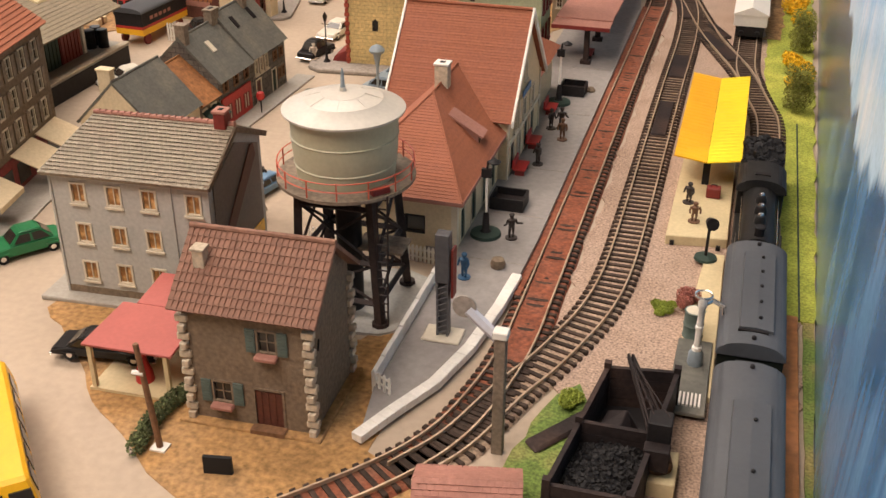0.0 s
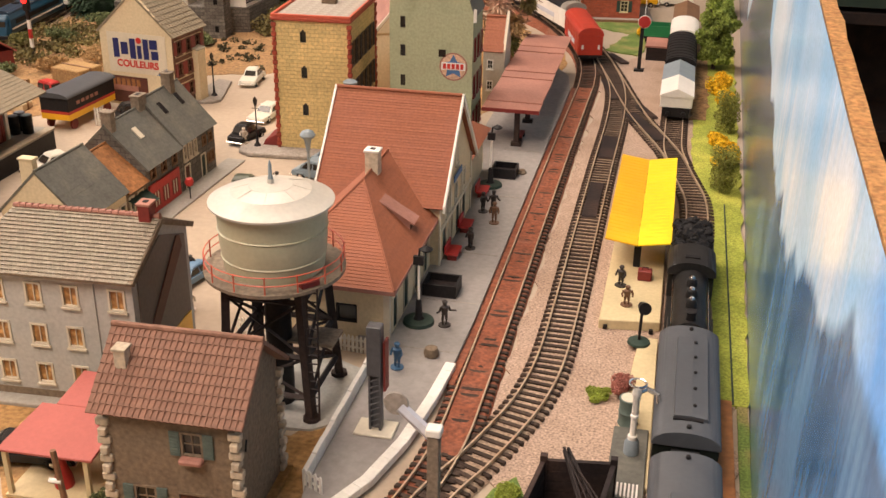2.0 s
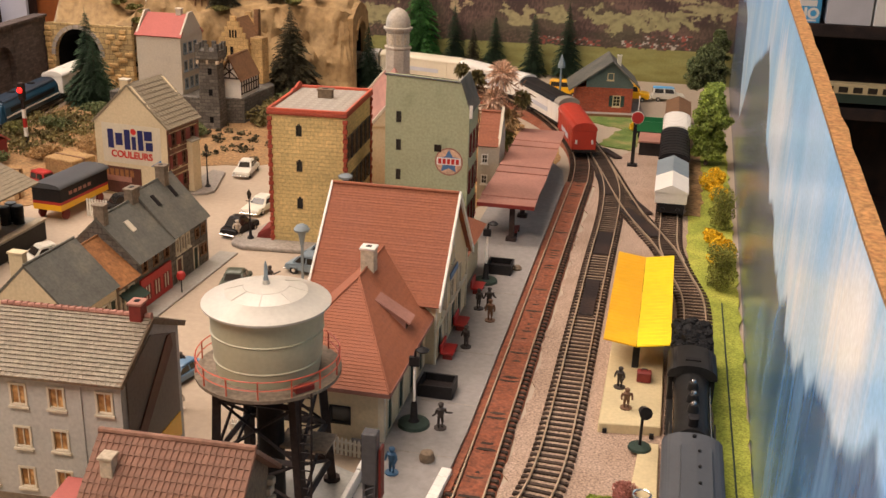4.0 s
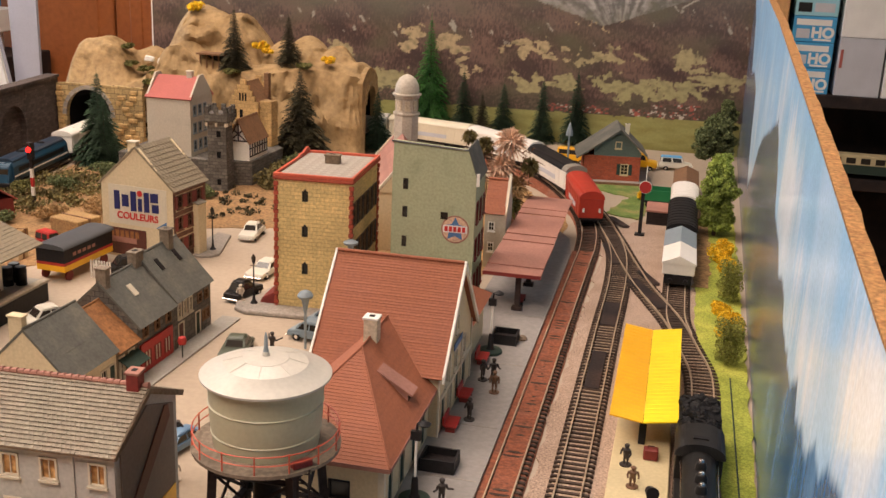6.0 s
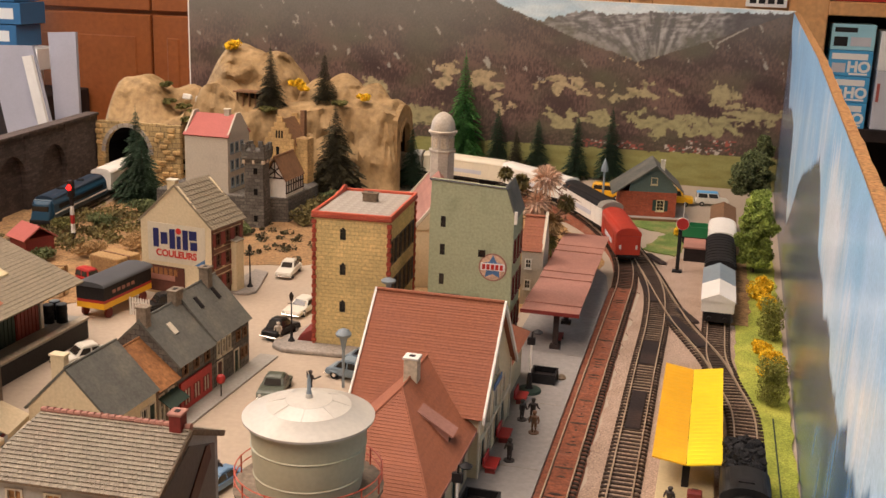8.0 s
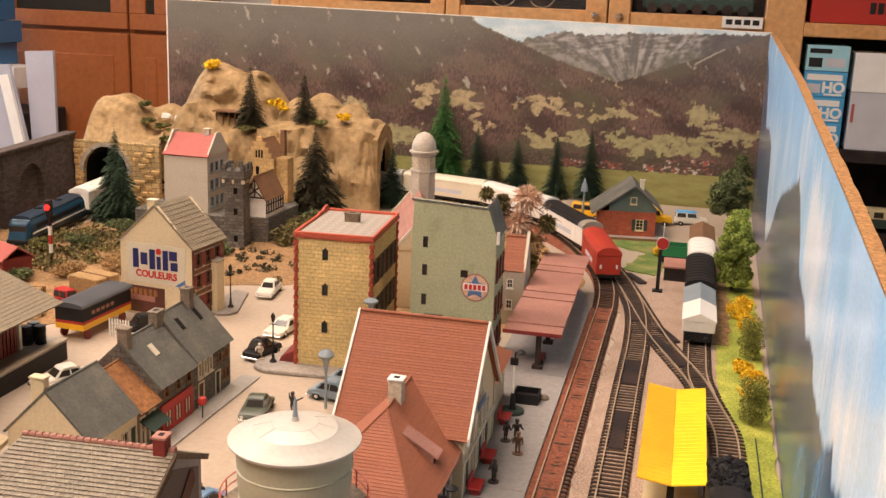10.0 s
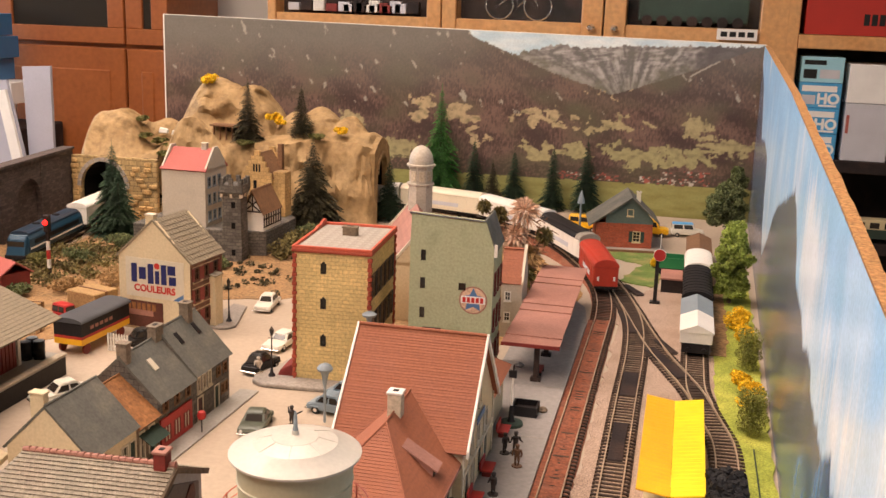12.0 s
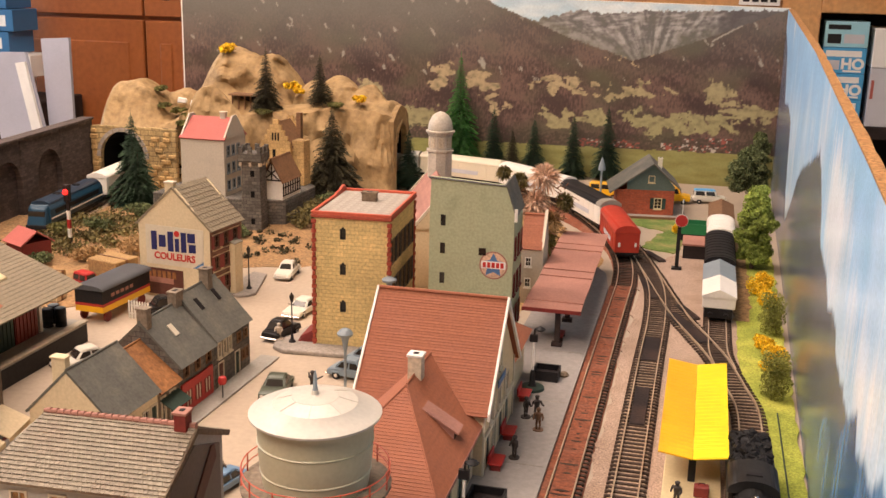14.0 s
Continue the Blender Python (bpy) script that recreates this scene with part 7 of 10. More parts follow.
def spiky_tree(x, y, heads, label, seed):
    """A stem with round heads of many thin radiating needles, above a tangle of dark twigs."""
    rnd = random.Random(seed)
    t = thing("dried_flower_tree", x, y, 0.0, label, "tree")
    bm = B(); tube(bm, [(0, 0, -0.2), (0.2, 0.1, 5.0), (0, 0, heads[0][2])], [0.3, 0.22, 0.12], 7)
    for hx, hy, hz, _, _ in heads[1:]:
        tube(bm, [(0.1, 0, hz * 0.5), (hx * 0.6, hy * 0.6, hz * 0.8), (hx, hy, hz)], [0.14, 0.1, 0.05], 5)
    part("trunk", bm, M["bark"], t)
    for hx, hy, hz, r, mname in heads:
        bm = B()
        for _ in range(420):
            d = Vector((rnd.gauss(0, 1), rnd.gauss(0, 1), rnd.gauss(0.25, 1))).normalized()
            s_ = d.cross(Vector((rnd.gauss(0, 1), rnd.gauss(0, 1), rnd.gauss(0, 1)))).normalized() * rnd.uniform(0.07, 0.13)
            p, ln = Vector((hx, hy, hz)), r * rnd.uniform(0.6, 1.1)
            bend = Vector((0, 0, -0.16 * ln))
            bm.faces.new([bm.verts.new(v) for v in (p + d * 0.15 * ln, p + d * 0.7 * ln + s_, p + d * ln + bend, p + d * 0.7 * ln - s_)])
        leaf_mesh("flower_head", bm, M[mname], t)
    bm = B()
    for _ in range(170):
        p = Vector((rnd.uniform(-4.2, 2.6), rnd.uniform(-2.0, 2.0), rnd.uniform(2.0, 10.0)))
        q = p + Vector((rnd.gauss(0, 1), rnd.gauss(0, 1), rnd.gauss(0.2, 0.7))) * 0.9
        tube(bm, [p, p.lerp(q, 0.5) + Vector((0, 0, rnd.uniform(-0.2, 0.3))), q], [0.09, 0.07, 0.02], 4)
    part("twig_tangle", bm, M["wood"], t, "tangle of dark brown twigs")["kind"] = "stuff"


spiky_tree(-9.6, 126.5, [(0.1, 0, 11.0, 2.2, "blossom"), (-0.8, -0.3, 8.0, 2.0, "blossom"), (1.0, -0.4, 5.8, 1.8, "straw"), (2.6, 0.3, 8.3, 1.3, "scrub"), (-3.0, 0.4, 10.4, 1.3, "scrub"), (0.6, -0.6, 3.6, 1.8, "leafmoss"), (-5.0, 0.6, 11.2, 1.1, "scrub")], "tan dried-flower tree with radiating needles and dark twigs", 44)
for i, (x, y, r, hh, m, lab) in enumerate((
    (16.2, 122.5, 1.9, 2.9, "leafyellow", "bright yellow flock bush on the grass"), (16.7, 117.0, 1.3, 2.0, "leafyellow", "bright yellow flock bush on the grass"),
    (16.3, 119.6, 1.2, 1.6, "leafyellow", "bright yellow flock bush on the grass"), (15.2, 104.2, 1.4, 1.6, "leafyellow", "low yellow flock bush on the grass"),
    (15.9, 98.6, 1.8, 2.4, "leafyellow", "bright yellow flock bush on the grass"),
    (9.5, 55.6, 0.95, 1.7, "leafdusty", "dusty red bush beside the water crane"), (8.2, 55.0, 0.8, 0.8, "leaffresh", "small bright green bush on the gravel"),
    (4.5, 44.4, 0.95, 0.8, "leaffresh", "small bright green bush beside the points"), (6.0, 149.0, 1.3, 2.0, "leafyellow", "yellow flock bush beside the crossing house"),
    (-49.8, 128.6, 1.8, 1.8, "leafdark", "dark green bush at the tower's foot"), (-52.5, 128.0, 1.8, 1.4, "leafdark", "dark green bush at the tower's foot"),
    (-66.5, 133.0, 2.6, 2.6, "leafdark", "dark bush below the fir trees"), (-63.0, 131.0, 2.2, 2.2, "leafdark", "dark bush below the fir trees"),
    (-44.5, 148.0, 2.4, 3.0, "leafdark", "dark bush below the rock face"), (-42.0, 141.0, 2.2, 2.2, "leafdark", "dark bush on the slope"), (-53.5, 152.0, 2.0, 3.2, "leafdark", "dark bush behind the stepped house"),
    (-68.0, 124.5, 2.4, 2.4, "leafdark", "dark bush along the upper track"), (-71.5, 121.0, 2.2, 2.0, "leafmoss", "green bush along the upper track"), (-78.0, 138.0, 2.2, 1.8, "leafred", "dark red bush at the arched wall"), (-80.0, 131.0, 2.0, 1.6, "leafred", "dark red bush at the arched wall"),
    (-62.0, 112.0, 2.6, 1.8, "straw", "dry straw-coloured scrub beside the crates"), (-58.0, 116.0, 3.2, 2.2, "straw", "dry straw-coloured scrub beside the crates"), (-66.5, 108.0, 2.2, 1.8, "leafdark", "dark bush beside the stacked logs"),
    (-30.5, 139.0, 2.2, 2.4, "leafdark", "dark bush beside the church"), (-11.0, 137.0, 1.8, 2.2, "leafdark", "dark bush behind the canopy"), (-9.2, 131.0, 1.5, 1.8, "leafpink", "dusty pink bush behind the canopy"),
)):
    bush(x, y, 0.1, r, hh, m, lab, 300 + i, 0.055 if y < 60 else 0.13)
# hedge beside the cottage
bm = B()
rnd = random.Random(9)
for k in range(16):
    f = k / 15
    clump(bm, (-15.1 + 0.4 * f - 0.5 * math.sin(f * 3), 34.6 + 5.4 * f, 0.5), 0.5, 260, 0.07, rnd, 1.0)
tagged(leaf_mesh("hedge", bm, M["leafdark"], None), "dark green clipped hedge beside the cottage", "hedge")
# low scrub along the upper track and the foot of the terrace
bm = B()
for k in range(150):
    a = rnd.uniform(-77, -55); b = rnd.uniform(112, 134)
    if abs(a + 79 - (b - 120) * 0.1) < 3 or (b < 118 and a > -62):
        continue
    clump(bm, (a, b, 0.5), rnd.uniform(0.6, 1.7), 60, 0.2, rnd, 0.6)
for k in range(40):
    clump(bm, (rnd.uniform(-46.0, -43.6), rnd.uniform(135, 150), rnd.uniform(0.5, 1.8)), rnd.uniform(0.6, 1.4), 60, 0.2, rnd, 0.8)
tagged(leaf_mesh("scrub", bm, M["scrub"], None), "low brown-green scrub beside the upper track", "undergrowth", kind="stuff")
# far shrubs on the hillside between castle and street
bm = B()
for k in range(60):
    a, b = rnd.uniform(-50, -38), rnd.uniform(118, 150)
    clump(bm, (a, b, 0.3), rnd.uniform(0.3, 0.9), 26, 0.2, rnd, 0.5)
ob = tagged(leaf_mesh("undergrowth", bm, M["coniferbrown"], None), "scattered brown-green undergrowth on the sandy slope", "undergrowth", kind="stuff")


# ---- the rock with its tunnels ----
# rounded knolls: middle x, y, half width, half depth, top
KNOLLS = ((-80.0, 158.0, 8.0, 8.0, 16.6), (-74.5, 161.5, 5.0, 6.0, 15.0), (-66.8, 167.5, 8.5, 8.5, 21.2), (-61.5, 168.5, 6.5, 8.0, 20.8), (-65.6, 154.0, 5.6, 5.0, 16.6), (-60.0, 155.5, 3.6, 3.6, 12.4),
          (-49.5, 166.5, 6.2, 6.5, 17.2), (-44.6, 166.5, 5.0, 6.0, 15.8), (-41.0, 166.0, 4.2, 6.0, 14.0), (-54.0, 168.0, 6.0, 6.0, 16.0))


def soft_step(t):
    t = min(1.0, max(0.0, t))
    return t * t * (3 - 2 * t)


def rock_height(x, y):
    front = line(x, [(-90, 150.9), (-70.5, 150.9), (-69.0, 150.6), (-61, 151.5), (-57, 154.8), (-50, 157.0), (-44, 158.0), (-39, 159.0)]) + 1.4 * fbm(x * 0.17, 2.0, 2)
    shelf = line(x, [(-90, 9.6), (-74, 10.0), (-70, 11.4), (-56, 12.6), (-50, 13.3), (-44, 13.4), (-40, 13.0), (-38, 12.6)])
    rim = soft_step((y - front + 1.0) / (3.6 if x > -57 else 5.2)) if x > -70.6 else soft_step((y - 149.0) / 2.4)
    back = soft_step((line(x, [(-52, 182), (-43, 172.4)]) - y) / line(x, [(-52, 6.0), (-43, 2.6)]))
    z = shelf
    for cx, cy, rx, ry, top in KNOLLS:
        q = 1.0 - ((x - cx) / rx) ** 2 - ((y - cy) / ry) ** 2
        if q > 0:
            k = top - (top - 8.5) * (1 - q) ** 1.25
            z = max(z, k) + 0.35 * math.exp(-abs(z - k))
    rough = 1.3 * fbm(x * 0.15, y * 0.15, 2) + 0.3 * fbm(x * 0.45, y * 0.45, 3, 4.0)
    z += rough
    if x < -68:
        z = min(z, 9.8 + max(0.0, y - 152.2) * 1.9 + max(0.0, x + 71) * 2)
    return z * rim * back


bm = B()
nx, ny = 170, 120
gridv = []
for j in range(ny + 1):
    row = []
    for i in range(nx + 1):
        x, y = -88 + 50.6 * i / nx, 149.5 + 34.5 * j / ny
        z = rock_height(x, y)
        edge = min(soft_step((x + 88) / 4.5), soft_step((-37.8 - x) / 1.1))
        z *= edge
        fold = min(1.0, z / 6.0) * (1.0 if x > -70 else min(1.0, max(0.0, (y - 152.5) / 3)))
        bulge = noise.fractal(Vector((x * 0.22, y * 0.22, z * 0.3)), 1.0, 2.0, 3, noise_basis="PERLIN_ORIGINAL")
        crease = noise.fractal(Vector((x * 0.7, y * 0.7, z * 0.55 + 9)), 1.0, 2.0, 3, noise_basis="PERLIN_ORIGINAL")
        row.append(bm.verts.new((x + fold * (0.7 * bulge + 0.12 * crease), y - fold * (1.3 * bulge + 0.22 * crease), max(-0.1, z))))
    gridv.append(row)
for j in range(ny):
    for i in range(nx):
        a, b, c, d_ = gridv[j][i], gridv[j][i + 1], gridv[j + 1][i + 1], gridv[j + 1][i]
        cx, cy = -88 + 50.6 * i / nx, 149.5 + 34.5 * j / ny
        low = min(v.co.z for v in (a, b, c, d_))
        if cx < -70.4 and cy < 151.9:
            continue
        if (cx > -41.5 and 162.2 < cy < 168.2 and low < 11.6) or (cx > -39.4 and 160.9 < cy < 169.6 and low < 11.4):
            continue
        bm.faces.new((a, b, c, d_))
loose = [v for v in bm.verts if not v.link_faces]
for v in loose:
    bm.verts.remove(v)
single("rock_mountain", bm, M["rock"], "sandy plaster mountain with two railway tunnels", "mountain", "structure", smooth=True)


def portal(x, y, rz, label, wall, half, spring, rise, left, right, top, ring, crown=0.0):
    """A wall with an arched tunnel mouth; left, right: the wall's reach on both sides; top: its height; crown: how far its middle rises above that."""
    p = thing("tunnel_portal", x, y, 0.0, label, "tunnel", rz=rz)
    n = 14
    arch = [(-half * math.cos(math.pi * k / n), spring + rise * math.sin(math.pi * k / n)) for k in range(n + 1)]
    pts_in = [(-half, 0)] + arch + [(half, 0)]
    pts_out = [(-left, 0)] + [(-left + (left + right) * k / n, top + crown * math.sin(math.pi * k / n) + 0.15 * fbm(k * 0.9, x)) for k in range(n + 1)] + [(right, 0)]
    bm = B()
    rows = [[bm.verts.new((a, yy, b)) for a, b in pts] for pts, yy in ((pts_in, -0.6), (pts_out, -0.6), (pts_in, 0.2), (pts_out, 0.2))]
    f0, f1, b0, b1 = rows
    for k in range(len(pts_in) - 1):
        bm.faces.new((f0[k], f0[k + 1], f1[k + 1], f1[k]))
        bm.faces.new((f0[k], b0[k], b0[k + 1], f0[k + 1]))
        bm.faces.new((f1[k], f1[k + 1], b1[k + 1], b1[k]))
        bm.faces.new((b0[k], b1[k], b1[k + 1], b0[k + 1]))
    part("wall", bm, M[wall], p)
    for k in range(13):
        quad = []
        for a, grow in ((math.pi * k / 13 + 0.02, 0.0), (math.pi * (k + 1) / 13 - 0.02, 0.0), (math.pi * (k + 1) / 13 - 0.02, 0.62), (math.pi * k / 13 + 0.02, 0.62)):
            quad.append((-(half - 0.04 + grow) * math.cos(a), spring + (rise - 0.04 + grow) * math.sin(a)))
        bm = B(); hull8(bm, [(a, -0.8, b) for a, b in quad], [(a, -0.55, b) for a, b in quad])
        part("voussoir", bm, M[ring], p)
    bm = B()
    prof = [(-half - 0.1, 0)] + [(-(half + 0.1) * math.cos(math.pi * k / 10), spring + (rise + 0.1) * math.sin(math.pi * k / 10)) for k in range(11)] + [(half + 0.1, 0)]
    r0, r1 = [bm.verts.new((a, 0.1, b)) for a, b in prof], [bm.verts.new((a, 12.0, b)) for a, b in prof]
    for k in range(len(prof) - 1):
        bm.faces.new((r0[k], r0[k + 1], r1[k + 1], r1[k]))
    bm.faces.new(r1)
    part("lining", bm, M["darkvoid"], p)
    return p


stone_portal = portal(-79.3, 151.0, 0, "sandstone tunnel portal in the mountain's side", "portalstone", 3.9, 5.0, 4.2, 5.4, 9.1, 9.9, "kerb")
rnd = random.Random(31)
for k in range(34):
    zz = 0.5 + (k % 11) * 0.86
    xx = rnd.uniform(-5.0, -4.7) if k < 12 else rnd.uniform(4.9, 8.6)
    s_ = rnd.uniform(0.6, 1.0)
    bm = B(); box(bm, xx - s_ * 0.7, xx + s_ * 0.7, -0.6 - rnd.uniform(0.12, 0.3), -0.5, zz - 0.36, zz + 0.36)
    part("block", bm, M["sandstone"], stone_portal, bevel=0.14)
portal(-39.0, 165.2, 90, "dark tunnel portal at the mountain's end", "rock", 2.5, 8.0, 2.8, 4.5, 3.9, 11.6, "rock", 2.0)
for i, (x, y, z, hh, r) in enumerate(((-59.0, 159.5, 12.2, 10.0, 2.3), (-51.0, 162.0, 13.4, 7.8, 2.0))):
    conifer(x, y, z, hh, r, "coniferbrown", "dark fir tree on the mountain", 500 + i)
for i, (x, y, z, r, h_) in enumerate(((-67.6, 164.0, 20.4, 1.5, 2.2), (-56.5, 164.0, 15.4, 1.5, 1.4), (-44.5, 162.5, 14.0, 1.3, 1.3), (-55.0, 163.0, 15.0, 1.0, 1.0))):
    bush(x, y, z, r, h_, "leafyellow", "yellow flock bush on the mountain", 520 + i, name="flock_bush")
for i, (x, y, z, r, h_) in enumerate(((-72.5, 156.0, 11.8, 1.4, 0.9), (-74.5, 155.0, 12.6, 1.2, 0.8), (-70.5, 155.5, 11.2, 1.6, 0.9), (-47.5, 159.5, 13.2, 1.6, 1.2), (-58.5, 157.0, 12.2, 1.4, 0.8), (-76.0, 157.0, 15.0, 1.2, 0.8), (-70.0, 152.4, 10.4, 1.2, 0.8))):
    bush(x, y, z, r, h_, "leafmoss", "olive green moss tuft on the mountain", 540 + i, name="moss_tuft")
m = thing("mountain_hut", -65.2, 160.0, 12.3, "low dark timber shelter on the mountain", "hut")
for k in range(5):
    bm = B(); box(bm, k * 1.05, k * 1.05 + 0.16, 0, 0.3, 0, 2.2); part("post", bm, M["wood"], m)
bm = B(); box(bm, -0.3, 4.8, -0.6, 2.0, 2.2, 2.45); part("roof", bm, M["wood"], m)
bm = B(); box(bm, 0, 4.4, 1.4, 1.6, 0, 2.2); part("back_wall", bm, M["black"], m)
for x, z in ((-68.8, 15.2), (-66.6, 14.9)):
    bm = B(); hull8(bm, [(-0.8, -0.3, 0), (0.8, -0.3, 0), (0.8, 0.4, 0), (-0.8, 0.4, 0)], [(-0.6, -0.2, 0.9), (0.9, -0.2, 0.7), (0.8, 0.3, 0.7), (-0.6, 0.3, 0.9)])
    single("model_cow", bm, M["white"], "tiny white and black toy cow on the mountain", "toy animal", at=(x - 3.6, 157.2, z - 2.0), bevel=0.12, group="toy cows")


# ---- the castle corner ----
def castle():
    bm = B(); prism_z(bm, [(-66, 135.2), (-50.5, 135.2), (-46.6, 136.6), (-46.2, 147), (-50, 152), (-66, 150)], 0.0, 3.5)
    single("castle_terrace", bm, M["stonewall"], "grey stone terrace wall below the old houses", "terrace", "structure", bevel=0.1)
    h = thing("white_townhouse", -61.8, 136.0, 3.5, "pale grey house with a bright red roof", "house", rz=-2)
    w, d, e = 6.6, 6.5, 8.0
    side = [("right", 1.2 + 1.5 * k, z, 0.8, 1.3) for z in (0.8, 3.2, 5.6) for k in range(3)]
    shell(h, w, d, e, M["palewall"], holes_from(side))
    for s, x, z, a, b in side:
        add_window(h, side_matrix(s, w, d), x, z, a, b, frame="lampblue", bars=(1, 1))
    bm = B(); slab(bm, [(-0.2, -0.2, e - 0.1), (w + 0.2, -0.2, e - 0.1), (w - 0.2, d / 2, e + 2.6), (0.2, d / 2, e + 2.6)], 0.2); part("roof", bm, M["shedred"], h)
    bm = B(); slab(bm, [(w + 0.2, d + 0.2, e - 0.1), (-0.2, d + 0.2, e - 0.1), (0.2, d / 2, e + 2.6), (w - 0.2, d / 2, e + 2.6)], 0.2); part("roof", bm, M["shedred"], h)
    for x in (-0.1, w - 0.15):
        bm = B(); prism_x(bm, [(0, e), (d, e), (d / 2 + 0.6, e + 2.9), (d / 2 - 0.6, e + 2.9)], x, x + 0.25); part("gable", bm, M["palewall"], h)
    chimney(h, w - 1.6, d / 2, e + 2.2, e + 3.2, 0.8, 0.6, "palewall", "frame", 0)
    t = thing("castle_tower", -49.8, 133.4, 0.0, "grey stone watchtower with battlements", "tower", rz=4)
    bm = B(); hull8(bm, [(-1.4, -1.4, 0), (1.4, -1.4, 0), (1.4, 1.4, 0), (-1.4, 1.4, 0)], [(-1.25, -1.25, 8.9), (1.25, -1.25, 8.9), (1.25, 1.25, 8.9), (-1.25, 1.25, 8.9)]); part("shaft", bm, M["stonewall"], t)
    bm = B(); hull8(bm, [(-1.3, -1.3, 8.9), (1.3, -1.3, 8.9), (1.3, 1.3, 8.9), (-1.3, 1.3, 8.9)], [(-1.6, -1.6, 9.5), (1.6, -1.6, 9.5), (1.6, 1.6, 9.5), (-1.6, 1.6, 9.5)]); part("corbel_course", bm, M["stonewall"], t)
    bm = B(); box(bm, -1.6, 1.6, -1.6, 1.6, 9.5, 10.5); part("parapet", bm, M["stonewall"], t)
    for k in range(4):
        for q in (-1.3, 0.0, 1.3):
            bm = B(); moved(bm, box(bm, q - 0.3, q + 0.3, -1.6, -1.32, 10.5, 11.4), Matrix.Rotation(k * math.pi / 2, 4, "Z")); part("merlon", bm, M["stonewall"], t, bevel=0.03)
            bm = B(); moved(bm, box(bm, q - 0.14, q + 0.14, -1.58, -1.3, 8.8, 9.3), Matrix.Rotation(k * math.pi / 2, 4, "Z")); part("corbel", bm, M["quoin"], t)
    for z in (0.9, 4.6, 7.4):
        bm = B(); box(bm, 0.0, 0.5, -1.42, -1.2, z, z + 0.8); part("loophole", bm, M["darkvoid"], t)
    f = thing("timbered_house", -50.1, 136.4, 3.5, "half-timbered house with a steep brown roof", "house", rz=-2)
    w, d, e = 3.2, 6.0, 2.7
    shell(f, w, d, e, M["white"], {})
    bm = B(); prism_y(bm, [(0, e), (w, e), (w / 2, e + 2.9)], 0, 0.2); part("gable", bm, M["white"], f)
    bm = B(); slab(bm, [(w + 0.25, -0.3, e - 0.3), (w + 0.25, d, e - 0.3), (w / 2, d, e + 3.1), (w / 2, -0.3, e + 3.1)], 0.18); part("roof", bm, M["wood"], f)
    bm = B(); slab(bm, [(-0.25, d, e - 0.3), (-0.25, -0.3, e - 0.3), (w / 2, -0.3, e + 3.1), (w / 2, d, e + 3.1)], 0.18); part("roof", bm, M["wood"], f)
    for a, b in (((0, e), (w, e)), ((w / 2, e), (w / 2, e + 2.7)), ((0.2, e), (w / 2, e + 2.6)), ((w - 0.2, e), (w / 2, e + 2.6)), ((0.5, e + 0.1), (w - 0.9, e + 1.5)), ((w - 0.5, e + 0.1), (0.9, e + 1.5))):
        bm = B(); tube(bm, [(a[0], -0.04, a[1]), (b[0], -0.04, b[1])], 0.1, 4); part("beam", bm, M["steelblack"], f)
    for k in range(8):
        bm = B(); box(bm, w - 0.02, w + 0.08, 0.05 + k * 0.8, 0.25 + k * 0.8, 0.5, e); part("beam", bm, M["steelblack"], f)
    for z in (0.5, 1.6):
        bm = B(); box(bm, w - 0.02, w + 0.06, 0, d, z, z + 0.16); part("beam", bm, M["steelblack"], f)
    g_ = thing("stepped_house", -54.4, 146.6, 3.5, "yellow sandstone house with stepped gables", "house", rz=-5)
    w, d, e = 4.7, 5.2, 5.6
    shell(g_, w, d, e, M["sandstone"], {})
    for k, y0 in enumerate((0, d - 0.4)):
        for s in range(5):
            bm = B(); box(bm, 0.48 * s, w - 0.48 * s, y0, y0 + 0.4, e + 0.8 * s, e + 0.8 * (s + 1)); part("gable_step", bm, M["sandstone"], g_)
    for k in range(3):
        bm = B(); box(bm, 1.75 + 0.45 * k, 2.0 + 0.45 * k, -0.03, 0.1, e + 0.9, e + 2.0); part("window_slit", bm, M["darkvoid"], g_)
    for k in range(2):
        bm = B(); box(bm, 0.8 + 1.0 * k, 1.3 + 1.0 * k, -0.03, 0.1, e - 1.6, e - 0.4); part("window_slit", bm, M["darkvoid"], g_)
    bm = B(); slab(bm, [(w + 0.2, 0.4, e), (w + 0.2, d - 0.4, e), (w / 2, d - 0.4, e + 3.6), (w / 2, 0.4, e + 3.6)], 0.15); part("roof", bm, M["wood"], g_)
    bm = B(); slab(bm, [(-0.2, d - 0.4, e), (-0.2, 0.4, e), (w / 2, 0.4, e + 3.6), (w / 2, d - 0.4, e + 3.6)], 0.15); part("roof", bm, M["wood"], g_)
    bm = B(); box(bm, w, w + 1.9, 0.6, 2.6, 0, 6.6); part("stair_turret", bm, M["sandstone"], g_, bevel=0.05)
    bm = B(); box(bm, w - 0.9, w - 0.2, d - 1.4, d - 0.6, e + 1.0, e + 4.6); part("chimney_shaft", bm, M["wood"], g_)


castle()


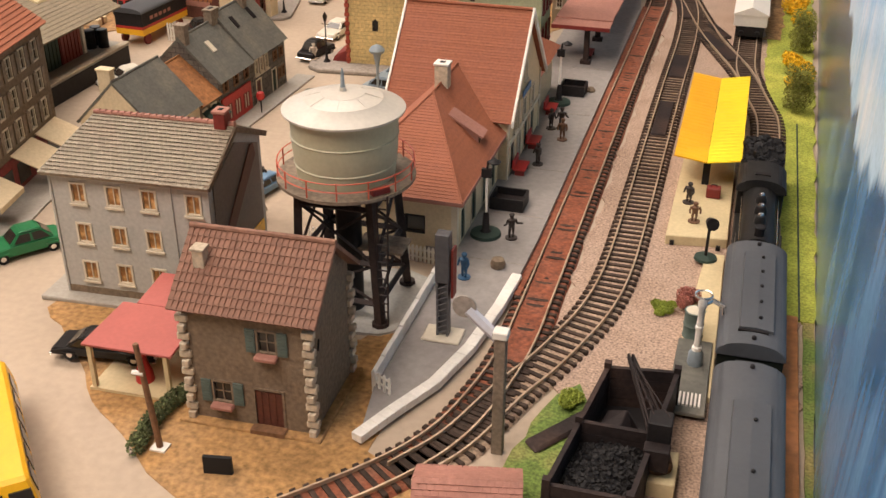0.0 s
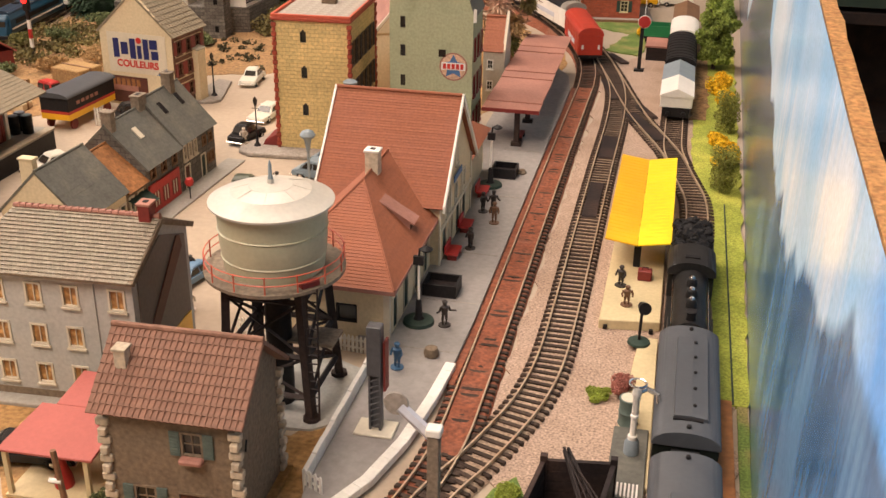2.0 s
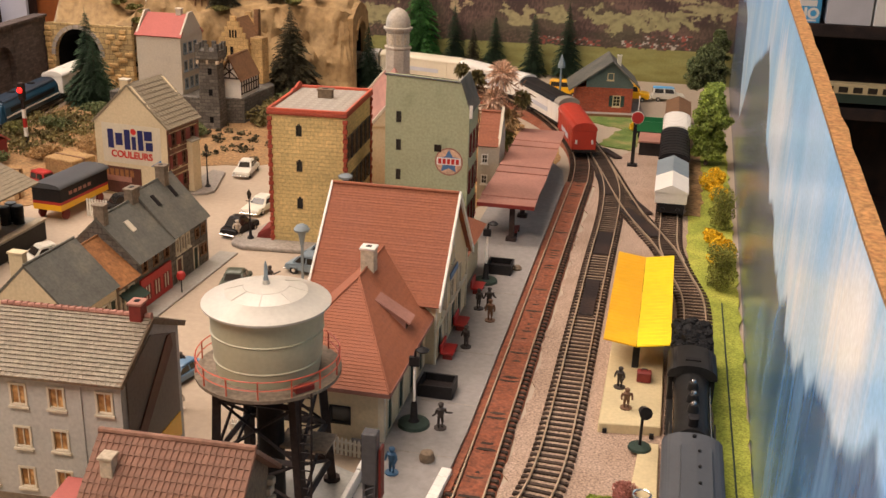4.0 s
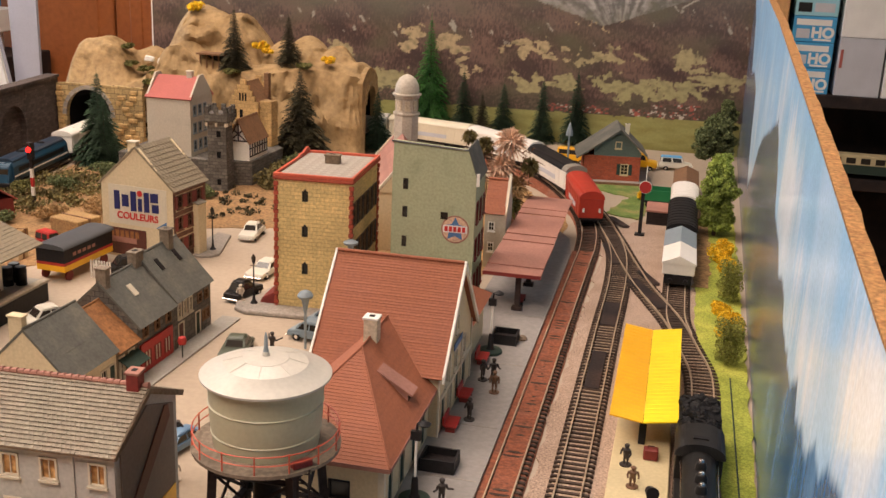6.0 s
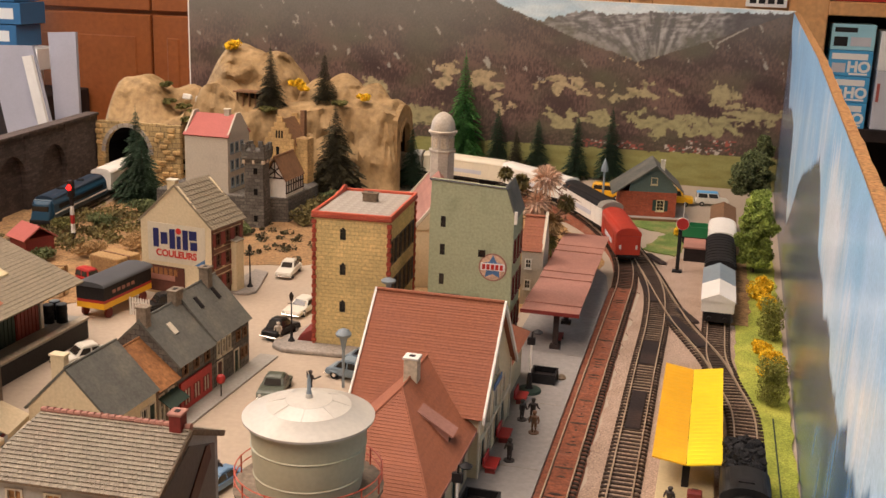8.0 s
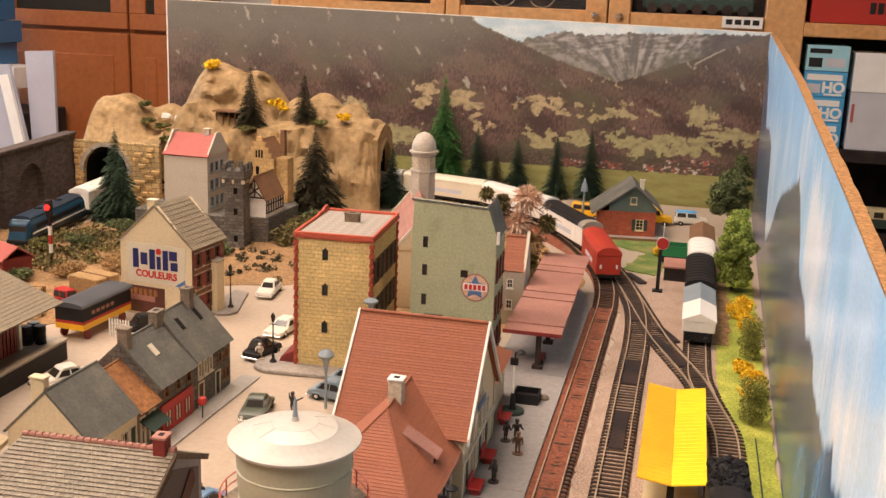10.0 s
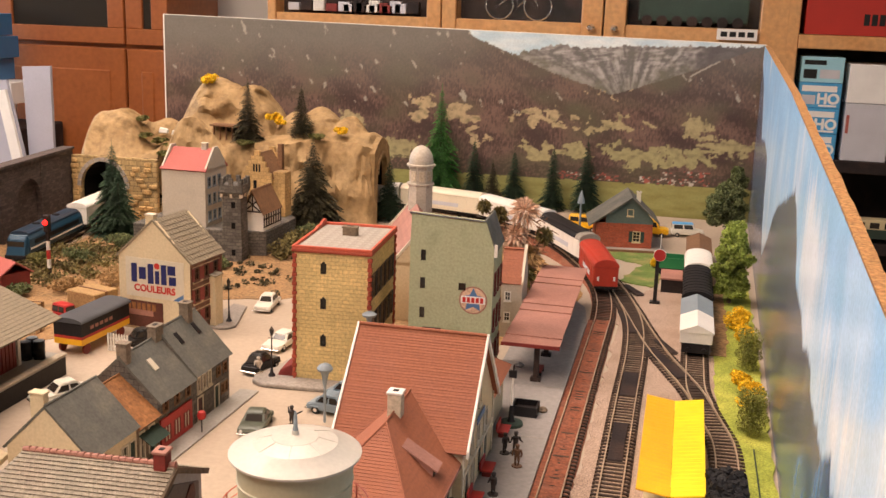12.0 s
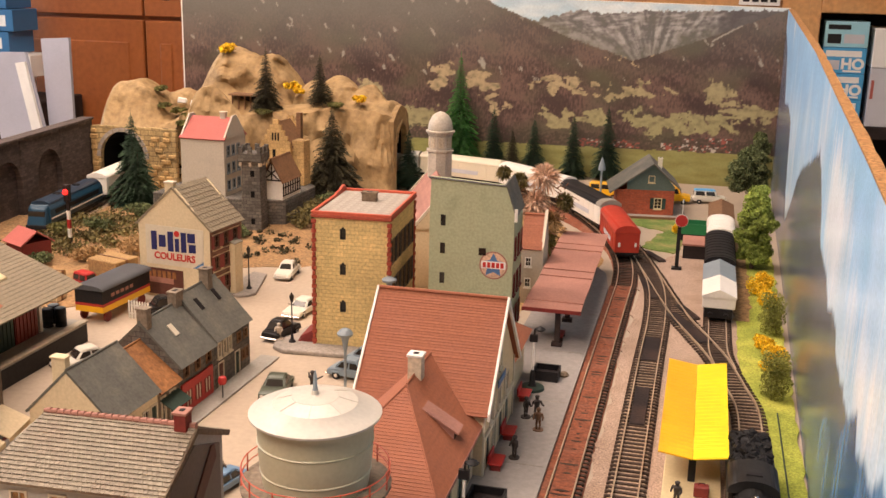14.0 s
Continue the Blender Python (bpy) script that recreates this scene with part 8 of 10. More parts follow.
# ---- the arched retaining wall at the far left ----
def arcade():
    a = thing("arched_wall", -80.3, 104.0, 0.0, "dark brick retaining wall with blind arches", "wall", rz=96.0, kind="structure")
    n, pitch, pier, top = 5, 11.4, 4.4, 10.6
    rad = (pitch - pier) / 2
    for k in range(n):
        x0 = k * pitch - 8.3
        bm = B(); box(bm, x0, x0 + (pier if k < n - 1 else 10.4), -0.2, 1.4, 0, top); part("pier", bm, M["darkbrick"], a)
        if k == n - 1:
            break
        bm = B()
        arch = [(x0 + pier + rad - rad * math.cos(math.pi * q / 12), 4.6 + rad * math.sin(math.pi * q / 12)) for q in range(13)]
        rows = [[bm.verts.new((xa, yy, zz)) for xa, zz in line_] for yy, line_ in ((-0.1, arch), (-0.1, [(xa, top) for xa, _ in arch]), (1.3, arch))]
        for q in range(12):
            bm.faces.new((rows[0][q], rows[0][q + 1], rows[1][q + 1], rows[1][q]))
            bm.faces.new((rows[0][q], rows[2][q], rows[2][q + 1], rows[0][q + 1]))
        part("arch", bm, M["darkbrick"], a)
        bm = B(); box(bm, x0 + pier, x0 + pitch, 0.7, 1.2, 0, 8.6); part("recess", bm, M["darkbrick"], a)
    bm = B(); box(bm, -8.6, n * pitch - 9.2, -0.5, 1.6, top, top + 0.4); part("coping", bm, M["darkbrick"], a, bevel=0.06)


arcade()
# ---- trains ----
def body_profile(w, h0, h1, roof, n=8):
    """Half-round roofed cross-section from floor h0, side top h1 to the crown h1 + roof."""
    pts = [(-w, h0), (-w, h1)]
    for k in range(1, n):
        a = math.pi * k / n
        pts.append((-w * math.cos(a), h1 + roof * math.sin(a) ** 0.85))
    return pts + [(w, h1), (w, h0)]


def bogie(parent, y, wheels=2, pitch=1.5):
    b = new("bogie"); b.parent = parent
    bm = B(); box(bm, -1.05, 1.05, y - pitch, y + pitch, 0.75, 1.05); part("frame", bm, M["black"], b, bevel=0.05)
    for k in range(wheels):
        yy = y - pitch * 0.62 + k * pitch * 1.24 / max(1, wheels - 1)
        for s in (-0.86, 0.86):
            bm = B(); lathe(bm, 0, 0, [(0.55, -0.08), (0.55, 0.0), (0.48, 0.08)], 14)
            moved(bm, list(bm.verts), Matrix.Translation((s, yy, 1.0)) @ Matrix.Rotation(math.pi / 2, 4, "Y"))
            part("wheel", bm, M["steelblack"], b)


LOOP = along([(*q, 0) if len(q) == 2 else q for q in MAIN + TUNNEL + HILL], 0.25)
TAIL = next(i for i, (p, _) in enumerate(LOOP) if p.y > 130.2)


def follow(s_mid, length):
    """Place and heading of a vehicle whose middle lies s_mid ahead of the train's tail."""
    k, n = TAIL + int(s_mid / 0.25), int(length * 0.36 / 0.25)
    a, b = LOOP[k - n][0], LOOP[min(len(LOOP) - 1, k + n)][0]
    mid, d = (a + b) / 2, (b - a).normalized()
    return mid.x, mid.y, mid.z, math.degrees(math.atan2(-d.x, d.y))


def wagon(s_mid, length, body, roof, label, hatches=0, dark_dots=False, arched=0.55, tail=False, windows=False, ends=None):
    x, y, z, rz = follow(s_mid, length)
    c = thing("train_wagon", x, y, z, label, "train wagon", rz=rz, group="wagons of the passing train")
    L = length / 2 - 0.25
    bm = B(); box(bm, -1.42, 1.42, -L, L, 1.15, 1.45); part("underframe", bm, M["black"], c)
    bm = B(); prism_y(bm, [(-1.5, 1.4), (-1.52, 3.85), (1.52, 3.85), (1.5, 1.4)], -L, L); part("body", bm, M[body], c, bevel=0.06)
    bm = B(); prism_y(bm, body_profile(1.58, 3.8, 3.92, arched + 0.15, 14), -L - 0.08 + (1.6 if ends else 0), L + 0.08); part("roof", bm, M[roof], c, smooth=True, bevel=0.1)
    if ends:
        bm = B(); prism_y(bm, body_profile(1.56, 3.8, 3.9, arched + 0.12, 14), -L - 0.08, -L + 1.5); part("end_roof", bm, M[ends], c, smooth=True, bevel=0.06)
    for s in (-1, 1):
        bogie(c, s * L * 0.62)
        bm = B(); box(bm, -0.12, 0.12, s * L - 0.1, s * (L + 0.3) + 0.1, 1.1, 1.3); part("coupler", bm, M["black"], c)
    if windows:
        for s in (-1, 1):
            for k in range(7):
                yy = -L + 1.2 + k * (2 * L - 2.4) / 6
                bm = B(); box(bm, s * 1.50, s * 1.55, yy - 0.5, yy + 0.5, 2.3, 3.1); part("window_pane", bm, M["pane"], c)
    else:
        for s in (-1, 1):
            for k in range(9):
                yy = -L + 0.5 + k * (2 * L - 1.0) / 8
                bm = B(); box(bm, s * 1.5, s * 1.56, yy - 0.06, yy + 0.06, 1.45, 3.8); part("side_rib", bm, M[body], c)
            bm = B(); box(bm, s * 1.555, s * 1.575, -L * 0.5, L * 0.4, 2.1, 2.7)
            part("stencil_bar", bm, M["boxgrey"], c)
    for k in range(hatches):
        yy = -L * 0.55 + (k // 2) * L * 1.1 / max(1, hatches // 2 - 1)
        xx = -0.42 if k % 2 == 0 else 0.42
        bm = B(); lathe(bm, xx, yy, [(0.26, 4.4), (0.26, 4.66), (0.18, 4.72)], 10); part("roof_vent", bm, M["steelblack" if dark_dots else roof], c)
    if tail:
        for s in (-1, 1):
            bm = B(); box(bm, s * 1.0 - 0.12, s * 1.0 + 0.12, -L - 0.2, -L - 0.08, 2.2, 2.7); part("tail_lamp", bm, M["pearl"], c)
    return c


wagon(6.2, 12.2, "trainred", "trainred", "red covered wagon at the train's end", 0, arched=0.75, tail=True)
wagon(20.0, 15.0, "trainwhite", "black", "white wagon with a black arched roof", 0, arched=0.7, ends="silver")
wagon(35.2, 15.0, "trainwhite", "trainwhite", "white goods wagon with a plain roof", 2)
wagon(50.2, 14.8, "traincream", "traincream", "cream wagon with a pale roof behind the tall houses", 0)
wagon(65.3, 15.2, "trainwhite", "trainwhite", "white goods wagon with round roof vents", 8)
wagon(80.8, 15.4, "traincream", "traincream", "cream white wagon with a plain roof inside the tunnel", 0)
wagon(96.2, 15.2, "traincream", "silver", "cream wagon with a grey roof and dark vents", 8, True, windows=True)
wagon(111.6, 15.2, "trainwhite", "trainwhite", "white goods wagon with round roof vents behind the engine", 4)


def blue_engine():
    x, y, z, rz = follow(129.6, 19.0)
    c = thing("diesel_locomotive", x, y, z, "blue diesel locomotive with a dark roof and white stripe", "locomotive", rz=rz)
    L = 9.4
    bm = B(); box(bm, -1.4, 1.4, -L, L, 0.9, 1.5); part("underframe", bm, M["black"], c, bevel=0.1)
    bm = B(); prism_y(bm, [(-1.5, 1.4), (-1.56, 2.4), (-1.52, 3.3), (-1.2, 3.9), (1.2, 3.9), (1.52, 3.3), (1.56, 2.4), (1.5, 1.4)], -L + 1.2, L - 1.2); part("body", bm, M["blue"], c, bevel=0.08)
    for s in (-1, 1):
        bm = B(); hull8(bm, [(-1.5, s * (L - 1.2), 1.4), (1.5, s * (L - 1.2), 1.4), (1.25, s * L, 1.4), (-1.25, s * L, 1.4)], [(-1.3, s * (L - 1.2), 3.85), (1.3, s * (L - 1.2), 3.85), (0.95, s * (L - 0.7), 3.5), (-0.95, s * (L - 0.7), 3.5)]); part("cab_nose", bm, M["blue"], c, bevel=0.12)
        bm = B(); box(bm, -1.1, 1.1, s * (L - 0.52) - 0.14, s * (L - 0.52) + 0.14, 2.5, 3.2); part("windscreen", bm, M["pane"], c)
        bm = B(); box(bm, s * 1.55, s * 1.6, -L + 1.4, L - 1.4, 2.0, 2.2); part("stripe", bm, M["white"], c)
        bm = B(); box(bm, s * 1.55, s * 1.59, -L + 2.6, L - 2.6, 2.55, 3.1); part("grille", bm, M["black"], c)
        bogie(c, s * 4.8, 3, 2.2)
    bm = B(); prism_y(bm, body_profile(1.25, 3.85, 3.95, 0.42, 12), -L + 1.6, L - 1.6); part("roof", bm, M["darkblue"], c, smooth=True, bevel=0.08)
    for k in range(3):
        bm = B(); lathe(bm, 0, -3 + 3 * k, [(0.55, 4.3), (0.5, 4.48), (0.2, 4.5)], 14); part("roof_fan", bm, M["black"], c)


blue_engine()


def grey_coach(y0, y1):
    c = thing("passenger_coach", 13.1, (y0 + y1) / 2, 0.0, "dark passenger coach with a grey round roof", "train coach", group="coaches of the steam train")
    L = (y1 - y0) / 2
    bm = B(); box(bm, -1.4, 1.4, -L, L, 1.0, 1.4); part("underframe", bm, M["black"], c)
    bm = B(); prism_y(bm, [(-1.6, 1.35), (-1.62, 3.5), (1.62, 3.5), (1.6, 1.35)], -L, L); part("body", bm, M["coachgreen"], c)
    bm = B(); prism_y(bm, body_profile(1.72, 3.45, 3.55, 0.8, 16), -L - 0.1, L + 0.1); part("roof", bm, M["coachgrey"], c, smooth=True, bevel=0.05)
    bm = B(); prism_y(bm, [(-0.75, 4.1), (1.05, 4.1), (1.0, 4.42), (0.15, 4.52), (-0.7, 4.5)], -L * 0.78, L * 0.72); part("clerestory", bm, M["coachgrey"], c, bevel=0.03)
    bm = B(); box(bm, -0.75, 0.75, -L * 0.78 - 0.18, -L * 0.78, 4.1, 4.4); part("clerestory_end", bm, M["black"], c)
    for k in range(5):
        bm = B(); lathe(bm, 0.3, -L * 0.6 + k * L * 0.3, [(0.09, 4.45), (0.1, 4.6), (0.05, 4.64)], 8); part("roof_vent", bm, M["black"], c)
    for s in (-1, 1):
        bogie(c, s * L * 0.65)
        bm = B(); lathe(bm, 0.05, s * (L - 0.4), [(0.12, 4.2), (0.12, 4.5), (0.05, 4.54)], 8); part("end_vent", bm, M["black"], c)
        bm = B(); box(bm, -0.7, 0.7, s * L - 0.05, s * L + 0.3 * s + 0.05, 1.5, 3.3); part("bellows", bm, M["black"], c)
        for k in range(6):
            yy = -L + 1.0 + k * (2 * L - 2.0) / 5
            bm = B(); box(bm, s * 1.6, s * 1.65, yy - 0.55, yy + 0.55, 2.3, 3.1); part("window_pane", bm, M["pane"], c)
    return c


grey_coach(46.2, 57.3)
grey_coach(20.5, 44.4)


def steam_engine():
    c = thing("steam_locomotive", 13.15, 58.2, 0.0, "black steam locomotive with brass domes and coal tender", "locomotive")
    bm = B(); box(bm, -1.45, 1.45, 0.2, 11.2, 1.1, 1.5); part("running_board", bm, M["lococoal"], c, bevel=0.05)
    bm = B(); lathe(bm, 0, 0, [(1.05, 0.5), (1.18, 0.55), (1.18, 1.6), (1.1, 1.65), (1.1, 7.6), (1.25, 8.9)], 20)
    moved(bm, list(bm.verts), Matrix.Translation((0, 0, 2.65)) @ Matrix.Rotation(-math.pi / 2, 4, "X")); part("boiler", bm, M["lococoal"], c, smooth=True)
    bm = B(); lathe(bm, 0, 0, [(0.9, 0.3), (1.0, 0.5)], 18); moved(bm, list(bm.verts), Matrix.Translation((0, 0, 2.65)) @ Matrix.Rotation(-math.pi / 2, 4, "X")); part("smokebox_door", bm, M["black"], c)
    bm = B(); lathe(bm, 0, 1.1, [(0.34, 3.6), (0.28, 4.1), (0.36, 4.35), (0.3, 4.4)], 12); part("chimney", bm, M["black"], c, smooth=True)
    for y, r in ((3.0, 0.36), (4.4, 0.4), (6.0, 0.36)):
        bm = B(); lathe(bm, 0, y, [(r, 3.5), (r, 3.95), (r * 0.75, 4.2), (0.08, 4.3)], 14); part("dome", bm, M["lococoal"], c, smooth=True)
        bm = B(); lathe(bm, 0, y, [(0.2, 4.22), (0.16, 4.36), (0.05, 4.4)], 10); part("dome_cap", bm, M["chrome"], c, smooth=True)
    for s in (-1, 1):
        bm = B(); tube(bm, [(s * 1.12, 1.0, 3.05), (s * 1.14, 8.2, 3.05)], 0.05, 6); part("hand_rail", bm, M["chrome"], c)
        bm = B(); hull8(bm, [(s * 1.3, 0.3, 1.5), (s * 1.4, 0.3, 1.5), (s * 1.4, 2.2, 1.5), (s * 1.3, 2.2, 1.5)], [(s * 1.25, 0.2, 3.4), (s * 1.35, 0.2, 3.4), (s * 1.35, 2.0, 3.5), (s * 1.25, 2.0, 3.5)]); part("smoke_deflector", bm, M["lococoal"], c)
        bm = B(); lathe(bm, 0, 0, [(0.2, 0), (0.24, 0.25)], 10); moved(bm, list(bm.verts), Matrix.Translation((s * 1.2, 0.1, 1.75)) @ Matrix.Rotation(math.pi / 2, 4, "X")); part("head_lamp", bm, M["chrome"], c)
        for k in range(5):
            bm = B(); lathe(bm, 0, 0, [(0.8, -0.1), (0.8, 0.1)], 16); moved(bm, list(bm.verts), Matrix.Translation((s * 0.9, 2.6 + k * 1.75, 0.95)) @ Matrix.Rotation(math.pi / 2, 4, "Y")); part("driving_wheel", bm, M["darkred"], c)
        bm = B(); box(bm, s * 1.05 - 0.05, s * 1.05 + 0.05, 1.8, 9.6, 0.8, 1.0); part("side_rod", bm, M["rail"], c)
        bm = B(); box(bm, s * 1.2 - 0.3, s * 1.2 + 0.3, 0.6, 2.2, 0.7, 1.5); part("cylinder", bm, M["lococoal"], c, bevel=0.1)
        bm = B(); lathe(bm, s * 0.9, -0.15, [(0.24, 1.1), (0.24, 1.3)], 10); part("buffer", bm, M["black"], c)
    bm = B(); box(bm, -1.5, 1.5, 8.6, 11.0, 1.4, 3.4); part("cab", bm, M["lococoal"], c, bevel=0.05)
    bm = B(); prism_y(bm, body_profile(1.62, 3.3, 3.42, 0.85, 14), 8.2, 11.5); part("cab_roof", bm, M["lococoal"], c, smooth=True, bevel=0.04)
    bm = B(); box(bm, -0.5, 0.5, 9.0, 9.4, 4.16, 4.34); part("roof_slot", bm, M["black"], c)
    bm = B(); hull8(bm, [(-1.45, 11.7, 1.2), (1.45, 11.7, 1.2), (1.45, 17.8, 1.2), (-1.45, 17.8, 1.2)], [(-1.5, 11.7, 3.5), (1.5, 11.7, 3.5), (1.5, 17.8, 3.3), (-1.5, 17.8, 3.3)]); part("tender", bm, M["lococoal"], c, bevel=0.08)
    rnd = random.Random(4); bm = B()
    for k in range(150):
        px, py = rnd.uniform(-1.2, 1.2), rnd.uniform(12, 16.8)
        s = rnd.uniform(0.12, 0.24)
        moved(bm, box(bm, -s, s, -s, s, -s, s), Matrix.Translation((px, py, 3.5 + 0.4 * (1 - abs(px) / 1.4))) @ Euler((rnd.random() * 3, rnd.random() * 3, rnd.random() * 3)).to_matrix().to_4x4())
    part("coal_load", bm, M["coal"], c)["kind"] = "stuff"
    for y in (13.0, 14.8, 16.6):
        for s in (-1, 1):
            bm = B(); lathe(bm, 0, 0, [(0.6, -0.1), (0.6, 0.1)], 14); moved(bm, list(bm.verts), Matrix.Translation((s * 0.9, y, 0.95)) @ Matrix.Rotation(math.pi / 2, 4, "Y")); part("tender_wheel", bm, M["darkred"], c)


steam_engine()


def siding_wagon(y0, y1, x, body, roof, label, shape="gable", two=None):
    c = thing("goods_wagon", x, (y0 + y1) / 2, 0.0, label, "goods wagon", group="wagons on the siding")
    L = (y1 - y0) / 2
    bm = B(); box(bm, -1.4, 1.4, -L, L, 0.8, 1.8); part("underframe", bm, M["black"], c)
    bm = B(); box(bm, -1.6, 1.6, -L, L, 1.8, 3.0); part("body", bm, M[body], c, bevel=0.05)
    for k in range(8):
        for s in (-1, 1):
            yy = -L + 0.3 + k * (2 * L - 0.6) / 7
            bm = B(); box(bm, s * 1.58, s * 1.66, yy - 0.08, yy + 0.08, 1.8, 2.95); part("side_rib", bm, M[body], c)
    prof = [(-1.75, 2.95), (-1.75, 3.1), (0, 3.85), (1.75, 3.1), (1.75, 2.95)] if shape == "gable" else body_profile(1.75, 2.95, 3.05, 0.9, 14)
    if two:
        bm = B(); prism_y(bm, prof, -L - 0.1, -L * 0.05); part("roof", bm, M[roof], c)
        bm = B(); prism_y(bm, prof, -L * 0.05 + 0.02, L + 0.1); part("roof", bm, M[two], c)
    elif shape != "open":
        bm = B(); prism_y(bm, prof, -L - 0.1, L + 0.1); part("roof", bm, M[roof], c, smooth=shape == "round")
        if shape == "round":
            for k in range(10):
                yy = -L + 0.5 + k * (2 * L - 1) / 9
                bm = B(); prism_y(bm, body_profile(1.8, 2.98, 3.08, 0.92, 14), yy - 0.05, yy + 0.05); part("roof_hoop", bm, M[roof], c)
    for s in (-1, 1):
        bogie(c, s * L * 0.6)
        for q in (-0.8, 0.8):
            bm = B(); lathe(bm, 0, 0, [(0.25, 0), (0.25, 0.5)], 10); moved(bm, list(bm.verts), Matrix.Translation((q, s * L, 1.2)) @ Matrix.Rotation(-s * math.pi / 2, 4, "X")); part("buffer", bm, M["black"], c)


siding_wagon(110.2, 122.6, 11.25, "trainwhite", "trainwhite", "white refrigerator wagon with a pale blue roof half", "gable", "lampblue")
siding_wagon(123.4, 136.6, 11.35, "steelblack", "black", "black covered wagon with a round hooped roof", "round")
siding_wagon(137.6, 146.0, 11.5, "trainwhite", "trainwhite", "small white wagon with a round roof", "round")
siding_wagon(147.0, 157.0, 11.6, "door", "wood", "brown goods wagon with a tiled-looking roof", "gable")


# ---- road vehicles ----
def car(x, y, z, rz, paint, label, length=5.0, width=1.95, height=1.75, van=False, roof_paint=None):
    c = thing("model_car", x, y, z, label, "car", rz=rz, group="model cars")
    L, W = length / 2, width / 2
    k = height / 1.75
    bm = B()
    prof = [(-L, 0.32 * k), (-L, 0.78 * k), (-L * 0.93, 0.9 * k), (-L * 0.35, 1.0 * k), (L * 0.55, 1.0 * k), (L * 0.95, 0.88 * k), (L, 0.7 * k), (L, 0.32 * k)]
    hull8(bm, [(-W, yy, zz) for yy, zz in prof], [(W, yy, zz) for yy, zz in prof]); part("body", bm, M[paint], c, smooth=True, bevel=0.24, rounds=3)
    a0, a1 = (-L * 0.42, L * 0.72) if not van else (-L * 0.5, L * 0.97)
    t0, t1 = (-L * 0.14, L * 0.42) if not van else (-L * 0.35, L * 0.95)
    low = [Vector(q) for q in ((-W * 0.9, a0, 0.96 * k), (W * 0.9, a0, 0.96 * k), (W * 0.9, a1, 0.96 * k), (-W * 0.9, a1, 0.96 * k))]
    top = [Vector(q) for q in ((-W * 0.72, t0, 1.66 * k), (W * 0.72, t0, 1.66 * k), (W * 0.72, t1, 1.66 * k), (-W * 0.72, t1, 1.66 * k))]
    bm = B(); hull8(bm, low, top); cabin = part("cabin", bm, M[paint], c, smooth=True, bevel=0.08, rounds=2)
    for i in range(4):
        p, q, r_, t_ = low[i], low[(i + 1) % 4], top[(i + 1) % 4], top[i]
        for f0, f1 in (((0.08, 0.47), (0.54, 0.92)) if i % 2 else ((0.1, 0.9),)):
            quad = [p.lerp(q, f).lerp(t_.lerp(r_, f), g) for f, g in ((f0, 0.16), (f1, 0.16), (f1, 0.86), (f0, 0.86))]
            n = (quad[1] - quad[0]).cross(quad[3] - quad[0]).normalized() * 0.03
            bm = B(); hull8(bm, [v - n for v in quad], [v + n for v in quad]); part("pane", bm, M["pane"], cabin)
    bm = B(); hull8(bm, [(-W * 0.76, t0 - 0.08, 1.6 * k), (W * 0.76, t0 - 0.08, 1.6 * k), (W * 0.76, t1 + 0.1, 1.6 * k), (-W * 0.76, t1 + 0.1, 1.6 * k)], [(-W * 0.66, t0 + 0.1, 1.76 * k), (W * 0.66, t0 + 0.1, 1.76 * k), (W * 0.66, t1 - 0.05, 1.76 * k), (-W * 0.66, t1 - 0.05, 1.76 * k)]); part("roof", bm, M[roof_paint or paint], c, smooth=True, bevel=0.1, rounds=3)
    for s in (-1, 1):
        for f in (-0.62, 0.62):
            bm = B(); lathe(bm, 0, 0, [(0.36, -0.12), (0.38, 0), (0.36, 0.12)], 14); moved(bm, list(bm.verts), Matrix.Translation((s * (W - 0.1), f * L, 0.36)) @ Matrix.Rotation(math.pi / 2, 4, "Y")); w_ = part("wheel", bm, M["rubber"], c)
            bm = B(); lathe(bm, 0, 0, [(0.18, -0.14), (0.18, 0.14)], 10); moved(bm, list(bm.verts), Matrix.Translation((s * (W - 0.1), f * L, 0.36)) @ Matrix.Rotation(math.pi / 2, 4, "Y")); part("hub", bm, M["chrome"], w_)
            bm = B(); moved(bm, box(bm, -0.16, 0.16, -0.55, 0.55, 0.45 * k, 0.86 * k), Matrix.Translation((s * W * 0.95, f * L, 0))); part("mudguard", bm, M[paint], c, smooth=True, bevel=0.15, rounds=3)
        bm = B(); lathe(bm, 0, 0, [(0.13, 0), (0.15, 0.1)], 10); moved(bm, list(bm.verts), Matrix.Translation((s * W * 0.7, -L + 0.02, 0.68 * k)) @ Matrix.Rotation(math.pi / 2, 4, "X")); part("headlight", bm, M["pearl"], c)
    for s in (-1, 1):
        bm = B(); box(bm, -W, W, s * L - 0.12, s * L + 0.12, 0.3 * k, 0.46 * k); part("bumper", bm, M["chrome"], c, bevel=0.04)
    return c


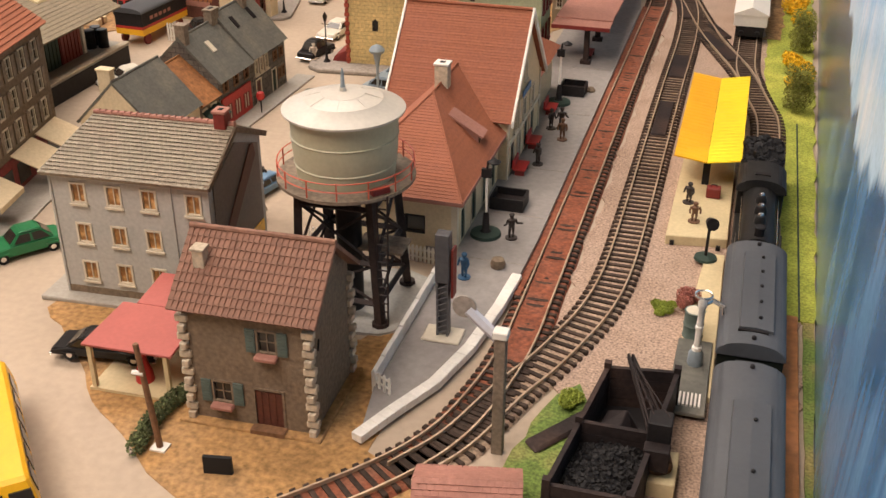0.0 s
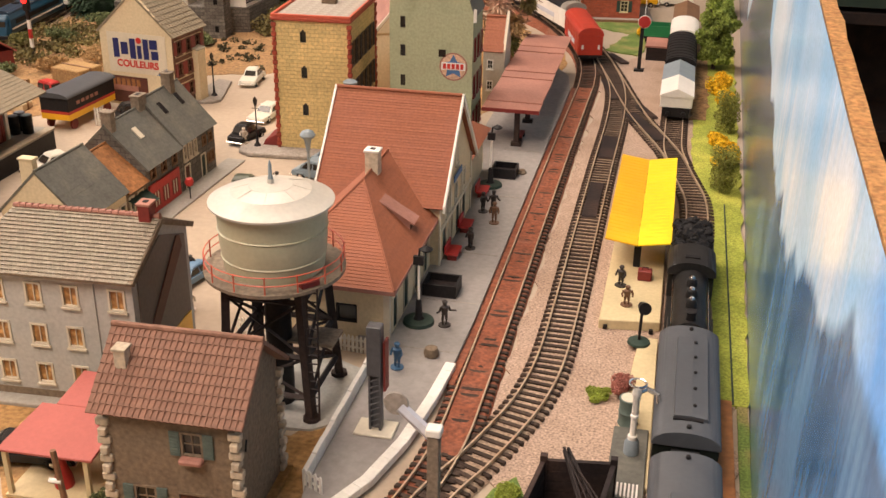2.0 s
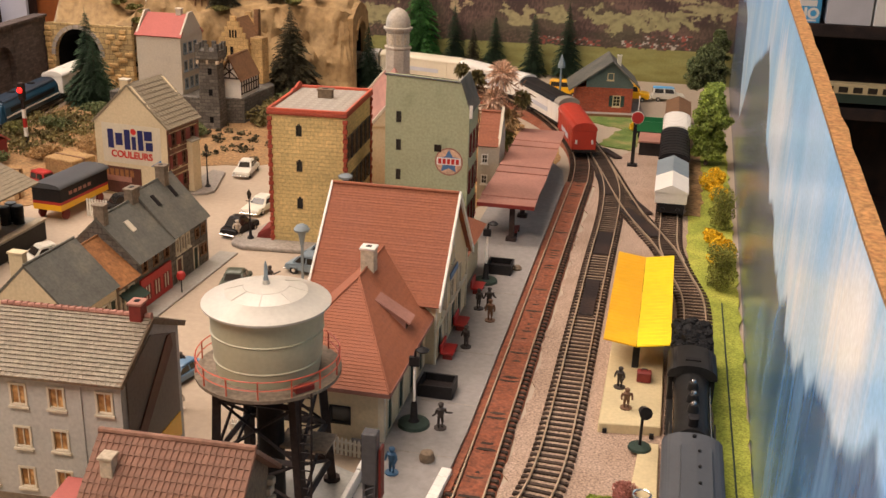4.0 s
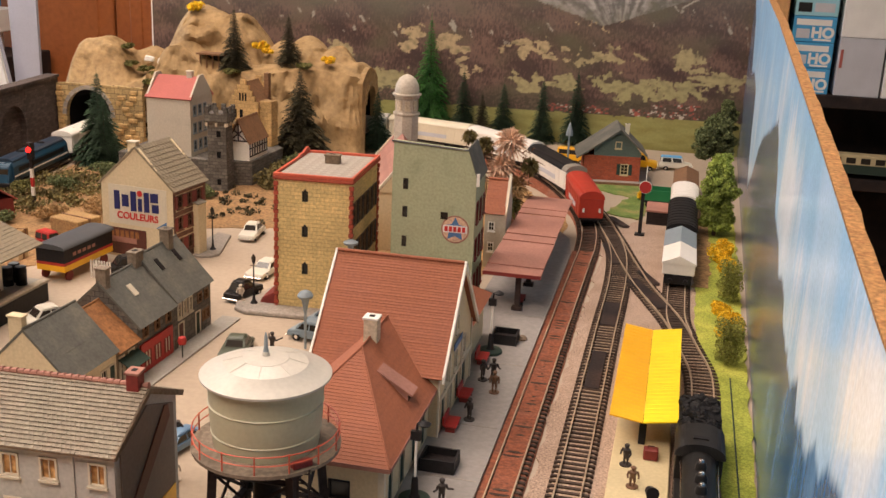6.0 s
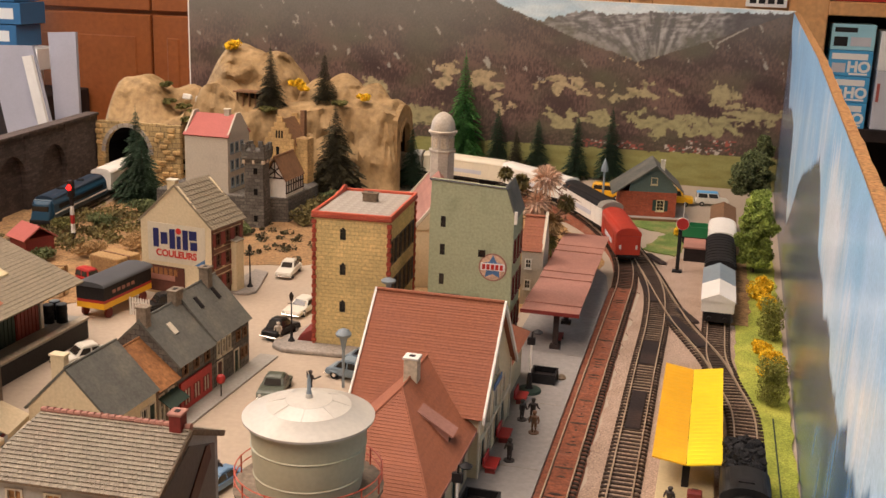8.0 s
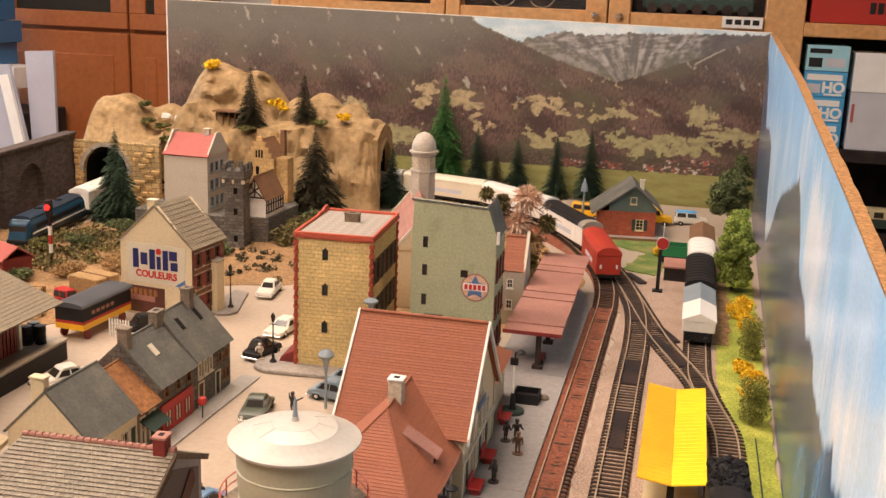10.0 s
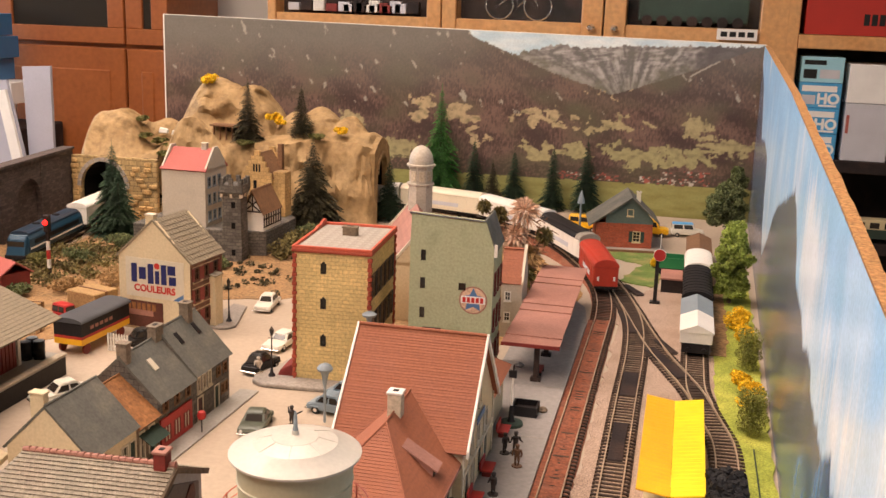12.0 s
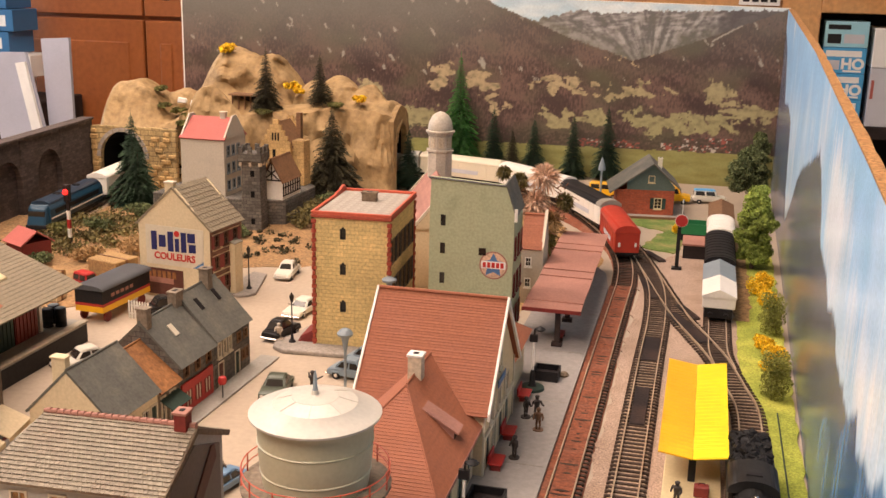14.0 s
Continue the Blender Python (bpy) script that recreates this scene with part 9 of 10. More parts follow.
car(-32.9, 50.9, 0, -38, "green", "glossy green model saloon car on the street", 5.2, 2.1, 1.8)
car(-21.9, 63.6, 0, -14, "carblue", "pale blue model car with figures in it", 5.0, 2.0, 1.3)
car(-20.9, 41.7, 0.22, 97, "carblack", "long dark model car under the red shed", 6.0, 2.0, 1.35)
car(-29.7, 93.8, 0, 168, "carblack", "black model car beside the kerb", 4.2, 1.8, 1.9)
car(-37.0, 113.4, 0, 6, "carwhite", "cream white model car on the town street", 4.8, 1.9, 1.7)
car(-30.4, 101.4, 0, -8, "carwhite", "cream open vintage car beside the yellow house", 5.4, 2.1, 1.5)
car(-19.3, 85.6, 0, 80, "cargrey", "blue-grey model car behind the station", 5.0, 2.0, 1.8)
car(-18.6, 88.0, 0.42, 80, "cargrey", "blue-grey model car behind the station", 4.6, 1.9, 1.8)
car(-24.7, 80.6, 0, 10, "cargreen", "dark green-grey model car with a pale roof trim on the street", 4.6, 2.1, 1.5)
car(-43.2, 81.2, 0, -34, "carwhite", "white model car beside the loading dock", 5.2, 2.1, 1.8)
car(-40.6, 77.4, 0, -40, "carwhite", "white and pink model car behind the terrace", 4.6, 1.9, 1.6, roof_paint="shedred")
car(-43.9, 96.2, 0, -40, "carblack", "rounded black model car behind the fence", 3.8, 1.8, 2.0)
car(-12.6, 163.5, 0, 70, "carwhite", "white model car beside the line", 5.0, 2.0, 1.7)
car(10.0, 172.0, 0, 95, "carwhite", "white and blue model van beside the crossing", 5.0, 2.1, 2.2, True, "boxblue")
car(4.4, 170.5, 0, 90, "busyellow", "yellow model van behind the crossing house", 5.6, 2.2, 2.6, True)
car(-6.2, 171.0, 0, 85, "busyellow", "yellow model van behind the crossing house", 5.0, 2.2, 2.4, True)
car(-55.4, 101.5, 0, 70, "red", "small red model lorry cab beside the crates", 3.2, 1.8, 2.0, True)


def bus():
    c = thing("yellow_bus", -20.0, 31.1, 0.0, "yellow streamlined model bus with dark windscreen", "bus", rz=42)
    bm = B(); hull8(bm, [(-1.3, -4.6, 0.5), (1.3, -4.6, 0.5), (1.35, 6.0, 0.5), (-1.35, 6.0, 0.5)], [(-1.35, -4.9, 1.6), (1.35, -4.9, 1.6), (1.4, 6.2, 1.6), (-1.4, 6.2, 1.6)])
    hull8(bm, [(-1.34, -4.88, 1.6), (1.34, -4.88, 1.6), (1.39, 6.2, 1.6), (-1.39, 6.2, 1.6)], [(-1.05, -4.1, 3.1), (1.05, -4.1, 3.1), (1.05, 5.6, 3.2), (-1.05, 5.6, 3.2)])
    part("body", bm, M["busyellow"], c, bevel=0.15)
    for s in (-1, 1):
        bm = B(); hull8(bm, [(s * 0.12, -4.84, 1.75), (s * 1.2, -4.84, 1.75), (s * 1.2, -4.6, 1.75), (s * 0.12, -4.6, 1.75)], [(s * 0.12, -4.42, 2.65), (s * 1.05, -4.42, 2.65), (s * 1.05, -4.2, 2.65), (s * 0.12, -4.2, 2.65)]); part("windscreen", bm, M["pane"], c)
        for k in range(6):
            bm = B(); hull8(bm, [(s * 1.3, -3.6 + 1.5 * k, 1.8), (s * 1.36, -3.6 + 1.5 * k, 1.8), (s * 1.36, -2.5 + 1.5 * k, 1.8), (s * 1.3, -2.5 + 1.5 * k, 1.8)], [(s * 1.12, -3.6 + 1.5 * k, 2.7), (s * 1.19, -3.6 + 1.5 * k, 2.7), (s * 1.19, -2.5 + 1.5 * k, 2.7), (s * 1.12, -2.5 + 1.5 * k, 2.7)]); part("side_pane", bm, M["pane"], c)
        for yy in (-2.8, 3.6):
            bm = B(); lathe(bm, 0, 0, [(0.5, -0.15), (0.5, 0.15)], 16); moved(bm, list(bm.verts), Matrix.Translation((s * 1.2, yy, 0.5)) @ Matrix.Rotation(math.pi / 2, 4, "Y")); part("wheel", bm, M["rubber"], c)
    bm = B(); tube(bm, [(-1.45, -4.3, 1.5), (-1.3, -5.0, 1.45), (1.3, -5.0, 1.45), (1.45, -4.3, 1.5)], 0.09, 6); part("trim", bm, M["white"], c)


bus()


def circus_trailer():
    c = thing("circus_trailer", -49.2, 91.9, 0.0, "black, red and yellow circus trailer on red wheels", "trailer", rz=-4)
    bm = B(); box(bm, -1.6, 1.6, 0, 8.2, 1.1, 1.7); part("yellow_band", bm, M["busyellow"], c)
    bm = B(); box(bm, -1.6, 1.6, 0, 8.2, 1.7, 2.0); part("red_band", bm, M["red"], c)
    bm = B(); box(bm, -1.6, 1.6, 0, 8.2, 2.0, 3.4); part("body", bm, M["black"], c)
    bm = B(); prism_y(bm, body_profile(1.75, 3.38, 3.45, 0.45, 10), -0.2, 8.4); part("roof", bm, M["coachgrey"], c, smooth=True)
    for s in (-1, 1):
        for y in (1.0, 6.9):
            bm = B(); lathe(bm, 0, 0, [(0.55, -0.12), (0.55, 0.12)], 14); moved(bm, list(bm.verts), Matrix.Translation((s * 1.35, y, 0.55)) @ Matrix.Rotation(math.pi / 2, 4, "Y")); part("wheel", bm, M["darkred"], c)
    for k in range(5):
        bm = B(); box(bm, 1.6, 1.63, 1.4 + k * 0.8, 1.95 + k * 0.8, 2.45, 2.8); part("letter_bar", bm, M["roofpink"], c)


circus_trailer()


# ---- small figures, each one plain mesh ----
def figurine(x, y, z, rz, material, label, height=2.0, arm=0.0):
    bm = B(); k = height * 0.92 / 2.0
    lathe(bm, 0, 0, [(0.42, 0), (0.42, 0.07)], 10)
    for s in (-1, 1):
        tube(bm, [(s * 0.12, 0, 0.06), (s * 0.13, 0.02, 0.5 * k), (s * 0.1, 0, 0.95 * k)], [0.08, 0.09, 0.12], 6)
        tube(bm, [(s * 0.26, 0, 1.5 * k), (s * 0.36, -0.05, 1.2 * k), (s * (0.34 + arm * 0.5), -0.2 - arm * 0.3, (0.95 + arm * 0.6) * k)], [0.09, 0.08, 0.06], 6)
    lathe(bm, 0, 0, [(0.16, 0.9 * k), (0.22, 1.1 * k), (0.26, 1.5 * k), (0.1, 1.6 * k), (0.09, 1.66 * k)], 10)
    lathe(bm, 0, 0, [(0.1, 1.64 * k), (0.16, 1.74 * k), (0.16, 1.86 * k), (0.2, 1.88 * k), (0.13, 1.98 * k)], 10)
    return single("figurine", bm, M[material], label, "figurine", group="small model figures", at=(x, y, z), rz=rz, smooth=True)


figurine(-2.35, 60.6, 0.62, 30, "figdark", "dark model figurine on the platform", 2.0, 0.6)
figurine(-4.0, 54.7, 0.62, -20, "figblue", "blue model figurine beside the platform mast", 1.9)
figurine(-3.5, 80.3, 0.62, 60, "figdark", "dark model figurine on the platform", 1.9)
figurine(-2.7, 80.6, 0.62, 20, "figdark", "dark model figurine on the platform", 2.0, 0.3)
figurine(-2.2, 78.2, 0.62, 0, "figbrown", "brown model figurine on the platform", 2.0)
figurine(-3.1, 72.9, 0.62, -40, "figdark", "dark model figurine beside the red bench", 1.9)
figurine(9.1, 66.1, 0.8, 10, "figbrown", "brown model figurine on the island platform", 1.6)
figurine(8.5, 69.0, 0.8, -30, "figdark", "dark model figurine on the island platform", 1.7)
figurine(-21.97, 81.8, 0.0, 160, "figdark", "dark model figurine on the street", 2.0, 0.9)
figurine(-22.0, 64.4, 0.7, 0, "figdark", "dark model figurine in the pale blue car", 1.1)
figurine(-19.9, 59.6, 0.0, 40, "figpale", "pale model figurine beside the grey tenement", 1.5)
figurine(-29.2, 92.0, 0.42, 0, "figpale", "pale model figurine at the kerb", 1.7)
for x, y in ((-4.2, 84.0), (-4.1, 76.4), (-4.0, 71.2)):
    b = thing("station_bench", x, y, 0.62, "bright red bench against the station wall", "bench", group="red platform benches")
    bm = B(); box(bm, -0.45, 0.45, -0.9, 0.9, 0.4, 0.55); part("seat", bm, M["red"], b, bevel=0.03)
    bm = B(); box(bm, -0.55, -0.42, -0.9, 0.9, 0.5, 1.15); part("backrest", bm, M["red"], b, bevel=0.03)
    for yy in (-0.7, 0.7):
        bm = B(); box(bm, -0.35, 0.35, yy - 0.06, yy + 0.06, 0, 0.4); part("leg", bm, M["darkred"], b)
b = thing("luggage", 10.1, 70.4, 0.8, "dark red suitcase on the island platform", "luggage")
bm = B(); box(bm, -0.5, 0.5, -0.35, 0.35, 0, 0.8); part("case", bm, M["darkred"], b, bevel=0.08)
bm = B(); tube(bm, [(-0.2, 0, 0.78), (-0.2, 0, 0.95), (0.2, 0, 0.95), (0.2, 0, 0.78)], 0.04, 5); part("handle", bm, M["black"], b)
bm = B(); lathe(bm, 0, 0, [(0.45, 0.0), (0.5, 0.2), (0.4, 0.55), (0.15, 0.65)], 10)
single("stone_ball", bm, M["brownwall"], "small dark round stone on the platform", "stone", at=(-2.3, 56.6, 0.62), smooth=True)
bm = B(); lathe(bm, 0, 0, [(0.4, 0.0), (0.45, 0.15), (0.3, 0.35), (0.1, 0.4)], 9)
single("stone_ball", bm, M["brownwall"], "small dark round stone on the platform", "stone", at=(-1.8, 90.0, 0.62), smooth=True)


# ---- lamps, signals and masts ----
def platform_lamp(x, y, h, label):
    p = thing("platform_lamp", x, y, 0.62, label, "lamp", group="platform lamps")
    bm = B(); lathe(bm, 0, 0, [(1.05, 0), (1.0, 0.22), (0.7, 0.3)], 20); part("base", bm, M["darkgreen"], p, smooth=True)
    bm = B(); lathe(bm, 0, 0, [(0.4, 0.28), (0.26, 0.5), (0.2, 1.5), (0.14, 1.7)], 12); part("plinth", bm, M["black"], p, smooth=True)
    bm = B(); tube(bm, [(0, 0, 1.7), (0, 0, h - 0.6)], 0.09, 8); part("pole", bm, M["white"], p)
    bm = B(); tube(bm, [(0, 0, h - 0.7), (0.05, 0, h), (0.5, 0, h + 0.25)], 0.08, 6); lathe(bm, 0.5, 0, [(0.12, h + 0.25), (0.42, h + 0.05), (0.36, h - 0.05)], 12); part("lamp_head", bm, M["black"], p)
    bm = B(); box(bm, -0.35, 0.3, -0.14, 0.14, h - 1.1, h - 0.5); part("plate", bm, M["black"], p)


platform_lamp(-4.1, 60.6, 5.3, "platform lamp with a green base and white pole")
platform_lamp(-4.0, 86.3, 5.3, "platform lamp with a green base and white pole")
for x, y, w_ in ((-3.6, 65.4, 2.4), (-3.2, 89.2, 2.2)):
    b = thing("planter_box", x, y, 0.62, "black open planter box on the platform", "planter", group="platform planters")
    for bb in ((-w_ / 2, w_ / 2, -1.0, -0.85), (-w_ / 2, w_ / 2, 0.85, 1.0), (-w_ / 2, -w_ / 2 + 0.15, -0.85, 0.85), (w_ / 2 - 0.15, w_ / 2, -0.85, 0.85)):
        bm = B(); box(bm, *bb, 0, 0.9); part("side", bm, M["black"], b)
    bm = B(); box(bm, -w_ / 2 + 0.15, w_ / 2 - 0.15, -0.85, 0.85, 0, 0.4); part("soil", bm, M["steelblack"], b)


bm = B(); prism_z(bm, [(-41.5, 104.2), (-38.9, 103.9), (-37.9, 104.3), (-37.4, 105.3), (-37.8, 107.0), (-39.2, 112.5), (-41.0, 113.0)], 0.01, 0.3)
single("pavement", bm, M["kerb"], "pavement with a rounded corner at the advert house", "pavement", "structure", bevel=0.06)


def street_lamp(x, y, z, h, label):
    p = thing("street_lamp", x, y, z, label, "lamp", group="street lamps")
    bm = B(); lathe(bm, 0, 0, [(0.36, 0), (0.32, 0.12), (0.16, 0.3), (0.1, 1.0), (0.075, 1.2), (0.06, h - 0.7)], 10); part("pole", bm, M["black"], p, smooth=True)
    bm = B(); lathe(bm, 0, 0, [(0.1, h - 0.65), (0.2, h - 0.2), (0.24, h - 0.1), (0.12, h + 0.1), (0.03, h + 0.25)], 6); lantern = part("lantern", bm, M["pane"], p, "dark glazed lantern")
    for k in range(6):
        a = k * math.pi / 3
        bm = B(); tube(bm, [(0.1 * math.cos(a), 0.1 * math.sin(a), h - 0.66), (0.22 * math.cos(a), 0.22 * math.sin(a), h - 0.14)], 0.025, 4); part("lantern_bar", bm, M["black"], lantern)
    bm = B(); tube(bm, [(-0.35, 0, h - 0.9), (0.35, 0, h - 0.9)], 0.04, 5); part("ladder_bar", bm, M["black"], p)


street_lamp(-38.7, 106.5, 0.3, 4.6, "black cast-iron street lamp at the advert house")
street_lamp(-27.7, 91.6, 0.42, 4.6, "black cast-iron street lamp at the yellow house")
p = thing("funnel_lamp", -19.6, 83.4, 0.0, "grey-blue funnel-headed lamp mast behind the station", "lamp")
bm = B(); tube(bm, [(0, 0, 0), (0, 0, 4.2)], 0.13, 8); part("pole", bm, M["lampblue"], p)
bm = B(); lathe(bm, 0, 0, [(0.16, 3.4), (0.28, 4.2), (0.4, 4.6), (0.62, 4.65), (0.7, 4.85), (0.5, 5.15), (0.2, 5.3)], 14); part("head", bm, M["lampblue"], p, smooth=True)
p = thing("funnel_lamp", -18.05, 91.0, 0.0, "grey-blue funnel-headed lamp mast beside the yellow house", "lamp")
bm = B(); tube(bm, [(0, 0, 0), (0, 0, 7.2)], 0.11, 8); part("pole", bm, M["lampblue"], p)
bm = B(); lathe(bm, 0, 0, [(0.16, 6.6), (0.3, 7.3), (0.62, 7.4), (0.68, 7.6), (0.4, 7.78)], 14); part("head", bm, M["lampblue"], p, smooth=True)

p = thing("platform_mast", -3.4, 48.0, 0.62, "grey steel mast with a dark red panel on the platform", "mast")
bm = B(); prism_z(bm, [(-1.1, -0.8), (1.1, -0.8), (1.1, 0.8), (-1.1, 0.8)], 0, 0.18); part("base_plate", bm, M["frame"], p, bevel=0.05)
bm = B(); box(bm, -0.34, -0.22, -0.3, 0.3, 0.15, 6.3); box(bm, 0.22, 0.34, -0.3, 0.3, 0.15, 6.3); box(bm, -0.24, 0.24, -0.08, 0.08, 0.15, 6.4); part("column", bm, M["steelgrey"], p)
bm = B(); box(bm, -0.4, 0.4, -0.36, 0.36, 3.6, 6.6); part("cabinet", bm, M["steelgrey"], p, bevel=0.05)
bm = B(); box(bm, 0.45, 0.58, -0.1, 0.6, 2.6, 5.6); part("red_panel", bm, M["darkred"], p)
for k in range(9):
    bm = B(); tube(bm, [(-0.26, -0.3, 0.3 + k * 0.36), (0.26, -0.3, 0.6 + k * 0.36)], 0.04, 4); part("lattice_bar", bm, M["steelgrey"], p)

p = thing("disc_signal", 1.75, 39.7, 0.0, "wooden post signal with a grey disc arm", "signal")
bm = B(); box(bm, -0.28, 0.28, -0.25, 0.25, 0, 6.7); part("post", bm, M["greywood"], p, bevel=0.04)
bm = B(); box(bm, -0.36, 0.36, -0.33, 0.33, 6.7, 7.1); part("cap", bm, M["white"], p, bevel=0.05)
bm = B(); tube(bm, [(-0.2, 0.3, 6.4), (-1.7, 0.5, 7.6)], 0.28, 6); part("arm", bm, M["boxgrey"], p)
bm = B(); lathe(bm, 0, 0, [(0.58, -0.06), (0.58, 0.06)], 18); moved(bm, list(bm.verts), Matrix.Translation((-1.9, 0.5, 7.75)) @ Matrix.Rotation(math.pi / 2, 4, "X")); part("disc", bm, M["kerb"], p)

p = thing("telegraph_pole", -14.2, 35.3, 0.0, "leaning brown wooden pole with white insulators", "pole")
bm = B(); tube(bm, [(0, 0, 0), (-0.55, 0.1, 6.0)], [0.17, 0.14], 8); part("pole", bm, M["wood"], p)
bm = B(); box(bm, -0.4, 0.4, -0.35, 0.35, 0.02, 0.16); part("foot", bm, M["white"], p)
bm = B(); tube(bm, [(-0.9, 0, 4.4), (-0.3, 0, 4.4)], 0.12, 6); part("insulator", bm, M["white"], p)

p = thing("stop_disc", 6.45, 130.5, 0.0, "black signal post with a round red disc", "signal")
bm = B(); box(bm, -0.6, 0.6, -0.5, 0.5, 0.1, 0.35); part("base", bm, M["black"], p)
bm = B(); box(bm, -0.22, 0.22, -0.15, 0.15, 0.3, 5.6); part("post", bm, M["black"], p)
bm = B(); lathe(bm, 0, 0, [(0.77, -0.06), (0.77, 0.06)], 24); moved(bm, list(bm.verts), Matrix.Translation((0.2, -0.25, 6.2)) @ Matrix.Rotation(math.pi / 2, 4, "X")); d_ = part("disc", bm, M["white"], p)
bm = B(); lathe(bm, 0, 0, [(0.72, -0.06), (0.72, 0.09)], 24); moved(bm, list(bm.verts), Matrix.Translation((0.2, -0.27, 6.2)) @ Matrix.Rotation(math.pi / 2, 4, "X")); part("disc_face", bm, M["red"], d_)
bm = B(); tube(bm, [(0.2, 0, 7.0), (0.2, 0, 8.8)], 0.05, 5); part("rod", bm, M["white"], p)

p = thing("point_lever_mast", -5.9, 160.0, 0.0, "thin grey mast with a pointed top beside the crossing", "mast")
bm = B(); tube(bm, [(0, 0, 0), (0, 0, 6.8)], 0.16, 7); part("post", bm, M["lampblue"], p)
bm = B(); lathe(bm, 0, 0, [(0.55, 6.3), (0.5, 6.9), (0.05, 8.3)], 6); part("head", bm, M["lampblue"], p)

p = thing("light_signal", -67.6, 117.2, 0.0, "red and white signal post with a lit red lamp", "signal")
for k, mname in enumerate(("steelblack", "white", "red", "white", "steelblack")):
    bm = B(); box(bm, -0.18, 0.18, -0.18, 0.18, k * 1.15, (k + 1) * 1.15); part("post", bm, M[mname], p)
bm = B(); box(bm, -0.36, 0.36, -0.36, 0.36, 5.75, 7.9); part("housing", bm, M["steelblack"], p, bevel=0.08)
bm = B(); lathe(bm, 0, 0, [(0.36, 0), (0.3, 0.2)], 14); moved(bm, list(bm.verts), Matrix.Translation((0, -0.4, 7.0)) @ Matrix.Rotation(math.pi / 2, 4, "X")); part("lamp", bm, M["signalred"], p, "glowing red signal lamp")

p = thing("yard_lamp", 10.2, 61.7, 0.45, "short black yard lamp on a green base", "lamp")
bm = B(); lathe(bm, 0, 0, [(0.75, 0), (0.7, 0.15), (0.3, 0.25)], 18); part("base", bm, M["darkgreen"], p, smooth=True)
bm = B(); tube(bm, [(0, 0, 0.2), (0.02, 0, 2.6)], 0.1, 7); part("pole", bm, M["black"], p)
bm = B(); tube(bm, [(0, 0.1, 2.6), (0.2, -0.6, 2.75)], [0.3, 0.42], 10); part("head", bm, M["black"], p)

p = thing("water_crane", 10.45, 49.2, 0.62, "white water crane with a swivelling spout", "water crane")
bm = B(); lathe(bm, 0, 0, [(0.42, 0), (0.4, 0.7), (0.25, 0.9)], 10); part("base", bm, M["lampblue"], p, smooth=True)
bm = B(); lathe(bm, 0, 0, [(0.26, 0.9), (0.26, 1.1), (0.17, 1.15), (0.17, 2.2), (0.22, 2.25), (0.22, 2.4), (0.17, 2.45), (0.17, 3.5), (0.24, 3.6), (0.24, 3.9), (0.14, 4.1)], 12); part("column", bm, M["white"], p, smooth=True)
bm = B(); tube(bm, [(0, 0, 3.75), (0.5, 0.3, 3.9), (1.1, 0.1, 3.75), (1.25, 0, 3.0)], 0.15, 8); part("spout", bm, M["chrome"], p)
bm = B(); tube(bm, [(1.25, 0, 3.1), (1.3, -0.1, 2.1)], [0.18, 0.22], 8); part("leather_hose", bm, M["white"], p)
bm = B(); tube(bm, [(0.45 * math.cos(2 * math.pi * k / 14), 0.45 * math.sin(2 * math.pi * k / 14), 4.35) for k in range(14)], 0.06, 5, True); part("hand_wheel", bm, M["chrome"], p)
p = thing("steel_barrel", 10.1, 52.2, 0.45, "grey-green steel barrel behind the water crane", "barrel")
bm = B(); lathe(bm, 0, 0, [(0.55, 0), (0.6, 0.1), (0.55, 0.2), (0.55, 0.75), (0.6, 0.85), (0.55, 0.95), (0.55, 1.6), (0.6, 1.7)], 14); part("drum", bm, M["shutter"], p, smooth=True)
bm = B(); lathe(bm, 0, 0, [(0.5, 1.68), (0.5, 1.73)], 14); part("lid", bm, M["frame"], p)


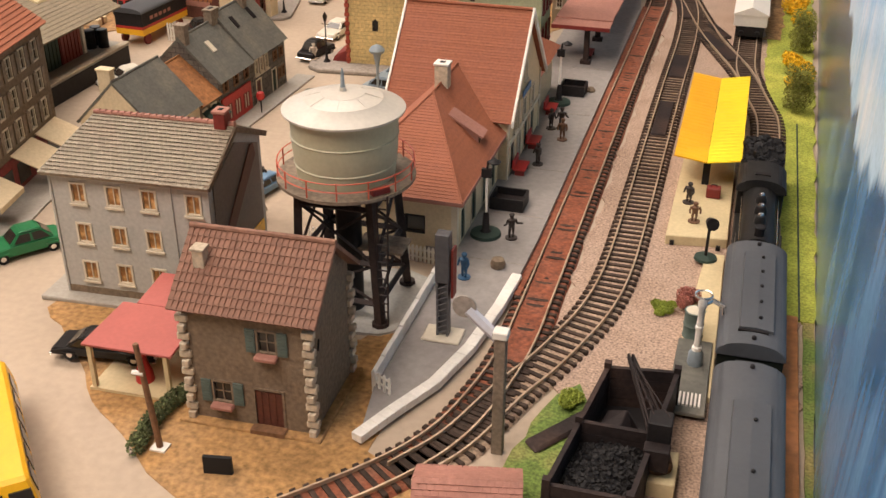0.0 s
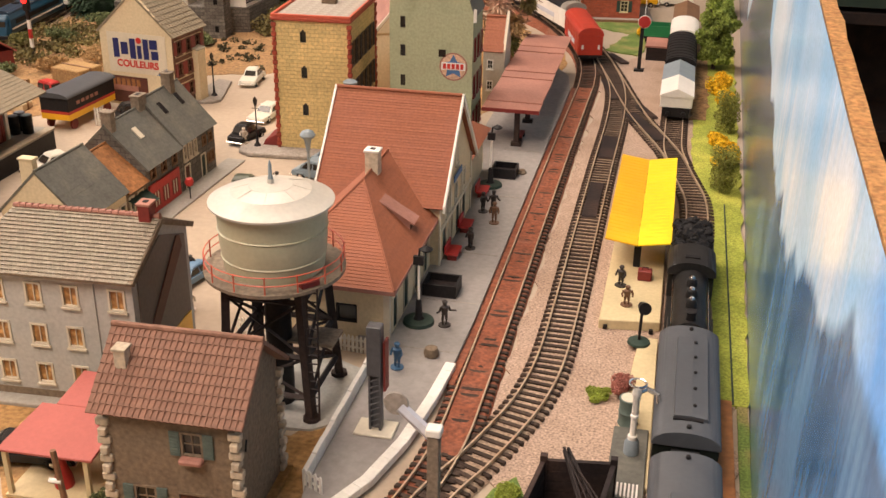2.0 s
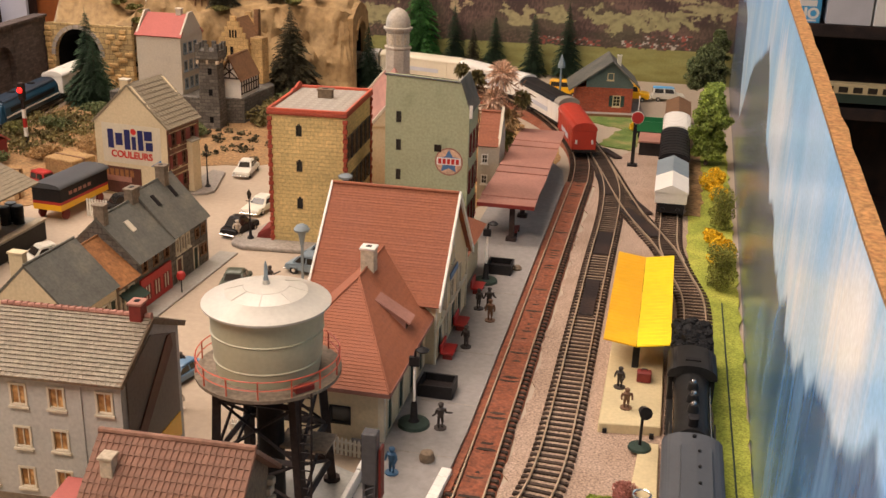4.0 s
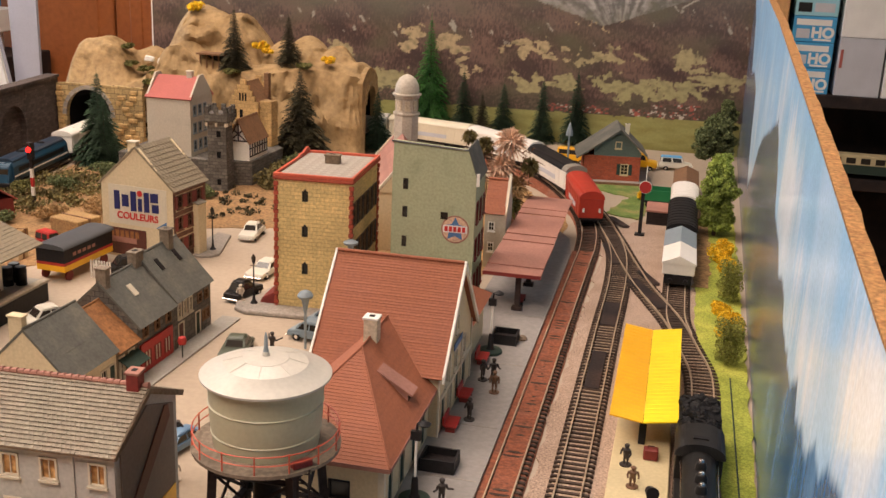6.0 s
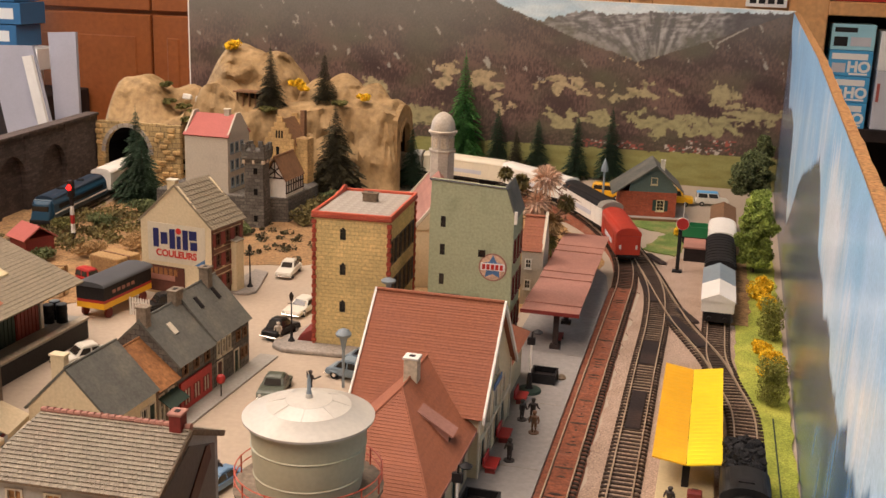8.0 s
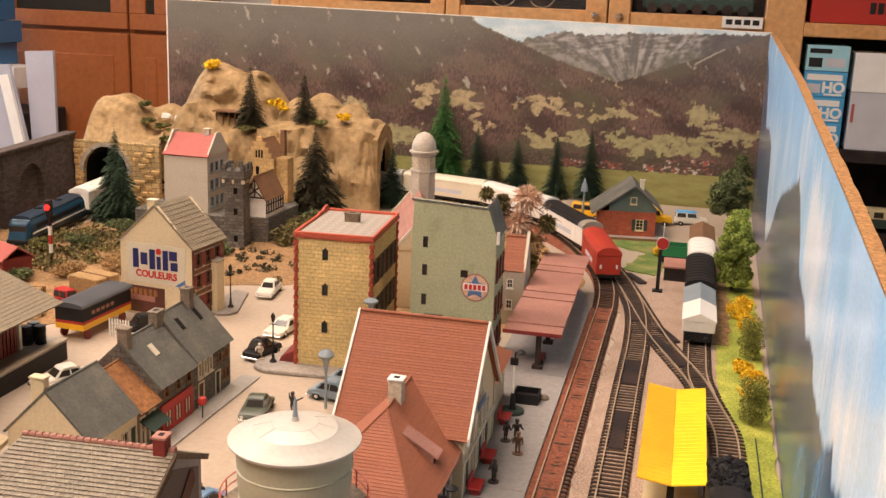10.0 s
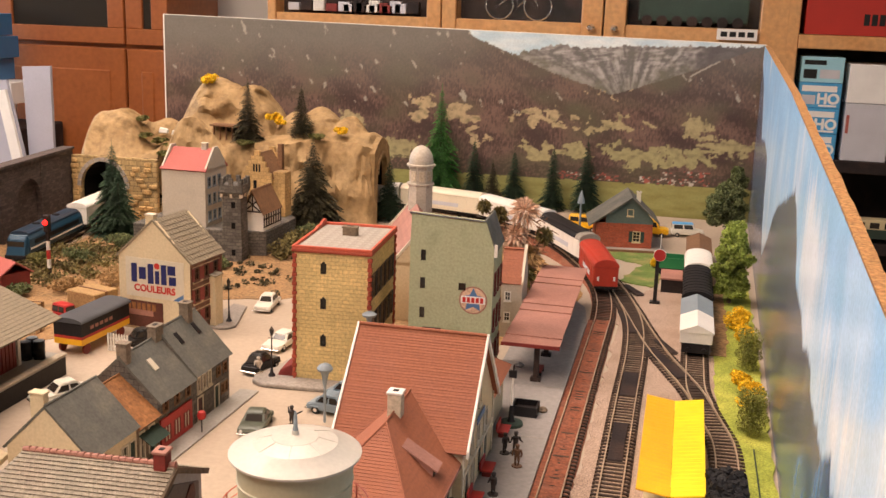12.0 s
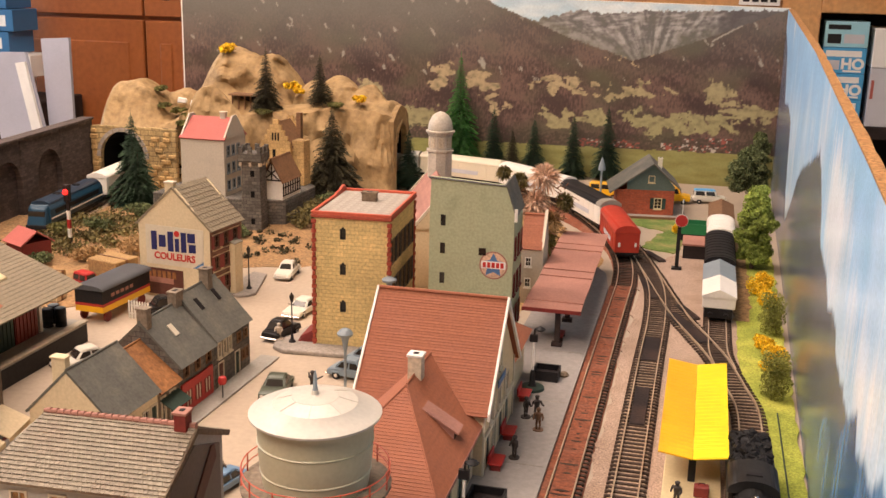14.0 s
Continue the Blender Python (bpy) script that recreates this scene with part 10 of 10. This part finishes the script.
# ---- coal bunkers and crane ----
def bunkers():
    h = thing("coal_bunker", 0, 0, 0.1, "dark coal bunker of two bins, one filled with coal", "bunker")
    A, Bq, Cq, D = (4.95, 35.2), (6.25, 44.8), (9.7, 45.3), (8.6, 35.2)
    mid_l, mid_r = (5.6, 40.0), (9.1, 40.0)
    def plank_wall(p, q, n=4):
        d = Vector((q[0] - p[0], q[1] - p[1], 0)); s = Vector((-d.y, d.x, 0)).normalized() * 0.12
        for k in range(n):
            bm = B(); z0, z1 = k * 0.62, k * 0.62 + 0.58
            a, b = Vector((*p, 0)), Vector((*q, 0))
            hull8(bm, [a - s + Vector((0, 0, z0)), b - s + Vector((0, 0, z0)), b + s + Vector((0, 0, z0)), a + s + Vector((0, 0, z0))], [a - s + Vector((0, 0, z1)), b - s + Vector((0, 0, z1)), b + s + Vector((0, 0, z1)), a + s + Vector((0, 0, z1))])
            part("plank", bm, M["steelblack"], h)
    for p_, q_ in ((A, Bq), (Bq, Cq), (Cq, D), (D, A), (mid_l, mid_r)):
        plank_wall(p_, q_)
    for p_ in (A, Bq, Cq, D, mid_l, mid_r):
        bm = B(); box(bm, p_[0] - 0.18, p_[0] + 0.18, p_[1] - 0.18, p_[1] + 0.18, 0, 2.75); part("corner_post", bm, M["steelblack"], h)
    bm = B(); prism_z(bm, [A, Bq, Cq, D], 0, 0.1); part("floor_plate", bm, M["black"], h)
    rnd = random.Random(12); bm = B()
    for k in range(1100):
        u, v = rnd.random(), rnd.random()
        px = (5.2 + 0.6 * v) * (1 - u) + (8.5 + 0.5 * v) * u; py = 35.5 + 4.2 * v
        s = rnd.uniform(0.05, 0.11)
        moved(bm, box(bm, -s, s, -s, s, -s, s), Matrix.Translation((px, py, 1.3 + 0.35 * math.sin(u * 3.1) + rnd.uniform(-0.1, 0.1))) @ Euler((rnd.random() * 3, rnd.random() * 3, rnd.random() * 3)).to_matrix().to_4x4())
    box(bm, 5.3, 8.7, 35.4, 39.8, 0.1, 1.2)
    part("coal", bm, M["coal"], h)["kind"] = "stuff"
    bm = B(); hull8(bm, [(6.5, 41.0, 0.2), (8.4, 41.2, 0.2), (8.2, 43.0, 0.2), (6.8, 43.2, 0.2)], [(6.4, 41.6, 1.2), (7.4, 41.2, 1.5), (7.6, 42.6, 1.6), (6.6, 43.0, 1.1)]); part("tipped_tub", bm, M["steelblack"], h, bevel=0.05)
    c = thing("coal_crane", 9.35, 39.7, 0.1, "black lattice coal crane on a turning base", "crane")
    bm = B(); prism_z(bm, [(-1.0, -1.3), (1.0, -1.3), (1.0, 1.2), (-1.0, 1.2)], 0, 0.9); part("plinth", bm, M["cream"], c, bevel=0.05)
    bm = B(); lathe(bm, 0, 0, [(0.8, 0.9), (0.7, 1.3)], 14); part("turntable", bm, M["wood"], c)
    bm = B(); box(bm, -0.55, 0.55, -0.5, 0.6, 1.3, 3.6); part("house", bm, M["black"], c, bevel=0.05)
    tip, foot = Vector((-1.9, 3.2, 4.5)), Vector((0.0, 0.5, 1.9))
    for dx in (-0.4, 0.4):
        for dz in (0.0, 0.55):
            bm = B(); tube(bm, [foot + Vector((dx, 0, dz)), tip + Vector((dx * 0.25, 0, dz * 0.3))], 0.08, 5); part("boom_bar", bm, M["steelblack"], c)
    for k in range(8):
        f0, f1 = k / 8, (k + 1) / 8
        bm = B(); tube(bm, [foot.lerp(tip, f0) + Vector((-0.4 * (1 - f0 * 0.75), 0, 0.5 * (1 - f0 * 0.6))), foot.lerp(tip, f1) + Vector((0.4 * (1 - f1 * 0.75), 0, 0.5 * (1 - f1 * 0.6)))], 0.05, 4); part("lattice_bar", bm, M["steelblack"], c)
    for dx in (-0.35, 0.35):
        bm = B(); tube(bm, [Vector((dx, 0.2, 3.6)), tip], 0.04, 4); part("stay", bm, M["steelblack"], c)
    bm = B(); box(bm, -0.6, 0.6, -1.2, -0.5, 1.4, 2.6); part("counterweight", bm, M["steelblack"], c, bevel=0.05)
    g_ = thing("points_hut", -0.2, 31.5, 0.0, "small hut with a ribbed dusty red roof", "hut", rz=12)
    bm = B(); box(bm, 0.3, 4.4, 0.3, 3.6, 0, 2.2); part("wall", bm, M["greywood"], g_)
    tiled_slope(g_, (0, 0, 2.0), (4.8, 0, 0), (0, 2.0, 1.0), 8, 14, M["roofpink"], proud=0.05)
    tiled_slope(g_, (4.8, 4.0, 2.0), (-4.8, 0, 0), (0, -2.0, 1.0), 8, 14, M["roofpink"], proud=0.05)


bunkers()


# ---- fences, crates and clutter ----
def picket(x0, y0, x1, y1, z, h, label, step=0.28):
    f = thing("picket_fence", x0, y0, z, label, "fence", rz=math.degrees(math.atan2(y1 - y0, x1 - x0)), group="white fences")
    L = math.hypot(x1 - x0, y1 - y0)
    n = int(L / step)
    for k in range(n + 1):
        xx = L * k / n
        bm = B(); prism_y(bm, [(xx - 0.08, 0), (xx + 0.08, 0), (xx + 0.08, h - 0.12), (xx, h), (xx - 0.08, h - 0.12)], -0.04, 0.04); part("picket", bm, M["white"], f)
    for zz in (h * 0.25, h * 0.7):
        bm = B(); box(bm, 0, L, 0.04, 0.1, zz - 0.06, zz + 0.06); part("rail", bm, M["white"], f)


picket(-5.55, 42.4, -4.55, 41.9, 0.62, 1.05, "small white picket gate at the platform end")
picket(-8.6, 57.0, -5.8, 56.7, 0.0, 1.2, "white picket fence beside the station wing")
picket(-12.6, 57.2, -15.4, 57.4, 0.0, 1.2, "white picket fence behind the water tower")
picket(-46.3, 94.4, -44.1, 94.2, 0.0, 1.9, "white picket fence beside the advert house")
picket(-16.2, 66.5, -16.2, 69.0, 0.0, 1.2, "white picket fence behind the station")
wl = thing("low_wall", -5.65, 42.6, 0.0, "low white wall along the platform ramp", "wall", kind="structure")
for k in range(9):
    bm = B(); box(bm, -0.14, 0.14, k * 1.55, k * 1.55 + 1.5, 0, 1.35 + 0.05 * (k % 2)); part("panel", bm, M["white"], wl, bevel=0.03)
for k, (x, y, s, h_, mname) in enumerate(((-54.0, 104.5, 4.2, 3.0, "straw"), (-58.5, 100.0, 2.0, 1.4, "white"), (-57.0, 97.2, 2.4, 0.8, "creamwall"), (-60.5, 103.0, 2.0, 1.3, "straw"))):
    b = thing("packing_crate", x, y, 0.05, "tan packing crate on the goods yard", "crate", rz=-15 + 9 * k, group="yard crates")
    bm = B(); box(bm, -s / 2, s / 2, -s / 2.4, s / 2.4, 0, h_); part("box", bm, M[mname], b, bevel=0.1)
    bm = B(); box(bm, -s / 2 - 0.05, s / 2 + 0.05, -0.15, 0.15, 0, h_ + 0.06); part("strap", bm, M["wood"], b)
for k in range(7):
    bm = B(); tube(bm, [(0, 0, 0.4), (4.5, 0.6, 0.45)], 0.4, 9)
    single("log", bm, M["straw"], "pale felled log in the timber stack", "log", group="stacked logs", at=(-68.0 + (k % 4) * 0.15, 100.5 + (k % 4) * 0.85, 0.06 + (k // 4) * 0.7), rz=5 * (k % 3), smooth=True)
p = thing("red_roof_hut", -71.0, 108.9, 0.0, "small dark hut with a dusty red roof", "hut", rz=-27)
bm = B(); box(bm, 0.2, 3.9, 0.2, 3.8, 0, 2.6); part("wall", bm, M["darkred"], p)
bm = B(); slab(bm, [(-0.1, -0.2, 2.5), (4.2, -0.2, 2.5), (4.2, 2.0, 4.0), (-0.1, 2.0, 4.0)], 0.15); part("roof", bm, M["shedred"], p)
bm = B(); slab(bm, [(4.2, 4.2, 2.5), (-0.1, 4.2, 2.5), (-0.1, 2.0, 4.0), (4.2, 2.0, 4.0)], 0.15); part("roof", bm, M["shedred"], p)
p = thing("brown_store", 7.0, 136.0, 0.1, "low brown store shed beside the siding", "shed")
bm = B(); box(bm, 0, 2.8, 0, 4.6, 0, 1.7); part("wall", bm, M["steelblack"], p)
bm = B(); box(bm, -0.15, 2.95, -0.15, 4.75, 1.7, 1.9); part("roof", bm, M["roofpink"], p)
p = thing("green_tipper", 8.2, 146.5, 0.1, "green open tipper wagon beside the siding", "wagon")
bm = B(); box(bm, -2.0, 1.6, -1.5, 1.5, 0.7, 1.0); part("chassis", bm, M["black"], p)
for bb in ((-2.0, 1.6, -1.5, -1.35), (-2.0, 1.6, 1.35, 1.5), (-2.0, -1.85, -1.35, 1.35), (1.45, 1.6, -1.35, 1.35)):
    bm = B(); box(bm, *bb, 1.0, 2.4); part("side", bm, M["green"], p)
for xx in (-1.3, 0.9):
    for yy in (-1.4, 1.4):
        bm = B(); lathe(bm, 0, 0, [(0.45, -0.1), (0.45, 0.1)], 12); moved(bm, list(bm.verts), Matrix.Translation((xx, yy, 0.45)) @ Matrix.Rotation(math.pi / 2, 4, "X")); part("wheel", bm, M["black"], p)
bm = B(); box(bm, -0.7, 0.7, -0.1, 0.1, 0, 1.0)
single("notice_board", bm, M["ink"], "small black notice board beside the cottage", "sign", at=(-10.6, 34.4, 0.05), rz=10)


# ---- the furniture of the room ----
def cabinets():
    h = thing("glass_cabinet", -91, 250, -80, "pine display cabinet with glass doors and model engines", "cabinet")
    for x0, x1 in ((0.0, 38.6), (45.0, 75.5), (84.3, 113.8)):
        # near-black backs put the dimness behind the doors into the colour
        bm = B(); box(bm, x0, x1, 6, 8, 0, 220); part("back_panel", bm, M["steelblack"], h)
    for x0, x1 in ((-1.5, 0.6), (38.2, 41.6), (41.9, 45.2), (74.4, 79.2), (79.6, 84.4), (113.6, 119.6)):
        bm = B(); box(bm, x0, x1, 0, 6, 0, 220); part("stile", bm, M["cabinet"], h, bevel=0.2)
    for x0, x1 in ((0.6, 38.2), (45.2, 74.4), (84.4, 113.6)):
        for z0, z1 in ((107.6, 111.0), (70, 74), (150, 154)):
            bm = B(); box(bm, x0, x1, 0.4, 5.6, z0, z1); part("rail", bm, M["cabinet"], h, bevel=0.2)
        bm = B(); box(bm, x0, x1, 3.0, 3.6, 0, 70); part("lower_panel", bm, M["cabinet"], h)
        if x0 > 1:
            bm = B(); box(bm, x0, x1, 1.6, 1.9, 111.0, 150); g_ = part("glass_pane", bm, glass_mat, h); g_.visible_shadow = False
    for x in (76.8, 82.0):
        bm = B(); lathe(bm, 0, 0, [(0.7, 0), (0.9, 0.8), (0.4, 1.4)], 12); moved(bm, list(bm.verts), Matrix.Translation((x, 0, 110.0)) @ Matrix.Rotation(math.pi / 2, 4, "X")); part("knob", bm, M["chrome"], h)
    for x0, z0, n, mname in ((2, 111.0, 9, "boxgrey"), (16, 111.0, 6, "steelblack")):
        t = thing("toy_train", -91 + x0 + 1, 253.0, -80 + z0, "small model train on the cabinet shelf", "model train", group="cabinet models")
        for k in range(n):
            bm = B(); box(bm, k * 3.2, k * 3.2 + 2.8, -0.9, 0.9, 0.6, 2.4 + (k % 3) * 0.5); part("wagon", bm, M[("boxgrey", "steelblack", "pearl", "darkred")[k % 4]], t, bevel=0.15)
    t = thing("toy_bicycle", -91 + 55, 252.5, -80 + 111.0, "wire model bicycle behind the cabinet glass", "model")
    for x in (0, 9):
        bm = B(); tube(bm, [(x + 3.2 * math.cos(2 * math.pi * k / 24), 0, 3.4 + 3.2 * math.sin(2 * math.pi * k / 24)) for k in range(24)], 0.16, 5, True); part("wheel", bm, M["chrome"], t)
    bm = B(); tube(bm, [(0, 0, 3.4), (3.6, 0, 6.4), (7.6, 0, 6.2), (9, 0, 3.4)], 0.18, 5); tube(bm, [(3.6, 0, 6.4), (4.4, 0, 3.2), (7.6, 0, 6.2)], 0.18, 5); part("frame", bm, M["chrome"], t)
    t = thing("green_engine_model", -91 + 87, 253.2, -80 + 111.0, "dark green model locomotive behind the cabinet glass", "model")
    bm = B(); box(bm, 0, 24, -1.5, 1.5, 1.0, 6.5); part("body", bm, M["darkgreen"], t, bevel=0.3)
    for k in range(7):
        bm = B(); lathe(bm, 0, 0, [(1.2, -0.2), (1.2, 0.2)], 14); moved(bm, list(bm.verts), Matrix.Translation((2.0 + k * 3.3, -1.5, 1.2)) @ Matrix.Rotation(math.pi / 2, 4, "X")); part("wheel", bm, M["steelblack"], t)
    bm = B(); box(bm, 0, 8.6, -0.3, 0, 0, 2.4); s_ = single("shelf_label", bm, M["paper"], "white shelf label with plain dark bars", "label", at=(13.5, 249.4, 28.6))
    for k in range(4):
        bm = B(); box(bm, 0.8 + k * 1.9, 2.2 + k * 1.9, -0.36, -0.31, 0.7, 1.8); part("letter_bar", bm, M["ink"], s_)
    # open shelf unit with boxes
    r = thing("shelf_unit", 29.5, 250, -80, "open pine shelf unit filled with model boxes", "shelf")
    for x0 in (0.0, 58.0):
        bm = B(); box(bm, x0 - 1.2, x0 + 1.4, 0, 26, 0, 220); part("upright", bm, M["cabinet"], r, bevel=0.2)
    for z in (107.6, 80.6, 62.5, 136.0, 36.0):
        # lower boards and back near-black: the deep opening's shade put into their colour
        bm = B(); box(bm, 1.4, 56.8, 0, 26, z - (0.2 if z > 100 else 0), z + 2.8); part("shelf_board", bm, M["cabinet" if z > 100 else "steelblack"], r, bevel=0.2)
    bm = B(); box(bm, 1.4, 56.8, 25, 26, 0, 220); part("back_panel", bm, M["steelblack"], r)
    def carton(x, z, w_, hh, mname, label, bars, depth=12.0, y=251.0):
        c = thing("model_box", x, y, z, label, "box", group="stacked model boxes")
        bm = B(); box(bm, 0, w_, 0, depth, 0, hh); part("box", bm, M[mname], c, bevel=0.1)
        for bx0, bx1, bz0, bz1, bm_name in bars:
            bm = B(); box(bm, bx0, bx1, -0.06, -0.01, bz0, bz1); part("print_bar", bm, M[bm_name], c)
        return c
    zz = 3.4
    for k in range(4):
        hh = 5.6
        c = carton(32.2, zz, 9.0, hh - 0.08, "boxblue" if k < 3 else "boxcyan", "blue model box with white HO lettering and bars" if k < 3 else "pale blue model box with dark print bars",
               [(0.6, 8.0, 3.6, 4.9, "paper"), (4.4, 8.2, 0.35, 0.75, "paper"), (0.8, 3.6, 0.8, 2.8, "boxgrey")] if k < 3 else [(0.6, 5.2, 3.8, 4.8, "ink"), (0.6, 3.4, 0.8, 2.8, "ink"), (4.0, 8.2, 0.9, 2.8, "boxgrey")])
        if k < 3:
            text_mesh(c, "white_writing", "HO", 3.1, "paper", pose(6.3 * C, -0.03 * C, 1.05 * C, 90, 0, 0), 0.14)
        zz += hh
    carton(42.4, 3.4, 9.5, 12.6, "boxgrey", "grey model box with an orange mark", [(0.4, 1.0, 6, 10, "shedred")])
    carton(42.4, 16.1, 9.5, 8.4, "boxwhite", "plain white model box", [])
    carton(52.4, 3.4, 9.0, 9.6, "boxwhite", "plain cream model box", [])
    carton(52.4, 13.1, 9.0, 11.0, "boxwhite", "plain white model box", [])
    carton(62.0, 3.4, 9.0, 18.0, "boxgrey", "tall grey model box", [])
    carton(32.0, 30.5, 30.0, 14.0, "boxred", "large red model train box with dark writing bars", [(12.0 + 1.6 * k, 13.2 + 1.6 * k, 2.2, 4.6, "ink") for k in range(5)], 16)
    carton(64.0, -14.7, 16.0, 8.0, "boxgrey", "grey box on the lower shelf", [])
    t = thing("display_coach", 33.5, 249.5, -14.7, "cream and green model coach on the lower shelf", "model train")
    bm = B(); box(bm, 0, 26, 0, 3.4, 1.2, 3.2); part("lower_side", bm, M["darkgreen"], t)
    bm = B(); box(bm, 0, 26, 0, 3.4, 3.2, 5.4); part("upper_side", bm, M["cream"], t, bevel=0.1)
    for k in range(8):
        bm = B(); box(bm, 1.2 + k * 3.1, 3.2 + k * 3.1, -0.06, -0.01, 3.5, 4.8); part("window_pane", bm, M["pane"], t)
    # the stained cupboard
    w_ = thing("stained_cupboard", -205, 250, -80, "reddish brown wooden cupboard with glass upper doors", "cupboard")
    bm = B(); box(bm, 0, 85.8, 2, 30, 0, 220); part("carcass", bm, M["cabinetred"], w_)
    for x0, x1 in ((38.0, 74.0), (74.6, 86.0), (-2.0, 37.4)):
        bm = B(); box(bm, x0, x1, 0, 2.2, 30, 100.5); part("lower_door", bm, M["cabinetred"], w_, bevel=0.3)
        bm = B(); box(bm, x0 + 4, x1 - 4, -0.4, 0.2, 36, 95); part("door_panel", bm, M["cabinetred"], w_, bevel=0.3)
        for bb in ((x0, x1, 101.5, 105.5), (x0, x1, 150, 154)):
            bm = B(); box(bm, bb[0], bb[1], 0, 2.2, bb[2], bb[3]); part("door_rail", bm, M["cabinetred"], w_, bevel=0.2)
        for xa, xb in ((x0, x0 + 4.5), (x1 - 4.5, x1)):
            bm = B(); box(bm, xa, xb, 0, 2.2, 105.5, 150); part("door_stile", bm, M["cabinetred"], w_, bevel=0.2)
        bm = B(); box(bm, x0 + 4.5, x1 - 4.5, 0.8, 1.2, 105.5, 150); part("door_pane", bm, M["pane"], w_)
    for x in (41.0, 35.0):
        bm = B(); lathe(bm, 0, 0, [(0.8, 0), (1.4, 1.2), (1.6, 2.2), (0.8, 3.0)], 14); moved(bm, list(bm.verts), Matrix.Translation((x + 4, 0, 80.0)) @ Matrix.Rotation(math.pi / 2, 4, "X")); part("knob", bm, M["cabinetred"], w_)
    for k in range(5):
        c = thing("model_box", -172 + (k % 2) * 1.5, 232, 1.5 + k * 5.4, "stacked blue and white model box", "box", group="boxes beside the cupboard")
        bm = B(); box(bm, 0, 15 + (k == 1) * 4, 0, 10, 0, 5.2); part("box", bm, M[("boxwhite", "boxwhite", "boxdeep", "boxdeep", "boxdeep")[k]], c, bevel=0.1)
        bm = B(); box(bm, 9, 13, -0.06, -0.01, 1.2, 3.8); part("print_bar", bm, M["darkred" if k < 2 else "paper"], c)
    st = thing("box_stand", -182, 228, -80, "low stand below the stacked boxes", "stand")
    bm = B(); box(bm, 0, 34, 0, 20, 0, 81.4); part("body", bm, M["steelblack"], st, bevel=0.3)
    for quad, y, mname, label in (
        ((-126, -122.5, -122.2, -128.8, 19.0), 204, "foamlilac", "lilac-grey narrow panel sheet leaning beside the layout"),
        ((-122, -110, -130.0, -141.0, 16.0), 200, "foamlilac", "large lilac-grey panel sheet leaning beside the layout"),
        ((-112.6, -110.3, -129.4, -131.6, 14.2), 198.6, "boxwhite", "narrow white panel sheet leaning beside the layout")):
        xa, xb, xc, xd, top = quad
        bm = B(); hull8(bm, [(xa, y - 0.4, -80), (xb, y - 0.4, -80), (xc, y - 0.4, top), (xd, y - 0.4, top - 0.4)], [(xa, y + 0.4, -80), (xb, y + 0.4, -80), (xc, y + 0.4, top), (xd, y + 0.4, top - 0.4)])
        single("foam_sheet", bm, M[mname], label, "panel", group="leaning sheets")


glass_mat = glass("cabinet_glass", (0.85, 0.9, 0.9))
cabinets()
